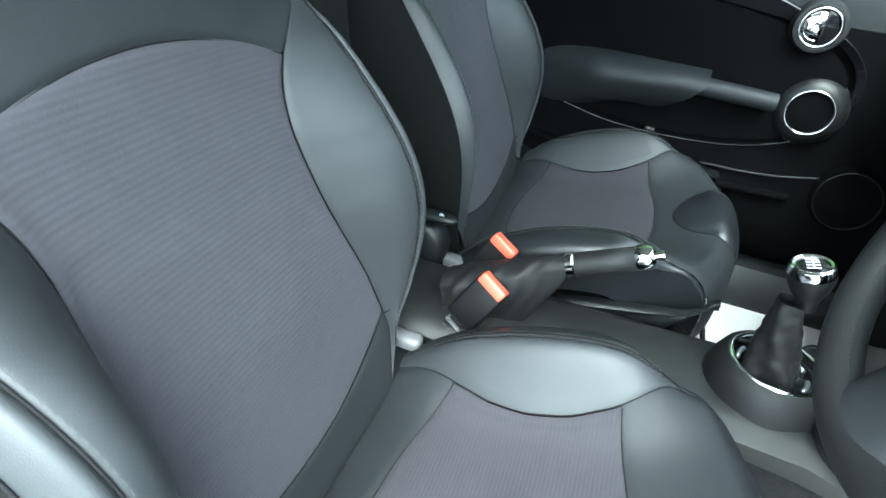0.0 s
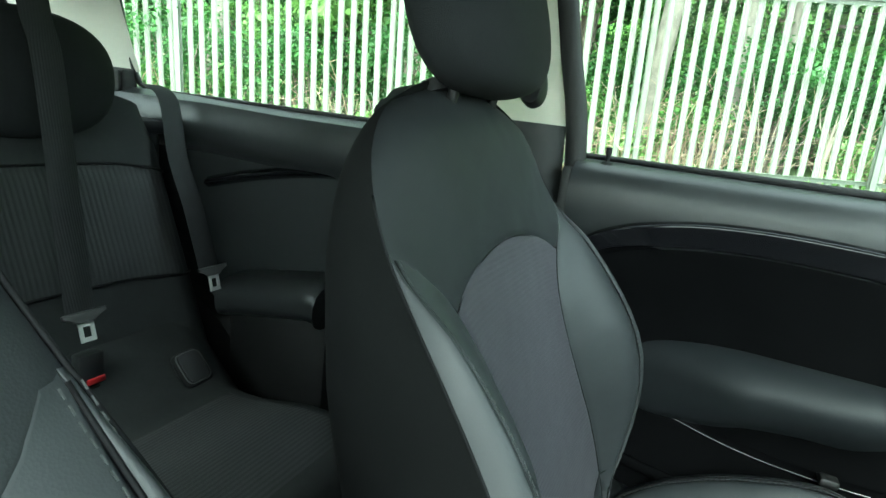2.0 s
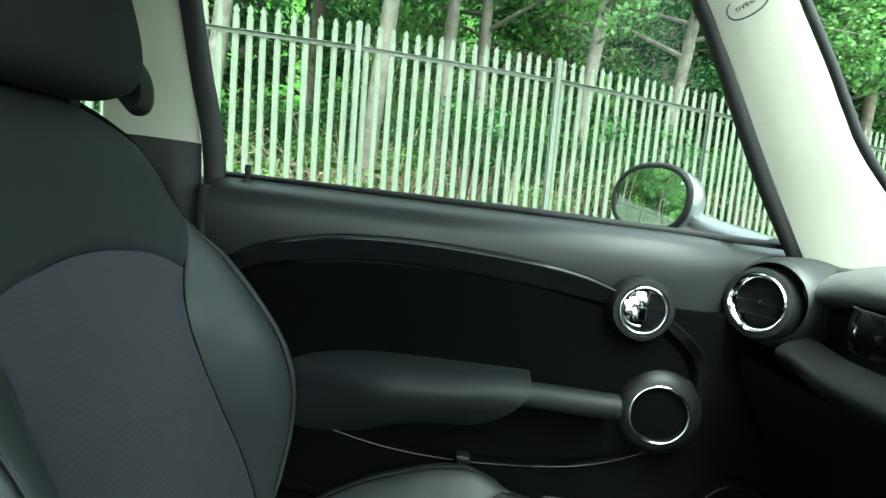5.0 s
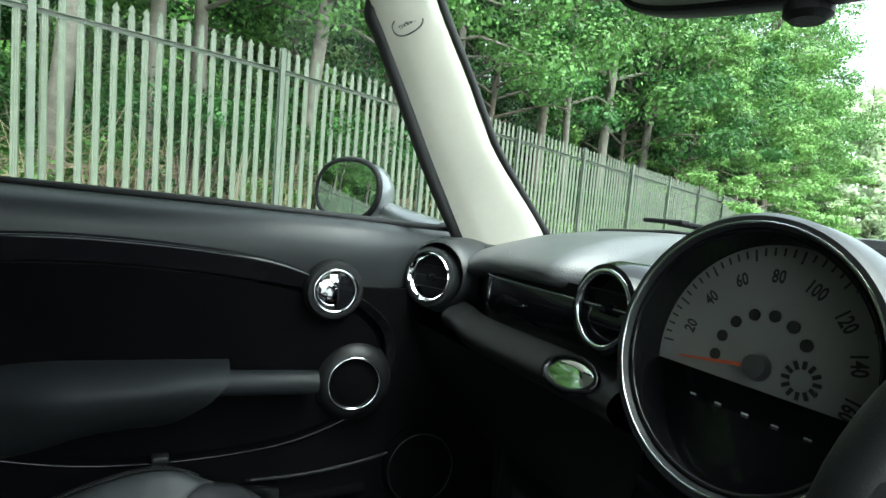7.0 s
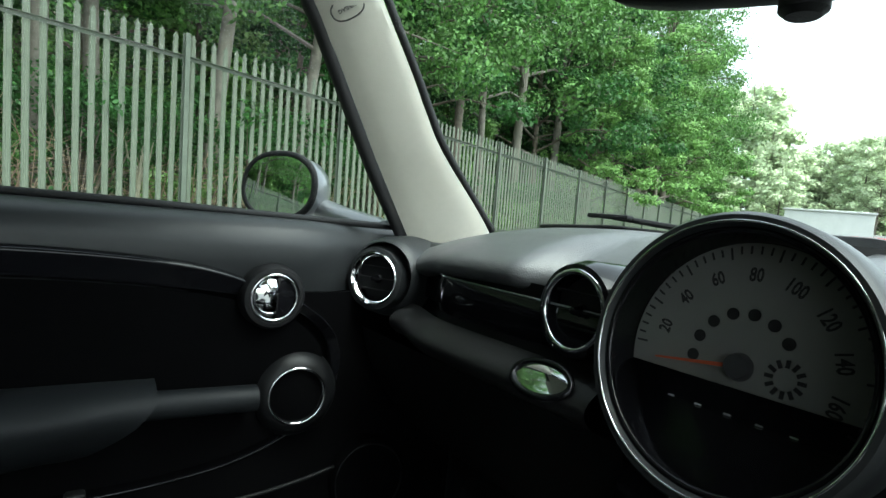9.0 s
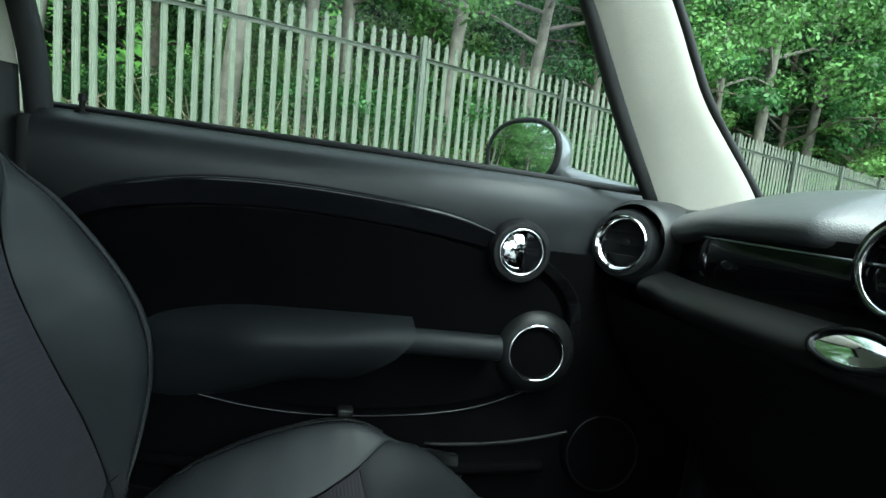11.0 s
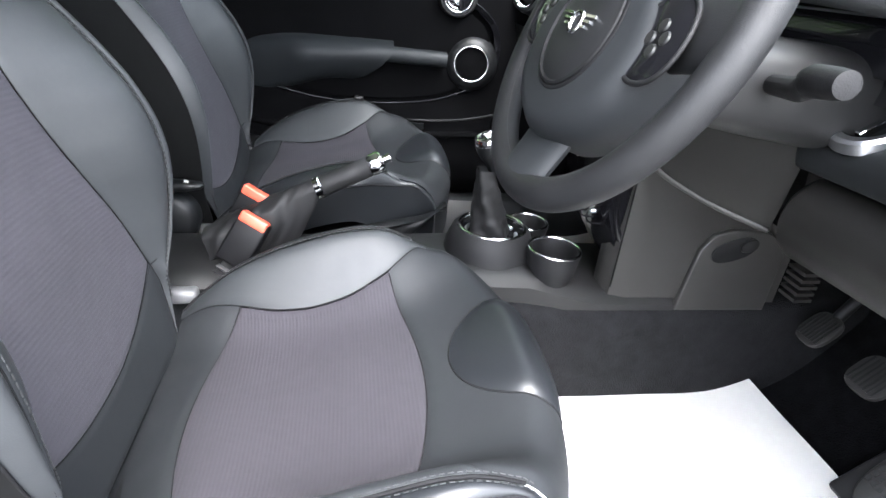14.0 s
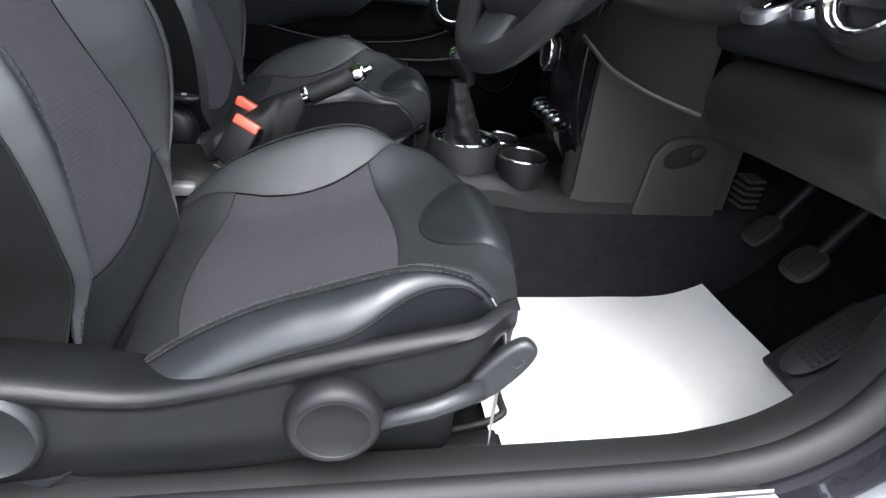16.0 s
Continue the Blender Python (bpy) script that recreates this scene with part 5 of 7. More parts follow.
    # grey side tabs where back and cushion meet
    for sg in (1, -1):
        if sg == outer and outer < 0:
            continue
        put("hinge_cover", box(-0.218, -0.170, sg * 0.236 - 0.012, sg * 0.236 + 0.012, 0.448, 0.470, 0.006, 2, pose(0, 0, 0)), TAB, "pale grey plastic hinge cover")

    if outer > 0:
        # recliner pod and lever on the inner side
        rc = Vector((-0.263, -0.254, 0.486))
        put("recliner_pod", lathe([(0, 0.014), (0.040, 0.013), (0.049, 0.006), (0.052, -0.006), (0.050, -0.03)], axis(rc, (0, -1, 0)), 40), KNOB_PLASTIC, "round black recliner cover")
        bm = loft([[Vector((x, -0.258 + wy * math.cos(a), z + hz * math.sin(a))) for a in [k * math.pi / 10 for k in range(20)]] for x, z, wy, hz in ((-0.345, 0.541, 0.006, 0.008), (-0.32, 0.547, 0.012, 0.014), (-0.27, 0.552, 0.014, 0.013), (-0.225, 0.553, 0.014, 0.010), (-0.203, 0.554, 0.010, 0.006), (-0.196, 0.5545, 0.004, 0.002))])
        lev = put("recliner_lever", bm, KNOB_PLASTIC, "flat black recliner lever with printed mark")
        pmk = axis((-0.222, -0.264, 0.5625), (0, -0.35, 0.94), (1, 0, 0)) @ Matrix.Scale(0.62, 4)
        put("printed_mark", join(box(-0.007, -0.005, -0.005, 0.005, 0, 0.001, m=pmk), box(-0.003, -0.001, -0.005, 0.005, 0, 0.001, m=pmk), box(-0.001, 0.005, -0.001, 0.001, 0, 0.001, m=pmk), box(0.003, 0.005, -0.006, 0.002, 0, 0.001, m=pmk)), WHITE_PRINT, to=lev)

    # --- plinth and outer valance ---
    put("seat_base", box(-0.20, 0.20, -0.20, 0.20, 0.30, 0.415, 0.03, 3), PLASTIC_DARK)
    prof_top = [(-0.42, 0.50), (-0.28, 0.506), (-0.22, 0.50), (-0.17, 0.490), (-0.13, 0.481), (-0.085, 0.484), (-0.03, 0.499), (0.05, 0.520), (0.13, 0.537), (0.215, 0.554)]
    prof_bot = [(-0.42, 0.36), (-0.2, 0.368), (-0.05, 0.368), (0.06, 0.383), (0.12, 0.412), (0.17, 0.452), (0.215, 0.52)]
    for sg in (outer, -outer):
        full = sg == outer
        def val(u, v, sg=sg, full=full):
            x = -0.40 + 0.632 * u
            z0, z1 = smoothed(prof_bot, x, 0.03), smoothed(prof_top, x, 0.03) - (0 if full else 0.05)
            ledge = 0.055 * (1 - sstep(-0.16, 0.02, x)) + 0.012
            k = min(1.0, v / 0.8)
            if v <= 0.8:
                z, y = z0 + (z1 - z0) * k, 0.250 + 0.014 * math.sin(math.pi * min(1, k * 0.95)) ** 0.6 + 0.010 * math.exp(-((k - 0.93) / 0.08) ** 2)
            else:
                k = (v - 0.8) / 0.2
                z, y = z1 + 0.006 * math.sin(k * 3.1) - 0.012 * k, 0.256 - ledge * k
            y -= 0.03 * sstep(0.92, 1.0, u)
            return (x, sg * (y if full else y - 0.02), z)
        bm = grid(val, 60, 30)
        bmesh.ops.solidify(bm, geom=bm.faces[:], thickness=0.005)
        bmesh.ops.recalc_face_normals(bm, faces=bm.faces)
        put("valance", bm, SEAT_PLASTIC, "black moulded plastic seat valance")
        if full:
            hub = Vector((-0.238, sg * 0.262, 0.445))
            put("pivot_cover", lathe([(0, 0.008), (0.042, 0.008), (0.046, 0.011), (0.05, 0.008), (0.052, -0.01), (0.046, -0.02)], axis(hub, (0, sg, 0)), 40), SEAT_PLASTIC)
    wc = Vector((0.059, outer * 0.268, 0.449))
    whl = put("height_wheel", lathe([(0, 0.014), (0.034, 0.014), (0.0355, 0.016), (0.039, 0.016), (0.0445, 0.010), (0.047, 0.0), (0.047, -0.014), (0.042, -0.02)], axis(wc, (0, outer, 0)), 56), KNOB_PLASTIC, "round black backrest adjusting wheel")
    put("wheel_rim", ring(0.0345, 0.0012, axis(wc + Vector((0, outer * 0.0145, 0)), (0, outer, 0)), 56, 6), PLASTIC_GREY, to=whl)
    put("lever_bar", tube([(0.09, outer * 0.272, 0.445), (0.15, outer * 0.268, 0.457), (0.20, outer * 0.258, 0.472)], [0.009, 0.010, 0.012], 10), SEAT_PLASTIC)
    ang = radians(50)
    lm = axis(Vector((0.218, outer * 0.250, 0.488)), (0, outer, 0), (math.cos(ang), 0, math.sin(ang)))
    bm = plate([(x, y) for x, y in sellipse(0.044, 0.0185, 2.6, 36)], 0.016, lm, 0.006, 3)
    bmesh.ops.translate(bm, verts=bm.verts, vec=(0, -outer * 0.008, 0))
    lever = put("lifting_lever", bm, SEAT_PLASTIC, "black lifting lever with a small printed arrow")
    mk = lm @ Matrix.Translation((0.020, -0.002, 0.0090))
    put("printed_mark", join(box(-0.006, 0.006, -0.0035, -0.0025, 0, 0.0006, m=mk), box(-0.006, -0.005, -0.0035, 0.0035, 0, 0.0006, m=mk), box(0.005, 0.006, -0.0035, 0.0025, 0, 0.0006, m=mk)), STITCH, to=lever)
    # slide rails
    for yy in (outer * 0.168, -outer * 0.168):
        put("slide_rail", join(box(-0.42, 0.272, yy - 0.022, yy + 0.022, 0.262, 0.286, 0.004), box(-0.40, 0.262, yy - 0.014, yy + 0.014, 0.286, 0.302, 0.003)), PLASTIC_DARK, "black steel seat rail")
    put("slide_bar", tube(spline([(0.20, -0.165, 0.315), (0.262, -0.16, 0.33), (0.268, -0.12, 0.335), (0.268, 0.12, 0.335), (0.262, 0.16, 0.33), (0.20, 0.165, 0.315)], 6), 0.005, 8), PLASTIC_DARK)
    return base


front_seat(-0.346, -1, "driver seat in black leather with grey cloth centre panels")
front_seat(0.344, 1, "front passenger seat in black leather with cloth centre panels")

# ---- passenger door ----
door = thing("car_door", (0.1, 0.70, 0.30), "closed black passenger door with gloss oval trim", "car door")
OVC = (0.045, 0.745)
OVAL = spline([(x, z, 0) for x, z in ((0.414, 0.725), (0.400, 0.790), (0.352, 0.835), (0.288, 0.860), (0.200, 0.881), (0.080, 0.894), (-0.070, 0.898), (-0.190, 0.887), (-0.290, 0.858), (-0.345, 0.800), (-0.340, 0.725), (-0.280, 0.668), (-0.190, 0.627), (-0.050, 0.592), (0.100, 0.584), (0.250, 0.598), (0.355, 0.636), (0.403, 0.680))], 10, True)


def oval(t, grow=0.0):
    """A place on the oval door trim line, t once round from the front; grow moves it outwards."""
    n = len(OVAL)
    k = round(t / (2 * math.pi) * n) % n
    d = (OVAL[(k + 3) % n] - OVAL[k - 3]).normalized()
    return OVAL[k].x + grow * d.y, OVAL[k].y - grow * d.x


# inner panel: soft ledge on top, upright face, pocket bulge below
prof = [(0.715, 0.968), (0.668, 0.974), (0.640, 0.970), (0.622, 0.955), (0.616, 0.93), (0.618, 0.90), (0.628, 0.86)]
bm = loft([[(x, y + 0.045 * sstep(0.36, 0.50, x), z) for y, z in prof] for x in [-0.35 + 0.05 * i for i in range(19)]], closed=False)
bmesh.ops.solidify(bm, geom=bm.faces[:], thickness=0.008)
under("window_ledge", bm, PLASTIC_SOFT, door, "soft grey-black plastic window ledge")
prof = [(0.629, 0.862), (0.634, 0.80), (0.636, 0.74), (0.634, 0.66), (0.628, 0.60), (0.618, 0.56), (0.607, 0.52), (0.603, 0.46), (0.61, 0.40), (0.63, 0.36), (0.66, 0.34)]
bm = loft([[(x, y + 0.035 * sstep(0.40, 0.52, x) * sstep(0.70, 0.80, z), z) for y, z in prof] for x in [-0.35 + 0.05 * i for i in range(21)]], closed=False)
bmesh.ops.solidify(bm, geom=bm.faces[:], thickness=0.008)
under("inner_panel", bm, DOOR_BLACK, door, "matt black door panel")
under("outer_skin", box(-0.37, 0.82, 0.735, 0.79, 0.30, 0.965, 0.02, 3), PAINT, door)
under("door_end", box(-0.365, -0.35, 0.62, 0.74, 0.34, 0.96, 0.004), RUBBER, door)


# gloss black oval band, wide on the upper arc and slim below
def oval_band(u, v):
    t = 2 * math.pi * u
    wide = 0.009 + 0.012 * sstep(-0.2, 0.8, math.sin(t)) * sstep(0.9, 1.5, t)
    x, z = oval(t, -wide + 2 * wide * v)
    return x, 0.622 - 0.010 * min(1.0, 2.6 * math.sin(math.pi * v)) ** 0.6 + (0.013 - 0.026 * sstep(-0.3, 0.3, math.sin(t))) * v + (0.010 if v in (0, 1) else 0), z


under("oval_trim", grid(oval_band, 180, 16, True), PIANO, door, "gloss black oval trim band")
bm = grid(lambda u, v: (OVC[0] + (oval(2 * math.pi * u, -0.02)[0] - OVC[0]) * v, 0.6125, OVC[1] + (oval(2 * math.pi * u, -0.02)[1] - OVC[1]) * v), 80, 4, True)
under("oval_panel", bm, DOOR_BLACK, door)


# arm rest, rounded, swelling into the cabin
def arm(u, v):
    th = 2 * math.pi * v
    c, s = math.cos(th), math.sin(th)
    top = 0.722 + 0.028 * sstep(0.05, 0.6, u) - 0.004 * u
    bot = 0.606 + 0.038 * sstep(0.3, 0.95, u)
    zc, hz = (top + bot) / 2, (top - bot) / 2
    zz = zc + hz * math.copysign(abs(s) ** 0.85, s)
    front = 0.150 - lerp([(0.640, 0.125), (0.655, 0.075), (0.690, 0.030), (0.725, 0.004), (0.76, 0.0)], zz) * sstep(0.35, 1.0, u)
    reach = 0.018 + 0.067 * sstep(0.22, 0.62, u) * (1 - 0.12 * sstep(0.8, 1, u))
    lean = 0.55 + 0.45 * sstep(bot - 0.01, top - 0.015, zz)
    return -0.36 + (front + 0.36) * u, 0.632 - reach * max(0, c) ** 0.75 * lean, zz


under("armrest", grid(arm, 40, 32, False, True), ARM_VINYL, door, "padded grey-black vinyl armrest")
bm = grid(lambda u, v: arm(1.0, v) if u == 0 else Vector(arm(1.0, v)).lerp(Vector((0.100, 0.620, 0.690)), u), 2, 32, False, True)
under("armrest_end", bm, ARM_VINYL, door)
under("grab_bar", loft([[(x, 0.600 + 0.020 * math.cos(2 * math.pi * k / 14) - 0.012, 0.716 - 0.004 * (x - 0.15) / 0.14 + 0.019 * math.sin(2 * math.pi * k / 14)) for k in range(14)] for x in (0.10, 0.14, 0.19, 0.24, 0.28)]), ARM_VINYL, door, "satin dark door pull")

# door handle: chrome ring, cup and lever
hm = axis((0.298, 0.602, 0.858), (0, -1, 0))
hd = under("door_opener", lathe([(0.034, -0.004), (0.0345, 0.004), (0.038, 0.009), (0.044, 0.008), (0.048, 0.002), (0.049, -0.012)], hm, 48), PLASTIC_DARK, door, "round black cup with chrome lining and flap")
under("chrome_ring", ring(0.0340, 0.0024, hm @ Matrix.Translation((0, 0, 0.0065)), 48, 10), CHROME, hd)
under("bowl", lathe([(0, 0.0045), (0.010, 0.0040), (0.020, 0.0022), (0.029, -0.0015), (0.0335, -0.004)], hm, 40), CHROME, hd, "polished chrome pull cup")
flap = [(0.031 * math.cos(a), 0.031 * math.sin(a)) for a in [radians(-82 + 164 * k / 24) for k in range(25)]]
under("lever", plate([(y, -x) for x, y in flap] if hm.col[0][2] ** 2 > 0.5 else flap, 0.005, hm @ Matrix.Translation((0, 0, 0.0005)), 0.0015), PIANO, hd, "gloss black pull flap")

# upper loudspeaker pod
sm = axis((0.347, 0.606, 0.705), (-0.12, -1, 0.05))
sp = under("speaker_pod", lathe([(0.072, -0.035), (0.069, -0.012), (0.060, 0.004), (0.049, 0.012), (0.044, 0.013), (0.041, 0.006), (0, 0.004)], sm, 56), KNOB_PLASTIC, door, "round loudspeaker pod with chrome ring")
under("chrome_ring", ring(0.0425, 0.0020, sm @ Matrix.Translation((0, 0, 0.0125)), 56, 8), CHROME, sp)
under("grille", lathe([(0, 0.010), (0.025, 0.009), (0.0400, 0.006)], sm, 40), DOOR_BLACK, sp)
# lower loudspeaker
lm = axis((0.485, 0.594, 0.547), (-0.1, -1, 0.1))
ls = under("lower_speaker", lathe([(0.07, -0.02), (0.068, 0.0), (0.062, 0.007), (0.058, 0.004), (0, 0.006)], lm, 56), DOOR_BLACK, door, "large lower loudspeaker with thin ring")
under("thin_ring", ring(0.0605, 0.0014, lm @ Matrix.Translation((0, 0, 0.0065)), 56, 8), KNOB_PLASTIC, ls)
# tray catch and lower trim line
under("tray_catch", box(0.055, 0.078, 0.596, 0.625, 0.593, 0.607, 0.004), PLASTIC_GREY, door)
under("lower_strip", tube(spline([(0.19, 0.604, 0.553), (0.28, 0.600, 0.556), (0.36, 0.598, 0.566), (0.42, 0.595, 0.580)], 6), 0.0030, 8), PLASTIC_DARK, door)
under("pocket_lip", tube(spline([(-0.33, 0.600, 0.555), (-0.1, 0.596, 0.525), (0.15, 0.594, 0.517), (0.38, 0.59, 0.525)], 8), 0.009, 8), DOOR_BLACK, door)
# window pane, lock pin and weather strip
bm = grid(lambda u, v: (-0.36 + 0.94 * u - (0.04 + 0.26 * u) * v, 0.683 - 0.03 * v, 0.972 + 0.385 * v), 8, 8)
pane = under("door_window", bm, GLASS, door, "clear frameless door window")
pane.visible_shadow = False
under("weather_strip", tube([(-0.355, 0.676, 0.976), (0.1, 0.676, 0.979), (0.56, 0.665, 0.974)], 0.006, 6), RUBBER, door)
under("lock_pin", lathe([(0, 0.022), (0.0045, 0.021), (0.005, 0.012), (0.0035, 0.01), (0.0035, 0.0), (0.008, -0.001), (0.009, -0.006)], Matrix.Translation((-0.305, 0.648, 0.974)), 16), PLASTIC_DARK, door)

# door mirror
mir = thing("door_mirror", (0.46, 0.80, 0.94), "silver-backed oval door mirror reflecting the fence", "door mirror")
md = axis((0.405, 0.895, 1.028), (-0.865, -0.50, 0.065), (0, 0, 1))
shape = sellipse(0.062, 0.083, 2.3, 48)
under("shell", loft([[md @ Vector((x * k, y * k, z)) for x, y in shape] for z, k in ((0.012, 1.0), (0.016, 1.06), (0.004, 1.10), (-0.03, 1.06), (-0.065, 0.8), (-0.082, 0.45), (-0.087, 0.1))]), SILVER_PAINT, mir)
under("rim", tube([md @ Vector((x * 1.04, y * 1.04, 0.014)) for x, y in shape], 0.007, 8, True), PLASTIC_DARK, mir)
under("mirror_pane", grid(lambda u, v: md @ Vector((0.99 * v * shape[round(u * 48) % 48][0], 0.99 * v * shape[round(u * 48) % 48][1], 0.0205 - 0.0022 * v * v)), 48, 12, True), MIRROR, mir, "mirror glass")
under("foot", loft([[(0.53 + 0.03 * math.cos(a) + 0.01, 0.70, 0.965 + 0.02 * math.sin(a)) for a in [k * math.pi / 8 for k in range(16)]], [(0.49 + 0.028 * math.cos(a), 0.80, 0.985 + 0.018 * math.sin(a)) for a in [k * math.pi / 8 for k in range(16)]], [(0.455 + 0.02 * math.cos(a), 0.86, 1.0 + 0.02 * math.sin(a)) for a in [k * math.pi / 8 for k in range(16)]]]), SILVER_PAINT, mir)

# ---- dashboard ----
dash = thing("dashboard", (0.6, 0, 0.5), "black dashboard with gloss strips, round vents and central speedometer", "dashboard")


def dash_edge(y):
    """How far back the dashboard pad reaches."""
    return 0.455 + 0.02 * (abs(y) / 0.6) ** 2 + (0.06 * (1 - sstep(0.23, 0.28, y)) if y > 0 else 0.0) + 0.05 * (1 - sstep(0.12, 0.16, abs(y)))



def bend(y):
    """The fascia turns away towards the end vent."""
    return 0.06 * sstep(0.40, 0.55, y)


# grained top pad
PAD = [(0.0, 0.034, 0.925), (0.12, 0.008, 0.931), (0.22, 0.0, 0.942), (0.32, 0.006, 0.956), (0.45, 0.045, 0.977), (0.6, 0.11, 0.998), (0.8, 0.22, 1.013), (1.0, 0.40, 1.000)]
PAD_X, PAD_Z = [(k, x) for k, x, z in PAD], [(k, z) for k, x, z in PAD]


def pad(u, v):
    y = -0.555 + 1.155 * u
    w = 0.04
    px = (lerp(PAD_X, v - w) + 2 * lerp(PAD_X, v) + lerp(PAD_X, v + w)) / 4
    pz = (lerp(PAD_Z, v - w) + 2 * lerp(PAD_Z, v) + lerp(PAD_Z, v + w)) / 4
    return dash_edge(y) + 0.5 * bend(y) + px, y, pz - 0.032 * (abs(y) / 0.58) ** 4


under("top_pad", grid(pad, 120, 30), PAD_GRAIN_SHEEN, dash, "soft grained black dash top")
# dark fascia behind the trims, gloss strip, grey shelf, glovebox
for y0, y1 in ((0.130, 0.60), (-0.58, -0.10)):
    back = 0.0 if y0 > 0 else 0.045
    bm = grid(lambda u, v: (0.482 + back + bend(y0 + (y1 - y0) * u) + 0.006 * math.sin(math.pi * v), y0 + (y1 - y0) * u, 0.845 + 0.090 * v), 20, 8)
    under("fascia", bm, PLASTIC_DARK, dash)
    bm = grid(lambda u, v: (0.474 + back + bend(y0 + (y1 - y0) * u) - 0.004 * math.sin(math.pi * v), y0 + (y1 - y0) * u, 0.868 + 0.050 * v), 16, 8)
    under("gloss_strip", bm, PIANO, dash, "gloss black fascia strip")
    under("bright_line", tube([(0.472 + back + bend(y0 + (y1 - y0) * k / 16), y0 + (y1 - y0) * k / 16, 0.919) for k in range(17)], 0.0013, 6), SATIN, dash)
bm = grid(lambda u, v: (0.472 + 0.6 * bend(0.128 + 0.425 * u) - 0.030 * math.sin(math.pi * v * 0.9) - 0.012 * v, 0.128 + 0.425 * u, 0.858 - 0.048 * v), 16, 10)
under("lower_shelf", bm, PLASTIC_GREY, dash, "dark grey rounded dash shelf")
bm = grid(lambda u, v: (0.445 + 0.05 * v + 0.18 * v * v, 0.09 + 0.50 * u, 0.812 - 0.26 * v), 10, 14)
bmesh.ops.solidify(bm, geom=bm.faces[:], thickness=-0.02)
under("glovebox", bm, PLASTIC_DARK, dash, "matt black glovebox lid")
under("under_dash", box(0.66, 1.06, 0.05, 0.60, 0.50, 0.60, 0.03), PLASTIC_DARK, dash)
# oval emblem plate on the shelf
om = axis((0.443, 0.192, 0.842), (-0.75, 0.0, 0.66), (0, 1, 0))
under("oval_badge", plate(sellipse(0.036, 0.017, 2, 40), 0.006, om @ Matrix.Translation((0, 0, -0.002)), 0.002), CHROME, dash, "small oval chrome badge plate")
under("badge_rim", tube([om @ Vector((x, y, 0.003)) for x, y in sellipse(0.039, 0.020, 2, 40)], 0.004, 8, True), PIANO, dash)


def vent(at, facing, R, housing, bright=0.0034):
    m = axis(at, facing)
    v = under("air_vent", lathe([(R + 0.012, -0.06), (R + 0.011, -0.01), (R + 0.006, 0.004), (R, 0.006), (R - 0.003, 0.0), (R - 0.004, -0.02), (0, -0.022)], m, 48), housing, dash, "round black air vent")
    if bright > 0.005:
        under("chrome_ring", lathe([(R - 0.001, 0.0050), (R - 0.003, 0.007), (R - 0.007, 0.004), (R - 0.011, -0.004), (R - 0.0125, -0.016)], m, 64), CHROME, v, "broad polished chrome ring")
    else:
        under("chrome_ring", ring(R - bright * 0.6, bright, m @ Matrix.Translation((0, 0, 0.004)), 48, 10), CHROME, v)
    under("vent_disc", lathe([(0, -0.006), (0.006, -0.006), (0.008, -0.010), (R * 0.8, -0.014), (R - 0.006, -0.02)], m, 40), PLASTIC_DARK, v)
    for k in (-1, 0, 1):
        under("vent_slat", box(-0.0012, 0.0012, -R * 0.8, R * 0.8, -0.016, -0.004, m=m @ Matrix.Translation((k * R * 0.42, 0, 0))), PLASTIC_DARK, v)
    under("vent_knob", lathe([(0, 0.006), (0.004, 0.005), (0.005, -0.004), (0.007, -0.008)], m, 16), PIANO, v)
    return v


vent((0.465, 0.600, 0.889), (-0.88, -0.47, 0.05), 0.045, PLASTIC_SOFT, 0.008)
vent((0.466, 0.178, 0.918), (-0.99, 0.05, 0.05), 0.043, PIANO)
vent((0.492, -0.558, 0.856), (-0.96, -0.05, 0.25), 0.047, PLASTIC_DARK, 0.0085)
# round barrel housing of the passenger end vent, and the corner blocks
under("corner_housing", lathe([(0.078, -0.13), (0.074, -0.08), (0.070, -0.02), (0.066, 0.030), (0.062, 0.046), (0.056, 0.052)], axis((0.514, 0.610, 0.893), (-0.88, -0.47, 0.05)), 56), PLASTIC_SOFT, dash, "soft rounded vent barrel")
for sy in (1, -1):
    under("corner_block", box(0.55, 0.74, min(0.53 * sy, 0.655 * sy), max(0.53 * sy, 0.655 * sy), 0.78, 0.955, 0.03, 4), PLASTIC_SOFT, dash)

# central speedometer
spd = thing("speedometer", (0.50, 0, 0.85), "large round central speedometer with pale dial and chrome ring", "speedometer")
SM = axis((0.452, 0.018, 0.912), (-0.985, 0.03, 0.17), (0, 0, 1))
R = 0.112
under("housing", lathe([(0.085, -0.13), (R + 0.004, -0.10), (R + 0.010, -0.03), (R + 0.008, 0.002), (R + 0.004, 0.008), (R - 0.002, 0.008), (R - 0.006, -0.002)], SM, 72), PLASTIC_SOFT, spd, "grained black housing")
under("chrome_ring", ring(R - 0.001, 0.0014, SM @ Matrix.Translation((0, 0, 0.007)), 72, 10), CHROME, spd)
under("inner_ring", ring(R - 0.0065, 0.0035, SM @ Matrix.Translation((0, 0, -0.001)), 72, 8), PIANO, spd)
under("lower_face", plate([(R * 0.97 * math.cos(a), R * 0.97 * math.sin(a)) for a in [k * 2 * math.pi / 72 for k in range(72)]], 0.003, SM @ Matrix.Translation((0, 0, -0.042))), PIANO, spd, "gloss black lower display")
under("inner_wall", lathe([(R - 0.005, 0.002), (R - 0.008, -0.010), (R - 0.010, -0.042)], SM, 72), PIANO, spd)
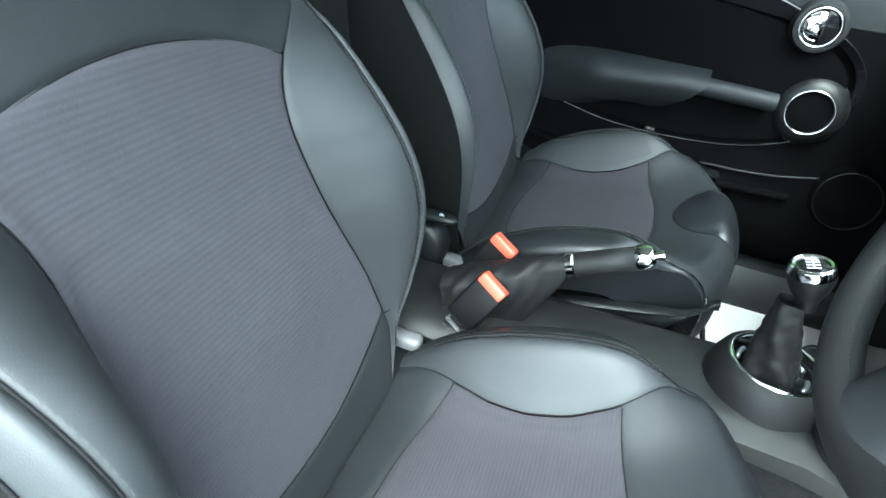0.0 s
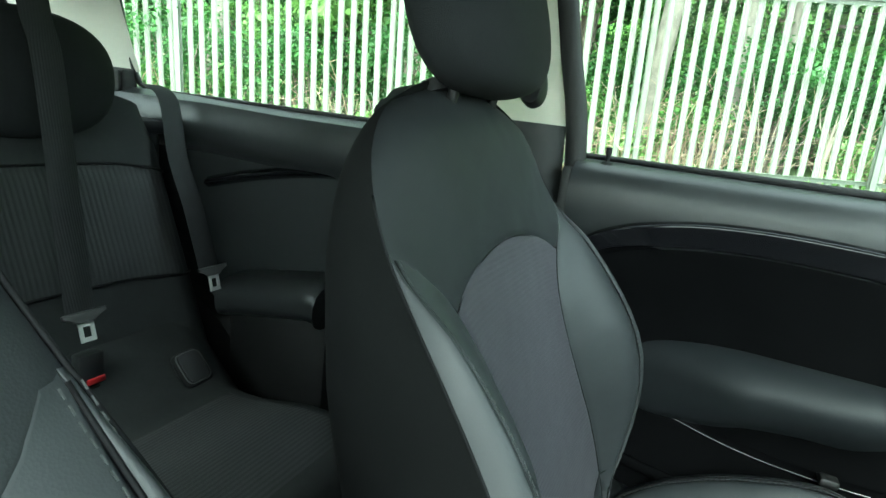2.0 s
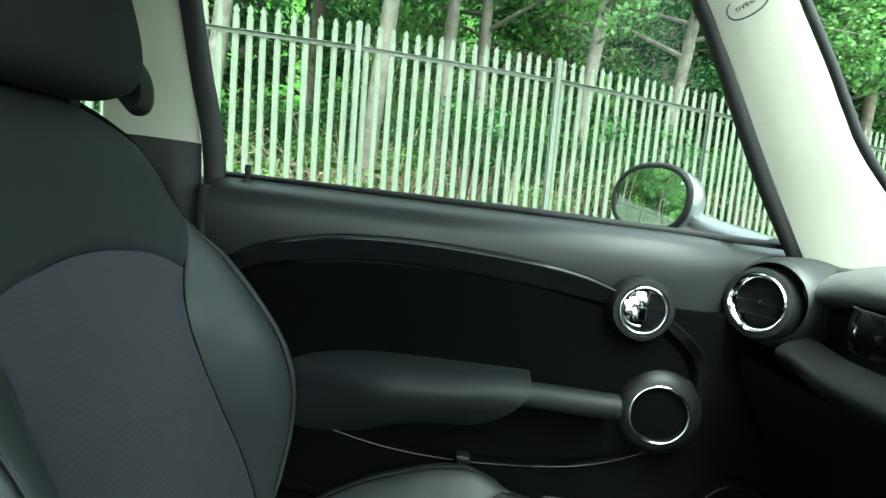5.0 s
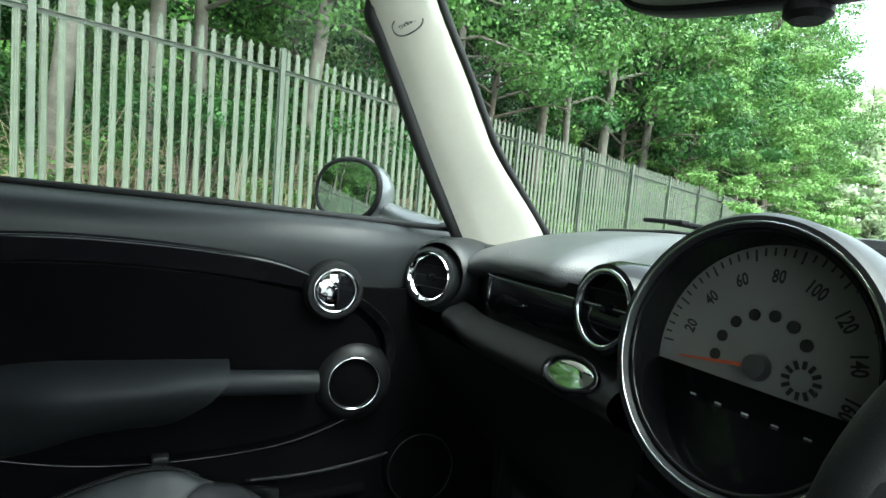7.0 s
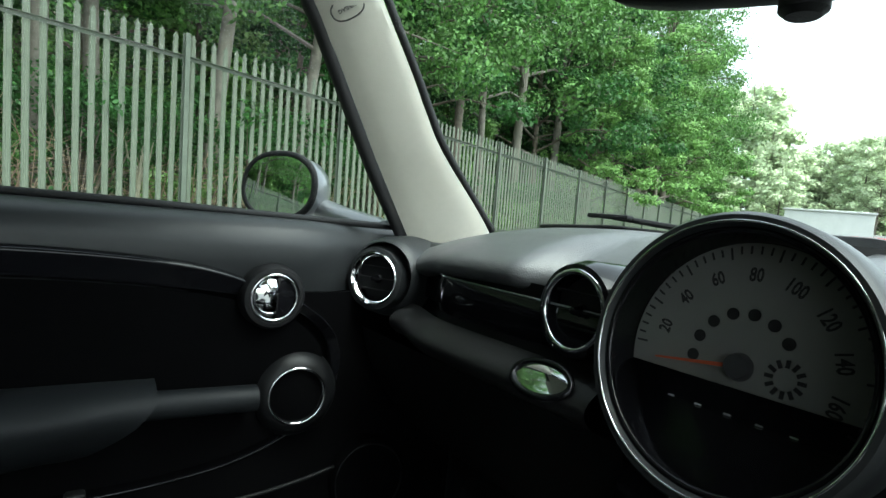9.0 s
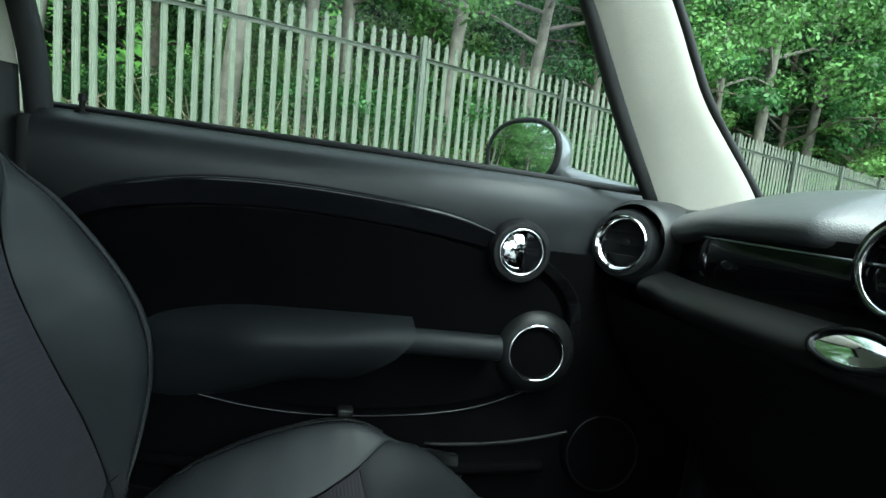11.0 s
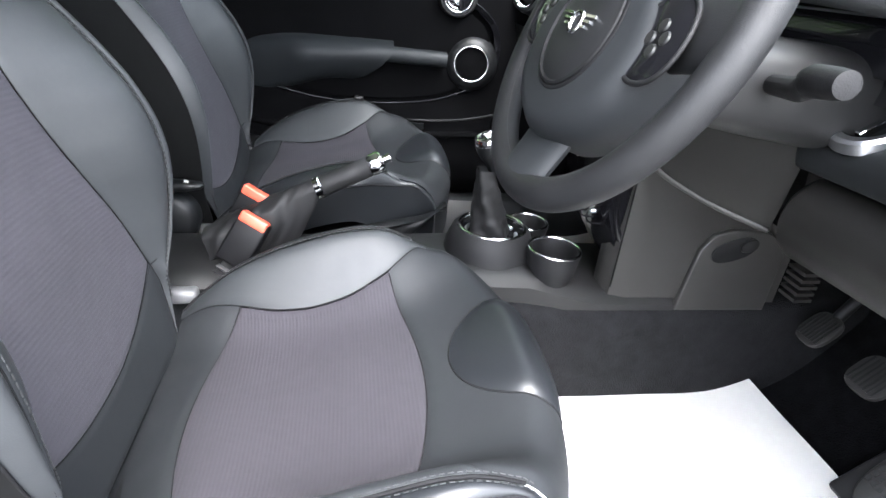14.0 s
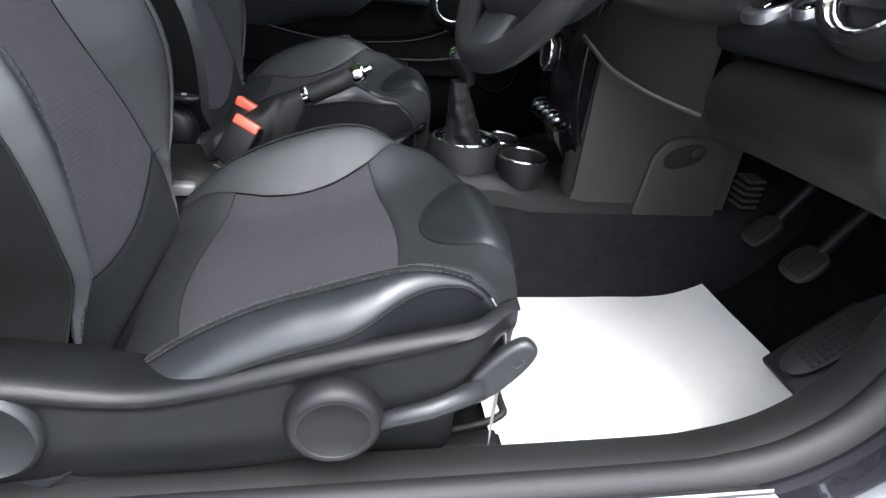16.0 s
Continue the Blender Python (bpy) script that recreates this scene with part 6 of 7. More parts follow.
# dial: the upper part of the disc (local x is up, local y to the left of the reader)
cut = -0.022
a0 = math.acos(cut / 0.1018)
arc = [(0.1018 * math.cos(a), 0.1018 * math.sin(a)) for a in [-a0 + 2 * a0 * k / 60 for k in range(61)]]
dial = under("dial", plate(arc, 0.003, SM @ Matrix.Translation((0, 0, -0.0375))), DIAL, spd, "pale grey speed dial")
DM = SM @ Matrix.Translation((0, 0, -0.0342))


def text_mesh(word, size, m):
    cu = bpy.data.curves.new("txt", "FONT")
    cu.body, cu.size, cu.align_x, cu.align_y, cu.resolution_u = word, size, "CENTER", "CENTER", 2
    cu.offset = 0.028 * size
    ob = bpy.data.objects.new("txt", cu)
    me = ob.to_mesh()
    bm = bmesh.new()
    bm.from_mesh(me)
    ob.to_mesh_clear()
    bpy.data.objects.remove(ob)
    bpy.data.curves.remove(cu)
    bm.transform(m)
    return bm


INK = mat("dial_ink", (0.015, 0.015, 0.016), 0.6)
WHITE_INK = mat("white_print", (0.75, 0.75, 0.75), 0.6)
# numbers stand round the dial; angle 0 is up, growing clockwise for the reader
for i, word in enumerate(("20", "40", "60", "80", "100", "120", "140", "160")):
    a = radians(-78 + 25.5 * i)
    rr = 0.074
    c = Vector((rr * math.cos(a), -rr * math.sin(a), 0))
    x_ax, y_ax = Vector((-math.sin(a), -math.cos(a), 0)), Vector((math.cos(a), -math.sin(a), 0))
    lm_ = Matrix((x_ax, y_ax, (0, 0, 1))).transposed().to_4x4()
    lm_.translation = c
    under("number", text_mesh(word, 0.0165, DM @ lm_ @ Matrix.Diagonal((0.72, 1, 1, 1))), INK, dial)
for i in range(41):
    a = radians(-92 + 5.05 * i)
    L = 0.011 if i % 5 == 0 else 0.007
    bm = box(0.099 - L, 0.099, -0.0009, 0.0009, 0, 0.0004, m=DM @ pose(0, 0, 0, 0, 0, -math.degrees(a)))
    under("tick", bm, INK, dial)
for i in range(7):
    a = radians(-95 + 25 * i)
    under("warning_lamp", lathe([(0, 0.0006), (0.0052, 0.0006), (0.0052, 0)], DM @ Matrix.Translation((0.041 * math.cos(a) + 0.0, -0.041 * math.sin(a), 0)), 20), INK, dial)
gm = DM @ Matrix.Translation((-0.004, -0.036, 0))
for i in range(12):
    a = radians(30 * i)
    under("fuel_mark", box(0.009, 0.0155, -0.0016, 0.0016, 0, 0.0006, m=gm @ pose(0, 0, 0, 0, 0, math.degrees(a))), INK, dial)
under("needle", plate([(-0.002, -0.003), (0.002, -0.003), (0.0008, 0.075), (-0.0008, 0.075)], 0.0015, DM @ Matrix.Translation((-0.004, 0, 0.003)) @ pose(0, 0, 0, 0, 0, 8)), NEEDLE, spd, "orange-red needle")
under("needle_hub", lathe([(0, 0.008), (0.010, 0.007), (0.012, 0.0)], DM @ Matrix.Translation((-0.004, 0, 0)), 32), SATIN_DARK, spd)
LW = SM @ Matrix.Translation((0, 0, -0.0385))
for k in range(9):
    under("display_mark", box(-0.0006, 0.0006, -0.003, 0.003, 0, 0.0004, m=LW @ Matrix.Translation((-0.045 - 0.002 * (k % 2), 0.055 - 0.013 * k, 0))), WHITE_INK, spd)
for yy, xx in ((0.045, -0.062), (0.02, -0.058), (0.0, -0.068), (-0.03, -0.07)):
    under("display_button", lathe([(0, 0.002), (0.006, 0.0015), (0.0075, 0)], LW @ Matrix.Translation((xx, yy, 0)), 20), PIANO, spd)
pane = under("dial_glass", lathe([(0, 0.004), (0.05, 0.003), (0.104, -0.001)], SM, 48), COVER_GLASS, spd, "clear cover glass")
pane.visible_shadow = False
# small raised cap on the dash top behind the dial
under("sensor_cap", lathe([(0.024, -0.03), (0.023, 0.004), (0.016, 0.009), (0, 0.011)], Matrix.Translation((0.66, 0.071, 1.018)), 32), PLASTIC_SOFT, dash)
# demister outlet: a dark slot with long slats curving down at the driver's end
def demist_z(y):
    return 1.024 - 0.014 * sstep(0.0, -0.09, y)


bm = loft([[(x, y, demist_z(y) + z) for x, z in ((0.692, -0.020), (0.697, -0.009), (0.738, -0.009), (0.744, -0.020))] for y in (0.085, 0.04, 0.0, -0.03, -0.06)], closed=False)
under("demist_slot", bm, RUBBER, dash)
for k in range(4):
    x = 0.699 + 0.0115 * k
    bm = loft([[(x + dx, y, demist_z(y) + dz) for dx, dz in ((0, -0.010), (0, 0.000), (0.002, 0.001), (0.002, -0.010))] for y in (0.085, 0.04, 0.0, -0.03, -0.06)])
    # Slats share the lightened pad tone, which paints in their highlights.
    under("demist_slat", bm, PAD_GRAIN_SHEEN, dash)

# ---- centre stack ----
stack = thing("centre_stack", (0.55, 0, 0.36), "black centre control stack with round knobs and toggle switches", "control panel")
bm = loft([[(x, y, z) for x, y, z in ((xf, -w, z), (xf - 0.012, -w * 0.6, z), (xf - 0.014, 0, z), (xf - 0.012, w * 0.6, z), (xf, w, z), (xf + 0.20, w, z), (xf + 0.20, -w, z))] for xf, w, z in ((0.49, 0.095, 0.86), (0.455, 0.095, 0.80), (0.445, 0.095, 0.70), (0.450, 0.092, 0.60), (0.475, 0.088, 0.54), (0.52, 0.085, 0.48))])
under("panel", bm, PIANO, stack, "gloss black stack panel")
km = axis((0.436, 0.012, 0.690), (-1, 0, 0.05))
kn = under("control_knob", lathe([(0, 0.012), (0.022, 0.012), (0.024, 0.016), (0.028, 0.014), (0.030, 0.0), (0.030, -0.006)], km, 40), PLASTIC_DARK, stack, "round knob with chrome ring")
under("chrome_ring", ring(0.027, 0.0032, km @ Matrix.Translation((0, 0, 0.013)), 40, 8), CHROME, kn)
for sy in (1, -1):
    for k in range(4):
        under("push_button", lathe([(0, 0.004), (0.006, 0.0035), (0.0075, 0)], axis((0.440, sy * (0.045 + 0.006 * (k % 2)) + 0.004, 0.735 - 0.026 * k), (-1, 0, 0)), 16), PLASTIC, stack)
for k in range(5):
    y = -0.056 + 0.028 * k
    tg = under("toggle_switch", tube([(0.452, y, 0.592), (0.432, y, 0.588)], [0.005, 0.0038], 10), SATIN, stack, "chrome toggle switch")
    under("toggle_guard", tube(spline([(0.456, y - 0.013, 0.604), (0.428, y - 0.013, 0.60), (0.428, y - 0.013, 0.576), (0.458, y - 0.013, 0.572)], 4), 0.0018, 6), PIANO, tg)
for sy in (1, -1):
    for k in range(3):
        under("lower_button", box(0.452, 0.462, sy * 0.045 - 0.016, sy * 0.045 + 0.016, 0.63 + 0.016 * k, 0.641 + 0.016 * k, 0.003), PLASTIC_DARK, stack)
    under("stack_rail", tube(spline([(0.468, sy * 0.096, 0.80), (0.452, sy * 0.098, 0.70), (0.468, sy * 0.092, 0.58), (0.54, sy * 0.088, 0.47)], 6), 0.005, 8), PIANO, stack)

# ---- driver side lower dash ----
drv = thing("knee_panel", (0.6, -0.35, 0.55), "dark grey plastic lower dash and column cover", "dash panel")


KNEE = [(0.0, 0.556, 0.762), (0.06, 0.538, 0.762), (0.16, 0.524, 0.752), (0.32, 0.515, 0.732), (0.52, 0.519, 0.704), (0.70, 0.536, 0.674), (0.85, 0.565, 0.650), (1.0, 0.612, 0.634)]


def knee(u, v):
    """A padded roll below the seam, running out towards the door."""
    y = -0.302 - 0.328 * u - 0.05 * (1 - v) * (1 - u)
    w = 0.035
    f = lambda j, q: lerp([(r[0], r[j]) for r in KNEE], q)
    x, z = [(f(j, v - w) + f(j, v) + f(j, v + w)) / 3 for j in (1, 2)]
    return x + 0.035 * sstep(0.88, 1, u) ** 2 + 0.014 * (1 - sstep(0.0, 0.05, u)), y, z + 0.012 * u


bm = grid(knee, 40, 30)
bmesh.ops.solidify(bm, geom=bm.faces[:], thickness=-0.012)
under("knee_cover", bm, PLASTIC_WARM_LIT, drv, "grained dark grey knee cover")
# flank of the column surround, with a raised rim along its lower edge
FLANK_LOW = spline([(0.400, -0.196, 0.752), (0.414, -0.208, 0.737), (0.442, -0.216, 0.713), (0.481, -0.239, 0.693), (0.519, -0.266, 0.680), (0.556, -0.294, 0.671)], 8)
FLANK_TOP = spline([(0.405, -0.262, 0.806), (0.425, -0.276, 0.804), (0.448, -0.295, 0.802), (0.480, -0.325, 0.799), (0.514, -0.352, 0.793)], 10)


def flank(u, v):
    a, b = FLANK_LOW[round(u * 40)], FLANK_TOP[round(u * 40)]
    return a.lerp(b, v) - Vector((0.61, 0.61, 0.5)) * (0.007 * math.sin(math.pi * v))


bm = grid(flank, 40, 14)
bmesh.ops.solidify(bm, geom=bm.faces[:], thickness=-0.01)
under("column_flank", bm, PLASTIC_WARM_LIT, drv, "dark plastic flank of the column surround")
for _line in (FLANK_LOW, FLANK_TOP):
    under("flank_rim", tube(_line, 0.0045, 8), PLASTIC_WARM_LIT, drv)
bm = grid(lambda u, v: (0.560 + 0.02 * v, -0.165 - 0.14 * u, 0.80 - 0.13 * v), 12, 12)
bmesh.ops.solidify(bm, geom=bm.faces[:], thickness=-0.012)
under("column_back_panel", bm, PLASTIC_DARK, drv)
SWITCH = [(0.0, 0.560, 0.764), (0.12, 0.530, 0.766), (0.3, 0.510, 0.772), (0.45, 0.504, 0.790), (0.55, 0.508, 0.802), (0.65, 0.520, 0.814), (1.0, 0.580, 0.846)]


def upper_panel(u, v):
    y = -0.345 - 0.285 * u
    w = 0.03
    f = lambda j, q: lerp([(r[0], r[j]) for r in SWITCH], q)
    x, z = [(f(j, v - w) + f(j, v) + f(j, v + w)) / 3 for j in (1, 2)]
    return x + 0.03 * sstep(0.88, 1, u) ** 2, y, z - 0.03 * (y + 0.42)


bm = grid(upper_panel, 24, 24)
bmesh.ops.solidify(bm, geom=bm.faces[:], thickness=-0.012)
under("switch_panel", bm, PLASTIC_SOFT, drv, "soft black panel with key slot")
under("under_knee", box(0.66, 1.06, -0.60, -0.30, 0.645, 0.665, 0.01), PLASTIC_DARK, drv)
sq = lambda c: math.copysign(abs(c) ** 0.6, c)
bm = loft([[(x, -0.312 + w * sq(math.cos(a)), z + h * sq(math.sin(a))) for a in [k * math.pi / 16 for k in range(32)]] for x, w, z, h in ((0.325, 0.052, 0.856, 0.036), (0.36, 0.064, 0.852, 0.042), (0.42, 0.072, 0.846, 0.046), (0.50, 0.076, 0.840, 0.050), (0.58, 0.076, 0.836, 0.050))])
under("column_cover", bm, PLASTIC_GREY, drv, "grey steering column cover")
bm = loft([[(x, y, z) for x, y, z in ((0.472, -0.050, z), (0.470, -0.078, z), (0.480, -0.097, z), (0.510, -0.101, z), (0.630, -0.100, z), (0.80, -0.098, z), (0.80, 0.02, z), (0.51, 0.02, z))] for z in (0.78, 0.70, 0.62, 0.54, 0.50, 0.430)])
under("tunnel_cheek", bm, PLASTIC_WARM_LIT, drv, "dark grey tunnel side panel")
under("panel_joint", tube([(0.4805, -0.0985, 0.70), (0.4805, -0.0985, 0.47)], 0.0014, 5), SEAM, drv)
# side housing with a rounded head and a dark socket
bm = plate([(x - 0.024, z + 0.014) for x, z in ((0.626, 0.415), (0.800, 0.415), (0.800, 0.520), (0.785, 0.553), (0.752, 0.568), (0.690, 0.570), (0.658, 0.560), (0.640, 0.532))], 0.012, Matrix(((1, 0, 0, 0), (0, 0, -1, -0.098), (0, 1, 0, 0), (0, 0, 0, 1))), 0.004, 3)
sock = under("side_socket", bm, PLASTIC_WARM_LIT, drv, "moulded side housing with a dark socket")
under("socket_recess", plate(sellipse(0.040, 0.020, 2.4, 36), 0.003, axis((0.676, -0.1095, 0.549), (0, -1, 0), (1, 0, 0.35)), 0.001), PLASTIC_DARK, sock)
under("socket_plug", plate(sellipse(0.016, 0.011, 2.2, 28), 0.006, axis((0.698, -0.112, 0.559), (0, -1, 0), (1, 0, 0.4)), 0.002), PLASTIC_GREY, sock)
for x, y, z, r in ((0.530, -0.394, 0.8215, 0.027), (0.533, -0.449, 0.8235, 0.016)):
    m = axis((x, y, z), (-0.48, -0.03, 0.88))
    b = under("key_slot" if r > 0.02 else "start_button", lathe([(0, -0.006), (r * 0.8, -0.004), (r, 0.005), (r * 1.12, 0.002), (r * 1.15, -0.012)], m, 36), PIANO, drv)
    under("bright_bezel", lathe([(r * 0.80, 0.004), (r * 0.84, 0.0075), (r * 1.10, 0.008), (r * 1.22, 0.005), (r * 1.24, -0.006)], m, 40), SATIN, b, "satin silver bezel")
    under("slot" if r > 0.02 else "button_face", box(-r * 0.5, r * 0.5, -r * 0.14, r * 0.14, -0.002, 0.006, 0.001, 1, m), CHROME, b)
for k in range(5):
    under("spring_fin", box(0.815, 0.850, -0.125, -0.085, 0.455 + 0.013 * k, 0.461 + 0.013 * k), PLASTIC_WARM_LIT, drv)

# ---- steering wheel ----
WC = Vector((0.287, -0.325, 0.890))
wheel = thing("steering_wheel", WC, "three-spoke black leather steering wheel with round hub", "steering wheel")
tilt, swing = radians(24.6), radians(-3.4)
WM = axis(WC, (-math.cos(tilt) * math.cos(swing), math.cos(tilt) * math.sin(swing), math.sin(tilt)), (0, 0, 1))
RR = 0.1705
under("rim", ring(RR, 0.0163, WM, 96, 20, 0.95), WHEEL_LEATHER, wheel, "stitched black leather rim")
line = [WM @ Vector(((RR - 0.0145) * math.cos(a), (RR - 0.0145) * math.sin(a), 0.0075)) for a in [2 * math.pi * k / 200 for k in range(201)]]
under("stitching", stitches(line, Vector((0, 0, 0)), 0.0032, 0.0016, 0.00045), STITCH_DARK, wheel)


def spoke(a, w0, w1, r0, r1, dz, th=0.012):
    return loft([[WM @ (Matrix.Rotation(a, 4, "Z") @ Vector((r, w * math.copysign(abs(math.cos(t)) ** 0.7, math.cos(t)), dz + (r - r0) * 0.12 + th * math.sin(t)))) for t in [k * math.pi / 10 for k in range(20)]] for r, w in [(r0 + (r1 - r0) * i / 6, w0 + (w1 - w0) * math.sin(i / 6 * math.pi / 2)) for i in range(7)]])


def hub_out(t):
    c, s = math.cos(t), math.sin(t)
    r = 0.076 + 0.024 * abs(s) ** 3 + 0.010 * max(0, -c) ** 2
    return 1.07 * r * c - 0.006, 1.07 * r * s


HM = WM @ Matrix.Translation((-0.021, 0.001, 0.014))
under("hub", loft([[HM @ Vector((x * k, y * k, z)) for x, y in [hub_out(2 * math.pi * j / 64) for j in range(64)]] for z, k in ((-0.085, 0.75), (-0.05, 1.0), (-0.015, 1.04), (0.002, 1.0), (0.011, 0.92), (0.014, 0.82))]), VINYL, wheel, "padded grey-black hub")
under("hub_groove", ring(0.0605, 0.0022, HM @ Matrix.Translation((0.004, 0, 0.0135)), 64, 8), SEAM, wheel)
under("airbag_rim", lathe([(0.0585, 0.013), (0.0575, 0.0165), (0.0555, 0.0175), (0.0535, 0.0150)], HM @ Matrix.Translation((0.004, 0, 0)), 64), PLASTIC_DARK, wheel, "black hub ring")
under("airbag_cover", lathe([(0, 0.021), (0.03, 0.0205), (0.047, 0.0180), (0.0537, 0.0150)], HM @ Matrix.Translation((0.004, 0, 0)), 56), WHEEL_LEATHER, wheel, "smooth round airbag cover")
for sg in (1, -1):
    under("spoke", spoke(sg * radians(86), 0.036, 0.030, 0.06, RR - 0.004, -0.010), WHEEL_LEATHER, wheel)
    pm = HM @ Matrix.Rotation(sg * radians(84), 4, "Z") @ Matrix.Translation((0.112, 0, 0.0015))
    pad_ = under("control_pod", plate(sellipse(0.031, 0.034, 2.2, 44), 0.006, pm, 0.002), PIANO, wheel, "gloss black button pod")
    under("pod_rim", tube([pm @ Vector((x, y, 0.0045)) for x, y in sellipse(0.0325, 0.0355, 2.2, 44)], 0.0022, 8, True), PLASTIC_DARK, pad_)
    for dx, dy in ((0.009, 0), (-0.009, 0), (0, 0.010), (0, -0.010)):
        under("pod_button", lathe([(0, 0.002), (0.0048, 0.0015), (0.0058, 0)], pm @ Matrix.Translation((dx, dy, 0.006)), 14), PLASTIC_GREY, pad_)
under("lower_spoke", spoke(radians(180), 0.046, 0.040, 0.05, RR - 0.002, -0.012), VINYL, wheel, "smooth dark lower spoke")
# plain winged badge
bm2 = HM @ Matrix.Translation((0.004, 0, 0.0215))
bd = under("badge", join(ring(0.0095, 0.0022, bm2, 32, 8)), CHROME, wheel, "small plain chrome badge")
for sg in (1, -1):
    for k in range(3):
        under("badge_bar", box(0.006 - 0.005 * k, 0.0085 - 0.005 * k, min(sg * 0.012, sg * (0.033 - 0.006 * k)), max(sg * 0.012, sg * (0.033 - 0.006 * k)), -0.001, 0.0015, m=bm2), CHROME, bd)
# column stalk
stalk = thing("column_stalk", (0.40, -0.40, 0.86), "black column stalk with a chromed end", "control stalk")
under("arm", tube([(0.42, -0.385, 0.856), (0.40, -0.44, 0.862), (0.390, -0.465, 0.872)], [0.009, 0.010, 0.012], 12), PLASTIC_DARK, stalk)
under("tip", lathe([(0, 0.03), (0.010, 0.028), (0.0115, 0.016), (0.0125, -0.012), (0.010, -0.02)], axis((0.384, -0.478, 0.874), (-0.2, -0.95, 0.1)), 24), PLASTIC_DARK, stalk)
# inside mirror
inm = thing("inside_mirror", (0.42, 0, 1.19), "black interior mirror on the windscreen", "rear-view mirror")
im_ = pose(0.40, 0.0, 1.204, 8, 0, 6)
under("shell", loft([[im_ @ Vector((x, y * k, z * k)) for y, z in sellipse(0.125, 0.036, 3.2, 48)] for x, k in ((-0.013, 0.96), (-0.010, 1.0), (0.006, 0.98), (0.022, 0.80), (0.03, 0.5))]), PLASTIC_DARK, inm)
under("sensor_foot", loft([[(0.405 + 0.016 * math.cos(a) * k, -0.03 + 0.015 * math.sin(a) * k, z) for a in [j * math.pi / 8 for j in range(16)]] for z, k in ((1.154, 0.7), (1.158, 1.0), (1.19, 1.0), (1.22, 0.9))]), PLASTIC_DARK, inm)
under("stem", tube([(0.425, -0.01, 1.225), (0.44, 0.0, 1.29)], 0.012, 10), PLASTIC_DARK, inm)
under("pane", plate([(y, z) for y, z in sellipse(0.116, 0.031, 3.2, 48)], 0.001, im_ @ Matrix.Translation((-0.0145, 0, 0)) @ Matrix(((0, 0, 1, 0), (1, 0, 0, 0), (0, 1, 0, 0), (0, 0, 0, 1)))), MIRROR, inm)

# small moulded mark on the passenger windscreen pillar
pm_ = axis((0.372, 0.598, 1.300), (-0.55, -0.80, 0.10), (0.50, -0.25, -0.80))
amark = thing("airbag_mark", (0.372, 0.598, 1.300), "small oval moulded mark on the cream pillar", "marking")
under("outline", tube([pm_ @ Vector((x, y, 0)) for x, y in sellipse(0.017, 0.026, 2.4, 40)], 0.0012, 6, True), PLASTIC_GREY, amark)
under("lettering", text_mesh("AIRBAG", 0.009, pm_ @ pose(0, 0, 0.001, 0, 0, -90)), PLASTIC_GREY, amark)

# ---- centre console ----
con = thing("centre_console", (0.0, 0.0, 0.25), "dark plastic centre console with cup holders", "centre console")
prof = lambda h, w: [(-w, 0.43), (-w, h - 0.02), (-w + 0.012, h - 0.008), (-w + 0.03, h), (w - 0.03, h), (w - 0.012, h - 0.008), (w, h - 0.02), (w, 0.43)]
bm = loft([[(x, y, z) for y, z in prof(h, w)] for x, h, w in ((-0.62, 0.47, 0.085), (-0.30, 0.475, 0.088), (-0.05, 0.478, 0.09), (0.12, 0.482, 0.09), (0.20, 0.485, 0.09), (0.34, 0.487, 0.10), (0.40, 0.475, 0.108), (0.46, 0.462, 0.11), (0.60, 0.46, 0.11))])
under("console_body", bm, PLASTIC_GREY, con, "dark grey grained console body")
# shallow oval tray with a double rim beside the parking brake
tray = under("oval_tray", plate(sellipse(0.066, 0.040, 2.2, 48), 0.004, Matrix.Translation((0.036, 0.048, 0.4425)), 0.002), PLASTIC_DARK, con, "shallow oval tray")
for a_, b_ in ((0.066, 0.040), (0.052, 0.029)):
    under("tray_rim", tube([(0.036 + x, 0.048 + y, 0.4465) for x, y in sellipse(a_, b_, 2.2, 48)], 0.0022, 6, True), PLASTIC, tray)
# gear lever mound, ring, boot and knob
GR = Vector((0.292, 0.008, 0.524))
under("gear_mound", lathe([(0.085, -0.06), (0.076, -0.02), (0.068, 0.0), (0.062, 0.006), (0.056, 0.002)], Matrix.Translation(GR), 48), PLASTIC_DARK, con, "raised round gear lever surround")
gear = thing("gear_lever", GR, "gear lever with chrome-topped knob and leather boot", "gear lever")
under("chrome_ring", ring(0.0575, 0.004, Matrix.Translation(GR + Vector((0, 0, 0.004))), 56, 10), CHROME, gear, "chrome surround ring")
for k in range(6):
    _a0 = radians(20 + 60 * k)
    under("dish_segment", tube([GR + Vector((0.044 * math.cos(_a0 + 0.6 * q / 8), 0.044 * math.sin(_a0 + 0.6 * q / 8), -0.008)) for q in range(9)], 0.0035, 6), SATIN, gear)
under("inner_dish", lathe([(0.055, 0.003), (0.05, -0.012), (0.03, -0.016), (0, -0.016)], Matrix.Translation(GR), 48), PIANO, gear)
K = Vector((0.265, -0.004, 0.69))
top, low = K - Vector((0, 0, 0.055)), GR + Vector((-0.002, 0, -0.010))


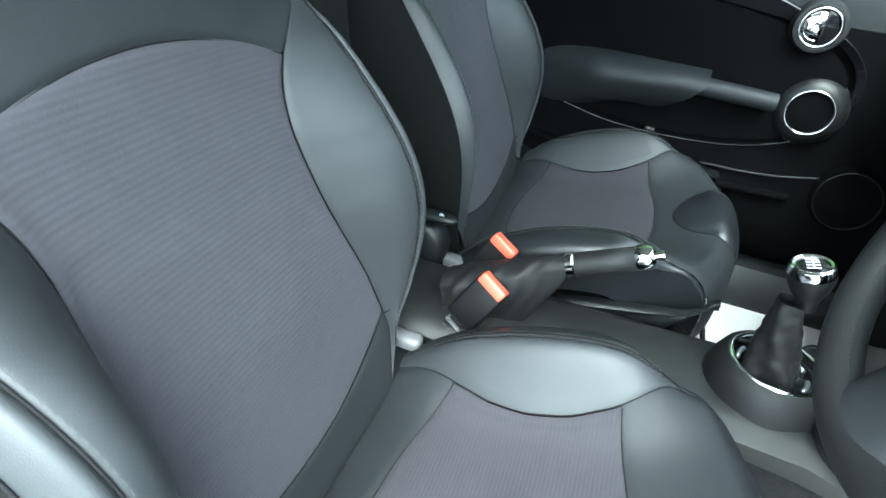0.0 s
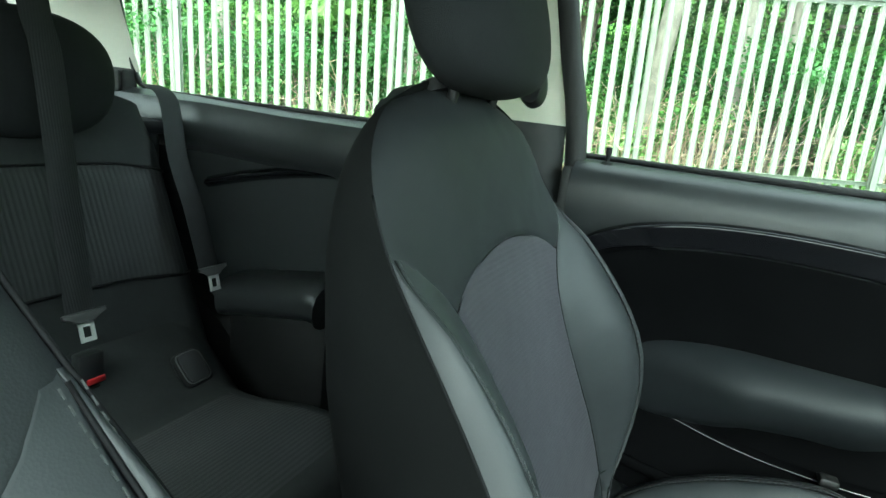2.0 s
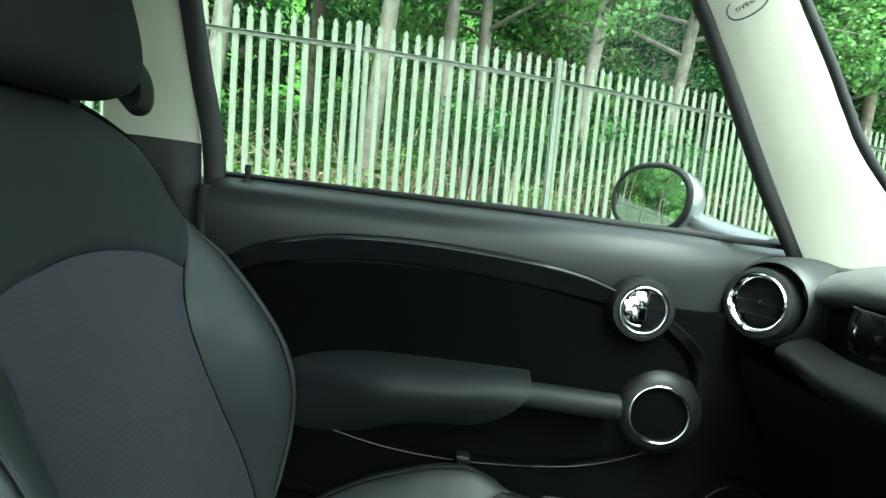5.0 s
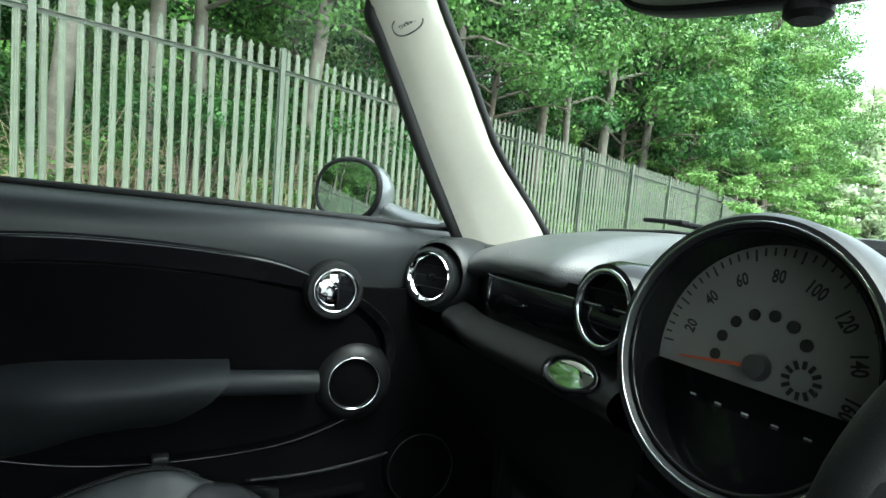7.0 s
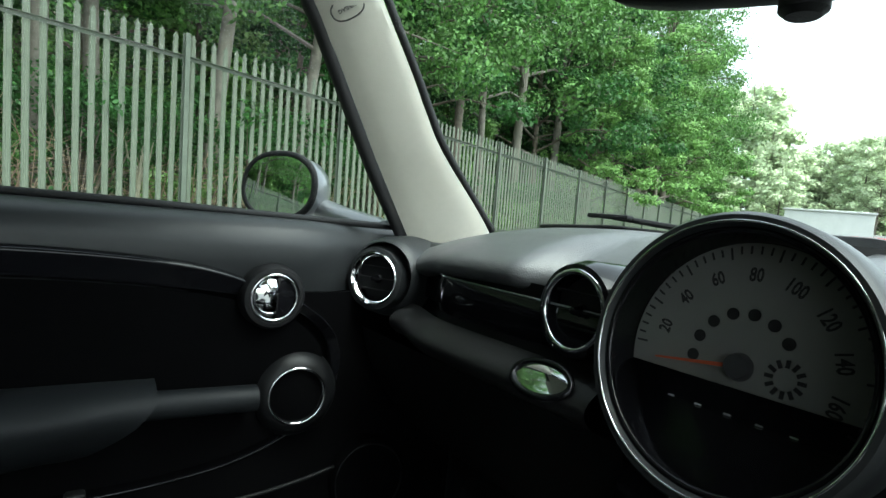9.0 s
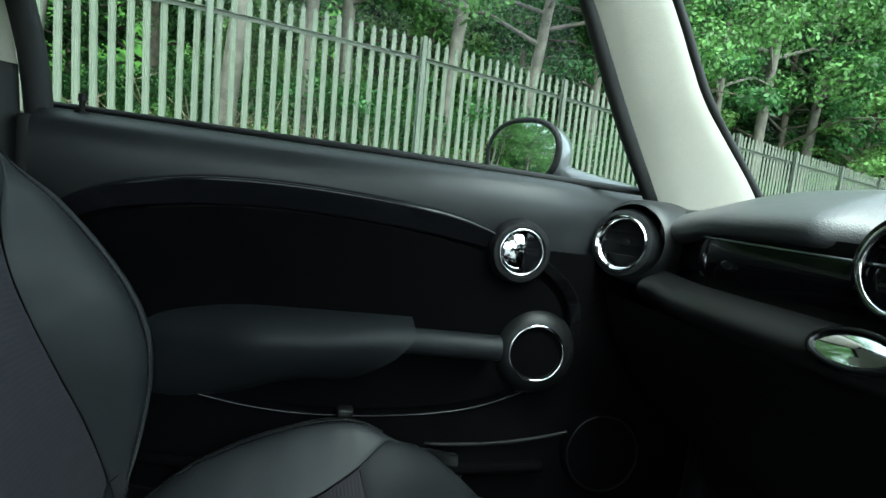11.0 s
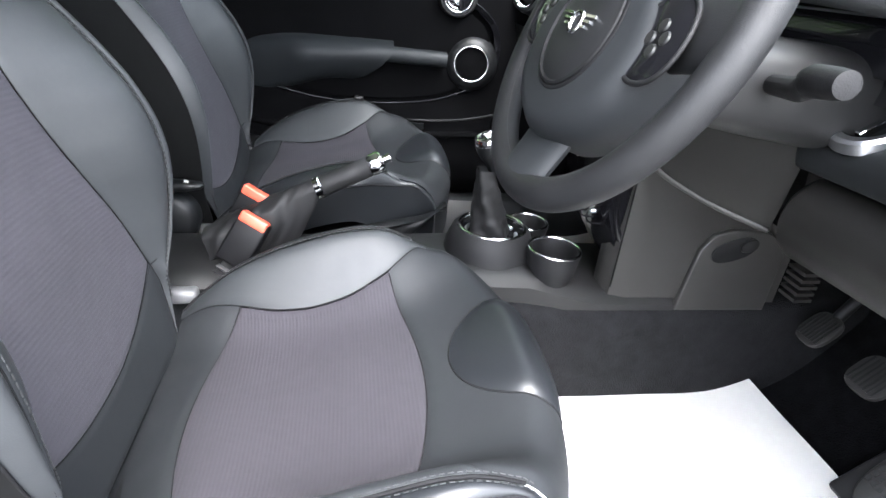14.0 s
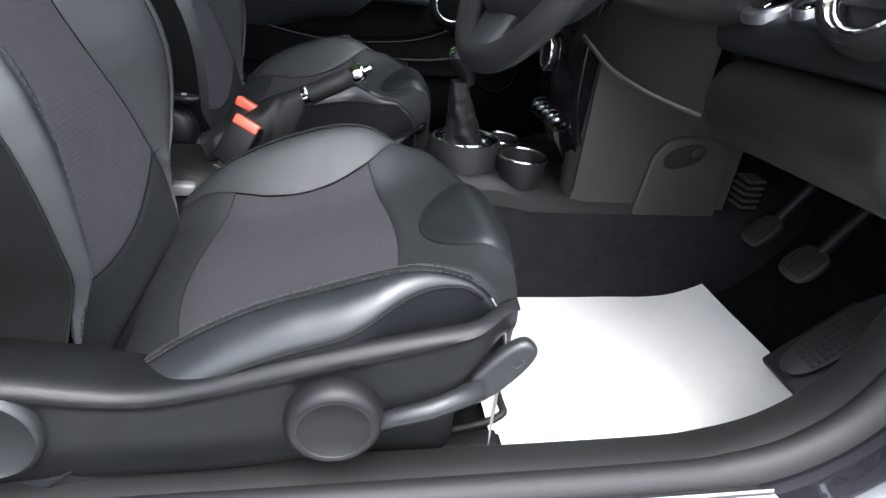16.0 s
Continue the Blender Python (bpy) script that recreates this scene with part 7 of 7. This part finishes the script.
def boot(u, v):
    th = 2 * math.pi * u
    p = low.lerp(top, v)
    r = 0.020 * (1 - v) ** 1.1 + 0.0145
    r *= 1 + 0.13 * math.sin(4 * th + 5 * v) * (1 - v * 0.4) + 0.03 * math.sin(22 * v + 2 * th) + 0.02 * math.sin(37 * v - 3 * th)
    q = 0.85
    return p + Vector((r * math.copysign(abs(math.cos(th)) ** q, math.cos(th)), r * math.copysign(abs(math.sin(th)) ** q, math.sin(th)), 0))


under("boot", grid(boot, 40, 40, True), BOOT_LEATHER, gear, "creased black leather boot")
tm = axis(K, (-0.30, -0.03, 0.95))
under("knob", lathe([(0.011, -0.064), (0.0125, -0.052), (0.0145, -0.045), (0.021, -0.034), (0.0255, -0.020), (0.0262, -0.012), (0.0240, -0.004), (0.0180, 0.0)], tm, 48), KNOB_PLASTIC, gear, "rounded black knob")
under("knob_band", lathe([(0.0258, -0.010), (0.0256, -0.006), (0.0238, 0.0005), (0.0210, 0.0022), (0.0180, 0.0012), (0.0172, -0.001)], tm, 48), CHROME, gear, "bright chrome knob cap ring")
cap = under("shift_cap", lathe([(0, 0.0022), (0.010, 0.0016), (0.0178, -0.0004)], tm, 36), PIANO, gear)
under("shift_pattern", join(*[box(-0.0006, 0.0006, -0.009, 0.009, 0.0016, 0.0026, m=tm @ Matrix.Translation((0, 0, 0)) @ Matrix.Translation((0.0, 0, 0)) @ pose(0, 0, 0, 0, 0, 0))] + [box(-0.007, 0.007, y - 0.0006, y + 0.0006, 0.0014, 0.0024, m=tm) for y in (-0.009, -0.003, 0.003, 0.009)]), WHITE_INK, cap)
# cup holders ahead of the lever
for at, r, dp in (((0.386, -0.060, 0.521), 0.044, 0.088), ((0.372, 0.056, 0.516), 0.038, 0.07)):
    c = Vector(at)
    ch = under("cup_holder", lathe([(0, -dp - 0.004), (r - 0.022, -dp - 0.003), (r - 0.011, -dp + 0.006), (r - 0.004, -dp * 0.5), (r + 0.002, -0.004), (r + 0.001, 0.0), (r - 0.004, -0.002), (r - 0.010, -dp * 0.9), (0, -dp * 0.9)], Matrix.Translation(c), 40), PLASTIC_DARK, con, "round black cup holder")
    under("chrome_ring", ring(r - 0.001, 0.0024, Matrix.Translation(c), 48, 8), CHROME, ch)

# ---- hand brake ----
hb = thing("parking_brake", (-0.06, 0, 0.48), "parking brake lever with leather gaiter and chrome tip", "parking brake")
A, B, T = Vector((-0.09, 0.0, 0.545)), Vector((0.0, 0.0, 0.592)), Vector((0.078, 0.0, 0.631))
d = (T - B).normalized()
under("grip", tube([B - d * 0.004, B + d * 0.01, B + d * 0.045, T], [0.0165, 0.0172, 0.0168, 0.0165], 24), BOOT_LEATHER, hb, "black leather grip")
under("collar", lathe([(0.0165, -0.006), (0.0185, -0.005), (0.0188, 0.004), (0.0168, 0.006)], axis(B, d), 32), CHROME, hb, "chrome collar")
tip = under("tip", lathe([(0.0166, 0), (0.0178, 0.004), (0.0178, 0.016), (0.014, 0.022), (0.009, 0.023)], axis(T, d), 32), CHROME, hb, "chrome tip")
under("release_button", lathe([(0.0065, 0.0), (0.0065, 0.010), (0.0085, 0.0105), (0.0085, 0.0135), (0, 0.0145)], axis(T + d * 0.022, d), 24), CHROME, tip)


def gaiter(u, v):
    """A creased sleeve running back from the collar and falling to the console."""
    p = (B - d * 0.006).lerp(Vector((-0.175, 0.0, 0.500)), u)
    w = 0.0175 + 0.016 * sstep(0.0, 0.75, u)
    th = math.pi * (1.25 - 1.5 * v)
    fold = 1 + (0.075 * math.sin(15 * u + 2.6 * th) + 0.05 * math.sin(27 * u - 3.4 * th + 1.0)) * sstep(0.03, 0.3, u) + 0.02 * math.sin(47 * u - 5 * th)
    y, z = w * math.cos(th) * fold, 0.0175 * math.sin(th) * fold
    if v < 0.2 or v > 0.8:
        k = (0.2 - v) / 0.2 if v < 0.2 else (v - 0.8) / 0.2
        drop = max(0.0, p.z + z - 0.474) * sstep(0.0, 0.16, u)
        z -= drop * k
        y *= 1 + 0.35 * k * sstep(0.1, 0.5, u)
    return Vector((p.x - 0.3 * max(z, -0.02) + 0.30 * min(0.0, z + 0.02), y, p.z + z))


under("gaiter", grid(gaiter, 60, 40), BOOT_LEATHER, hb, "creased black leather gaiter")


# ---- belt buckles ----
def buckle(at, direction, across, label):
    base = thing("belt_buckle", at, label, "belt buckle", "front belt buckles")
    m = axis(at, direction, across)
    # local x across, y thickness, z along the buckle
    under("body", box(-0.0245, 0.0245, -0.0135, 0.0125, -0.080, 0.001, 0.004, 3, m), BUCKLE_BLACK, base)
    b = under("release_button", box(-0.0225, 0.0225, -0.0150, 0.0050, -0.013, 0.0040, 0.0035, 3, m), ORANGE, base, "bright orange press button")
    under("slot", box(-0.018, 0.018, 0.0062, 0.0105, -0.002, 0.0018, 0.0006, 1, m), SEAM, base)
    for k in (-0.007, 0.006):
        under("slot_pin", box(k - 0.003, k + 0.003, 0.001, 0.006, 0.002, 0.0046, 0.001, 1, m), PLASTIC_DARK, base)
    for k in range(6):
        under("bellow", box(-0.017, 0.017, -0.010, 0.010, -0.096 - 0.009 * k, -0.090 - 0.009 * k, 0.003, 1, m), PLASTIC if k else SATIN_DARK, base)
    # faint moulded emblem on the broad face, drawn as plain strokes
    for sy in (-1, 1):
        fm = m @ Matrix.Translation((0.002, sy * 0.0126, -0.046))
        under("moulded_mark", join(ring(0.006, 0.0006, fm @ pose(0, 0, 0, 90, 0, 0), 20, 5), box(-0.010, 0.010, -0.0004, 0.0004, -0.0125, -0.0105, m=fm), box(-0.010, 0.006, -0.0004, 0.0004, -0.017, -0.0155, m=fm)), PLASTIC_DARK, base)
    under("stem", box(-0.014, 0.014, -0.004, 0.004, -0.18, -0.08, 0.002, 1, m), PLASTIC_DARK, base)
    return base


buckle((-0.105, 0.063, 0.556), (0.46, 0.12, 0.87), (0.92, -0.22, -0.24), "orange-topped passenger belt buckle beside the console")
buckle((-0.092, -0.040, 0.5525), (0.49, 0.24, 0.84), (0.90, -0.27, -0.36), "orange-topped driver belt buckle beside the console")

# ---- paper mats ----
def paper_mat(x0, x1, y0, y1, skew, label):
    def fn(u, v):
        x, y = x0 + (x1 - x0) * u + skew * v, y0 + (y1 - y0) * v + skew * 0.15 * u
        z = 0.243 + 0.004 * noise.noise((x * 6, y * 6, skew)) + 0.035 * max(0, (u - 0.72) / 0.28) ** 2 + 0.02 * max(0, (0.12 - v) / 0.12) ** 2 * u
        return x, y, z
    bm = grid(fn, 40, 30)
    bmesh.ops.solidify(bm, geom=bm.faces[:], thickness=0.0006)
    tagged(link("paper_mat", bm, PAPER), label, "floor mat", "paper floor mats")


paper_mat(0.272, 0.796, -0.500, -0.078, 0.008, "white paper mat lying on the driver floor")
paper_mat(0.27, 0.78, 0.20, 0.655, 0.04, "white paper mat lying on the passenger floor")

# ---- pedals ----
def pedal(name, at, w, h, top, label):
    base = thing(name, at, label, "pedal", "foot pedals")
    m = axis(at, (-0.72, 0, 0.69), (0.69, 0, 0.72))
    p = under("pad", plate(sellipse(h, w, 3, 36), 0.010, m, 0.003), PLASTIC_WARM_LIT, base)
    for k in range(-3, 4):
        under("rib", box(-h * 0.75, h * 0.75, k * w * 0.23 - 0.0015, k * w * 0.23 + 0.0015, 0.0100, 0.0115, m=m), PLASTIC_GREY, p)
    under("arm", tube(spline([Vector(at) + Vector((0.01, 0, 0.0)), Vector(at) + Vector((0.04, 0, 0.06)), Vector(top)], 6), 0.010, 8), PLASTIC_DARK, base)


pedal("clutch_pedal", (0.84, -0.175, 0.43), 0.028, 0.034, (0.97, -0.19, 0.66), "black rubber clutch pedal")
pedal("brake_pedal", (0.828, -0.300, 0.432), 0.033, 0.034, (0.97, -0.31, 0.66), "black rubber brake pedal")
acc = thing("accelerator_pedal", (0.84, -0.41, 0.25), "long black dimpled accelerator pedal on a grey plinth", "pedal", "foot pedals")
am = axis((0.845, -0.405, 0.365), (-0.66, -0.22, 0.72), (0.66, -0.02, 0.75))
ap = under("pad", plate(sellipse(0.105, 0.030, 2.6, 48), 0.012, am, 0.004), PLASTIC_WARM_LIT, acc)
for i in range(-6, 4):
    for j in range(-2, 3):
        under("dimple", box(i * 0.0115 - 0.0035, i * 0.0115 + 0.0035, j * 0.0098 - 0.003, j * 0.0098 + 0.003, 0.012, 0.0134, m=am), PLASTIC_GREY, ap)
under("plinth", box(-0.115, 0.06, -0.052, 0.045, -0.030, -0.010, 0.006, 2, am), PLASTIC_GREY, acc)

# ---- rear seat ----
rear = thing("rear_seat", (-1.0, 0.3, 0.25), "black cloth rear bench with ribbed centre panels", "rear seat")
def rback(u, v):
    y = -0.566 + 1.132 * u
    yy = abs(abs(y) - 0.31)
    x = -0.985 - 0.21 * v + 0.03 * (1 - math.exp(-(yy / 0.16) ** 4)) - 0.02 * sstep(0.85, 1, v) - 0.07 * max(0, (abs(y) - 0.50) / 0.066) ** 2
    return x, y, 0.44 + 0.54 * v - 0.06 * max(0, (abs(y) - 0.42) / 0.18) ** 2 * v
bk = under("backrest", grid(rback, 60, 24), REAR_CLOTH_LIT, rear, "charcoal cloth backrest")
under("back_core", box(-1.35, -1.20, -0.60, 0.60, 0.30, 0.93, 0.04, 3), CARCASS, rear)
for sy in (1, -1):
    bm = grid(lambda u, v: Vector(rback(0.5 + sy * (0.11 + 0.345 * u), 0.40 + 0.37 * v)) + Vector((0.008 * (1 - (2 * u - 1) ** 8) * (1 - (2 * v - 1) ** 8), 0, 0)), 20, 20)
    under("ribbed_panel", bm, CLOTH_REAR, bk, "ribbed cloth back panel")
    for v0 in (0.40, 0.77):
        under("seam", tube([Vector(rback(0.5 + sy * (0.03 + 0.45 * k / 20), v0)) + Vector((0.004, 0, 0)) for k in range(21)], 0.0025, 6), SEAM, bk)
    hc2 = Vector((-1.16, 0.305 * sy, 0.998))
    def rhead(u, v):
        th, ph = 2 * math.pi * u, math.pi * (v - 0.5)
        f = lambda w, e: math.copysign(abs(w) ** e, w)
        return hc2 + Vector((0.05 * f(math.cos(ph), 0.7) * f(math.cos(th), 0.9), 0.148 * f(math.cos(ph), 0.8) * f(math.sin(th), 0.9), 0.100 * f(math.sin(ph), 0.85)))
    under("head_restraint", weld(grid(rhead, 36, 20, True), 1e-4), CARCASS, rear, "rounded rear head restraint")
def rcush(u, v):
    y = -0.56 + 1.12 * u
    x = -1.02 + 0.50 * v
    up = max(0.0, -0.895 - x)
    z = 0.468 + 0.95 * up * up / (up + 0.02) + 0.030 * sstep(-0.86, -0.68, x) - 0.10 * sstep(0.88, 1.0, v) ** 2 - 0.09 * max(0, (abs(y) - 0.47) / 0.09) ** 2 - 0.02 * math.exp(-(y / 0.07) ** 2)
    return x, y, z
cu = under("cushion", grid(rcush, 60, 30), REAR_CLOTH_LIT, rear, "charcoal cloth bench cushion")
under("cushion_front", box(-0.60, -0.53, -0.55, 0.55, 0.25, 0.44, 0.03, 3), CARCASS, rear)
for sy in (1, -1):
    bm = grid(lambda u, v: Vector(rcush(0.5 + sy * (0.09 + 0.33 * u), 0.29 + 0.56 * v)) + Vector((0, 0, 0.006 * (1 - (2 * u - 1) ** 8) * (1 - (2 * v - 1) ** 8))), 20, 20)
    under("ribbed_panel", bm, CLOTH_BENCH, cu)
    im = axis((-0.946, 0.446 * sy, 0.503), (0.70, 0, 0.72), (0, 1, 0))
    iso = under("anchor_cover", plate(sellipse(0.033, 0.034, 5, 36), 0.008, im, 0.003), PLASTIC_DARK, rear, "square anchor cover in the cushion")
    under("rim", tube([im @ Vector((x, y, 0.008)) for x, y in sellipse(0.026, 0.030, 5, 36)], 0.0014, 6, True), SATIN_DARK, iso)
    under("flap", plate(sellipse(0.022, 0.029, 5, 36), 0.004, im @ Matrix.Translation((0, 0, 0.008)), 0.002), PLASTIC, iso)


def rear_belt(path, tongue, label):
    base = thing("seat_belt", path[-1], label, "seat belt", "rear seat belts")
    pts = spline(path, 8)
    n = len(pts)
    bm = grid(lambda u, v: pts[round(u * (n - 1))] + Vector((0, 0.046 * (v - 0.5), 0)) + Vector((0.004 * math.sin(math.pi * v), 0, 0)), n - 1, 4)
    bmesh.ops.solidify(bm, geom=bm.faces[:], thickness=0.0014)
    under("webbing", bm, WEBBING, base)
    t = Vector(tongue)
    tm_ = axis(t, (0.9, 0, 0.25), (0, 1, 0))
    tg = under("tongue", plate([(-0.034, 0.008), (-0.033, 0.002), (-0.020, -0.004), (-0.013, -0.010), (0.013, -0.010), (0.020, -0.004), (0.033, 0.002), (0.034, 0.008)], 0.007, tm_, 0.002), SATIN_DARK, base, "belt tongue with bright metal blade")
    under("blade", join(box(-0.012, -0.006, -0.040, -0.006, 0, 0.0025, m=tm_), box(0.006, 0.012, -0.040, -0.006, 0, 0.0025, m=tm_), box(-0.012, 0.012, -0.040, -0.033, 0, 0.0025, m=tm_), box(-0.012, 0.012, -0.016, -0.006, 0, 0.0025, m=tm_)), ALU, tg)
    return base


rear_belt([(-1.20, 0.56, 1.00), (-1.155, 0.565, 0.975), (-1.09, 0.535, 0.87), (-1.035, 0.525, 0.78), (-0.995, 0.526, 0.672)], (-0.985, 0.525, 0.668), "charcoal rear seat belt with hanging metal tongue")
rear_belt([(-1.12, 0.285, 1.30), (-1.085, 0.285, 1.10), (-1.075, 0.295, 1.025), (-1.04, 0.290, 0.835), (-0.985, 0.272, 0.652)], (-0.975, 0.271, 0.650), "charcoal middle seat belt hanging from the roof")
rb = thing("belt_buckle", (-0.98, 0.27, 0.55), "black rear belt buckle with red button", "belt buckle")
under("body", box(-0.99, -0.966, 0.256, 0.297, 0.535, 0.588, 0.006), PLASTIC, rb)
under("sleeve", box(-0.988, -0.970, 0.260, 0.293, 0.44, 0.531, 0.005), PLASTIC_DARK, rb)
under("red_button", box(-0.968, -0.9625, 0.266, 0.296, 0.536, 0.546, 0.002), mat("red_plastic", (0.20, 0.008, 0.012), 0.4), rb)
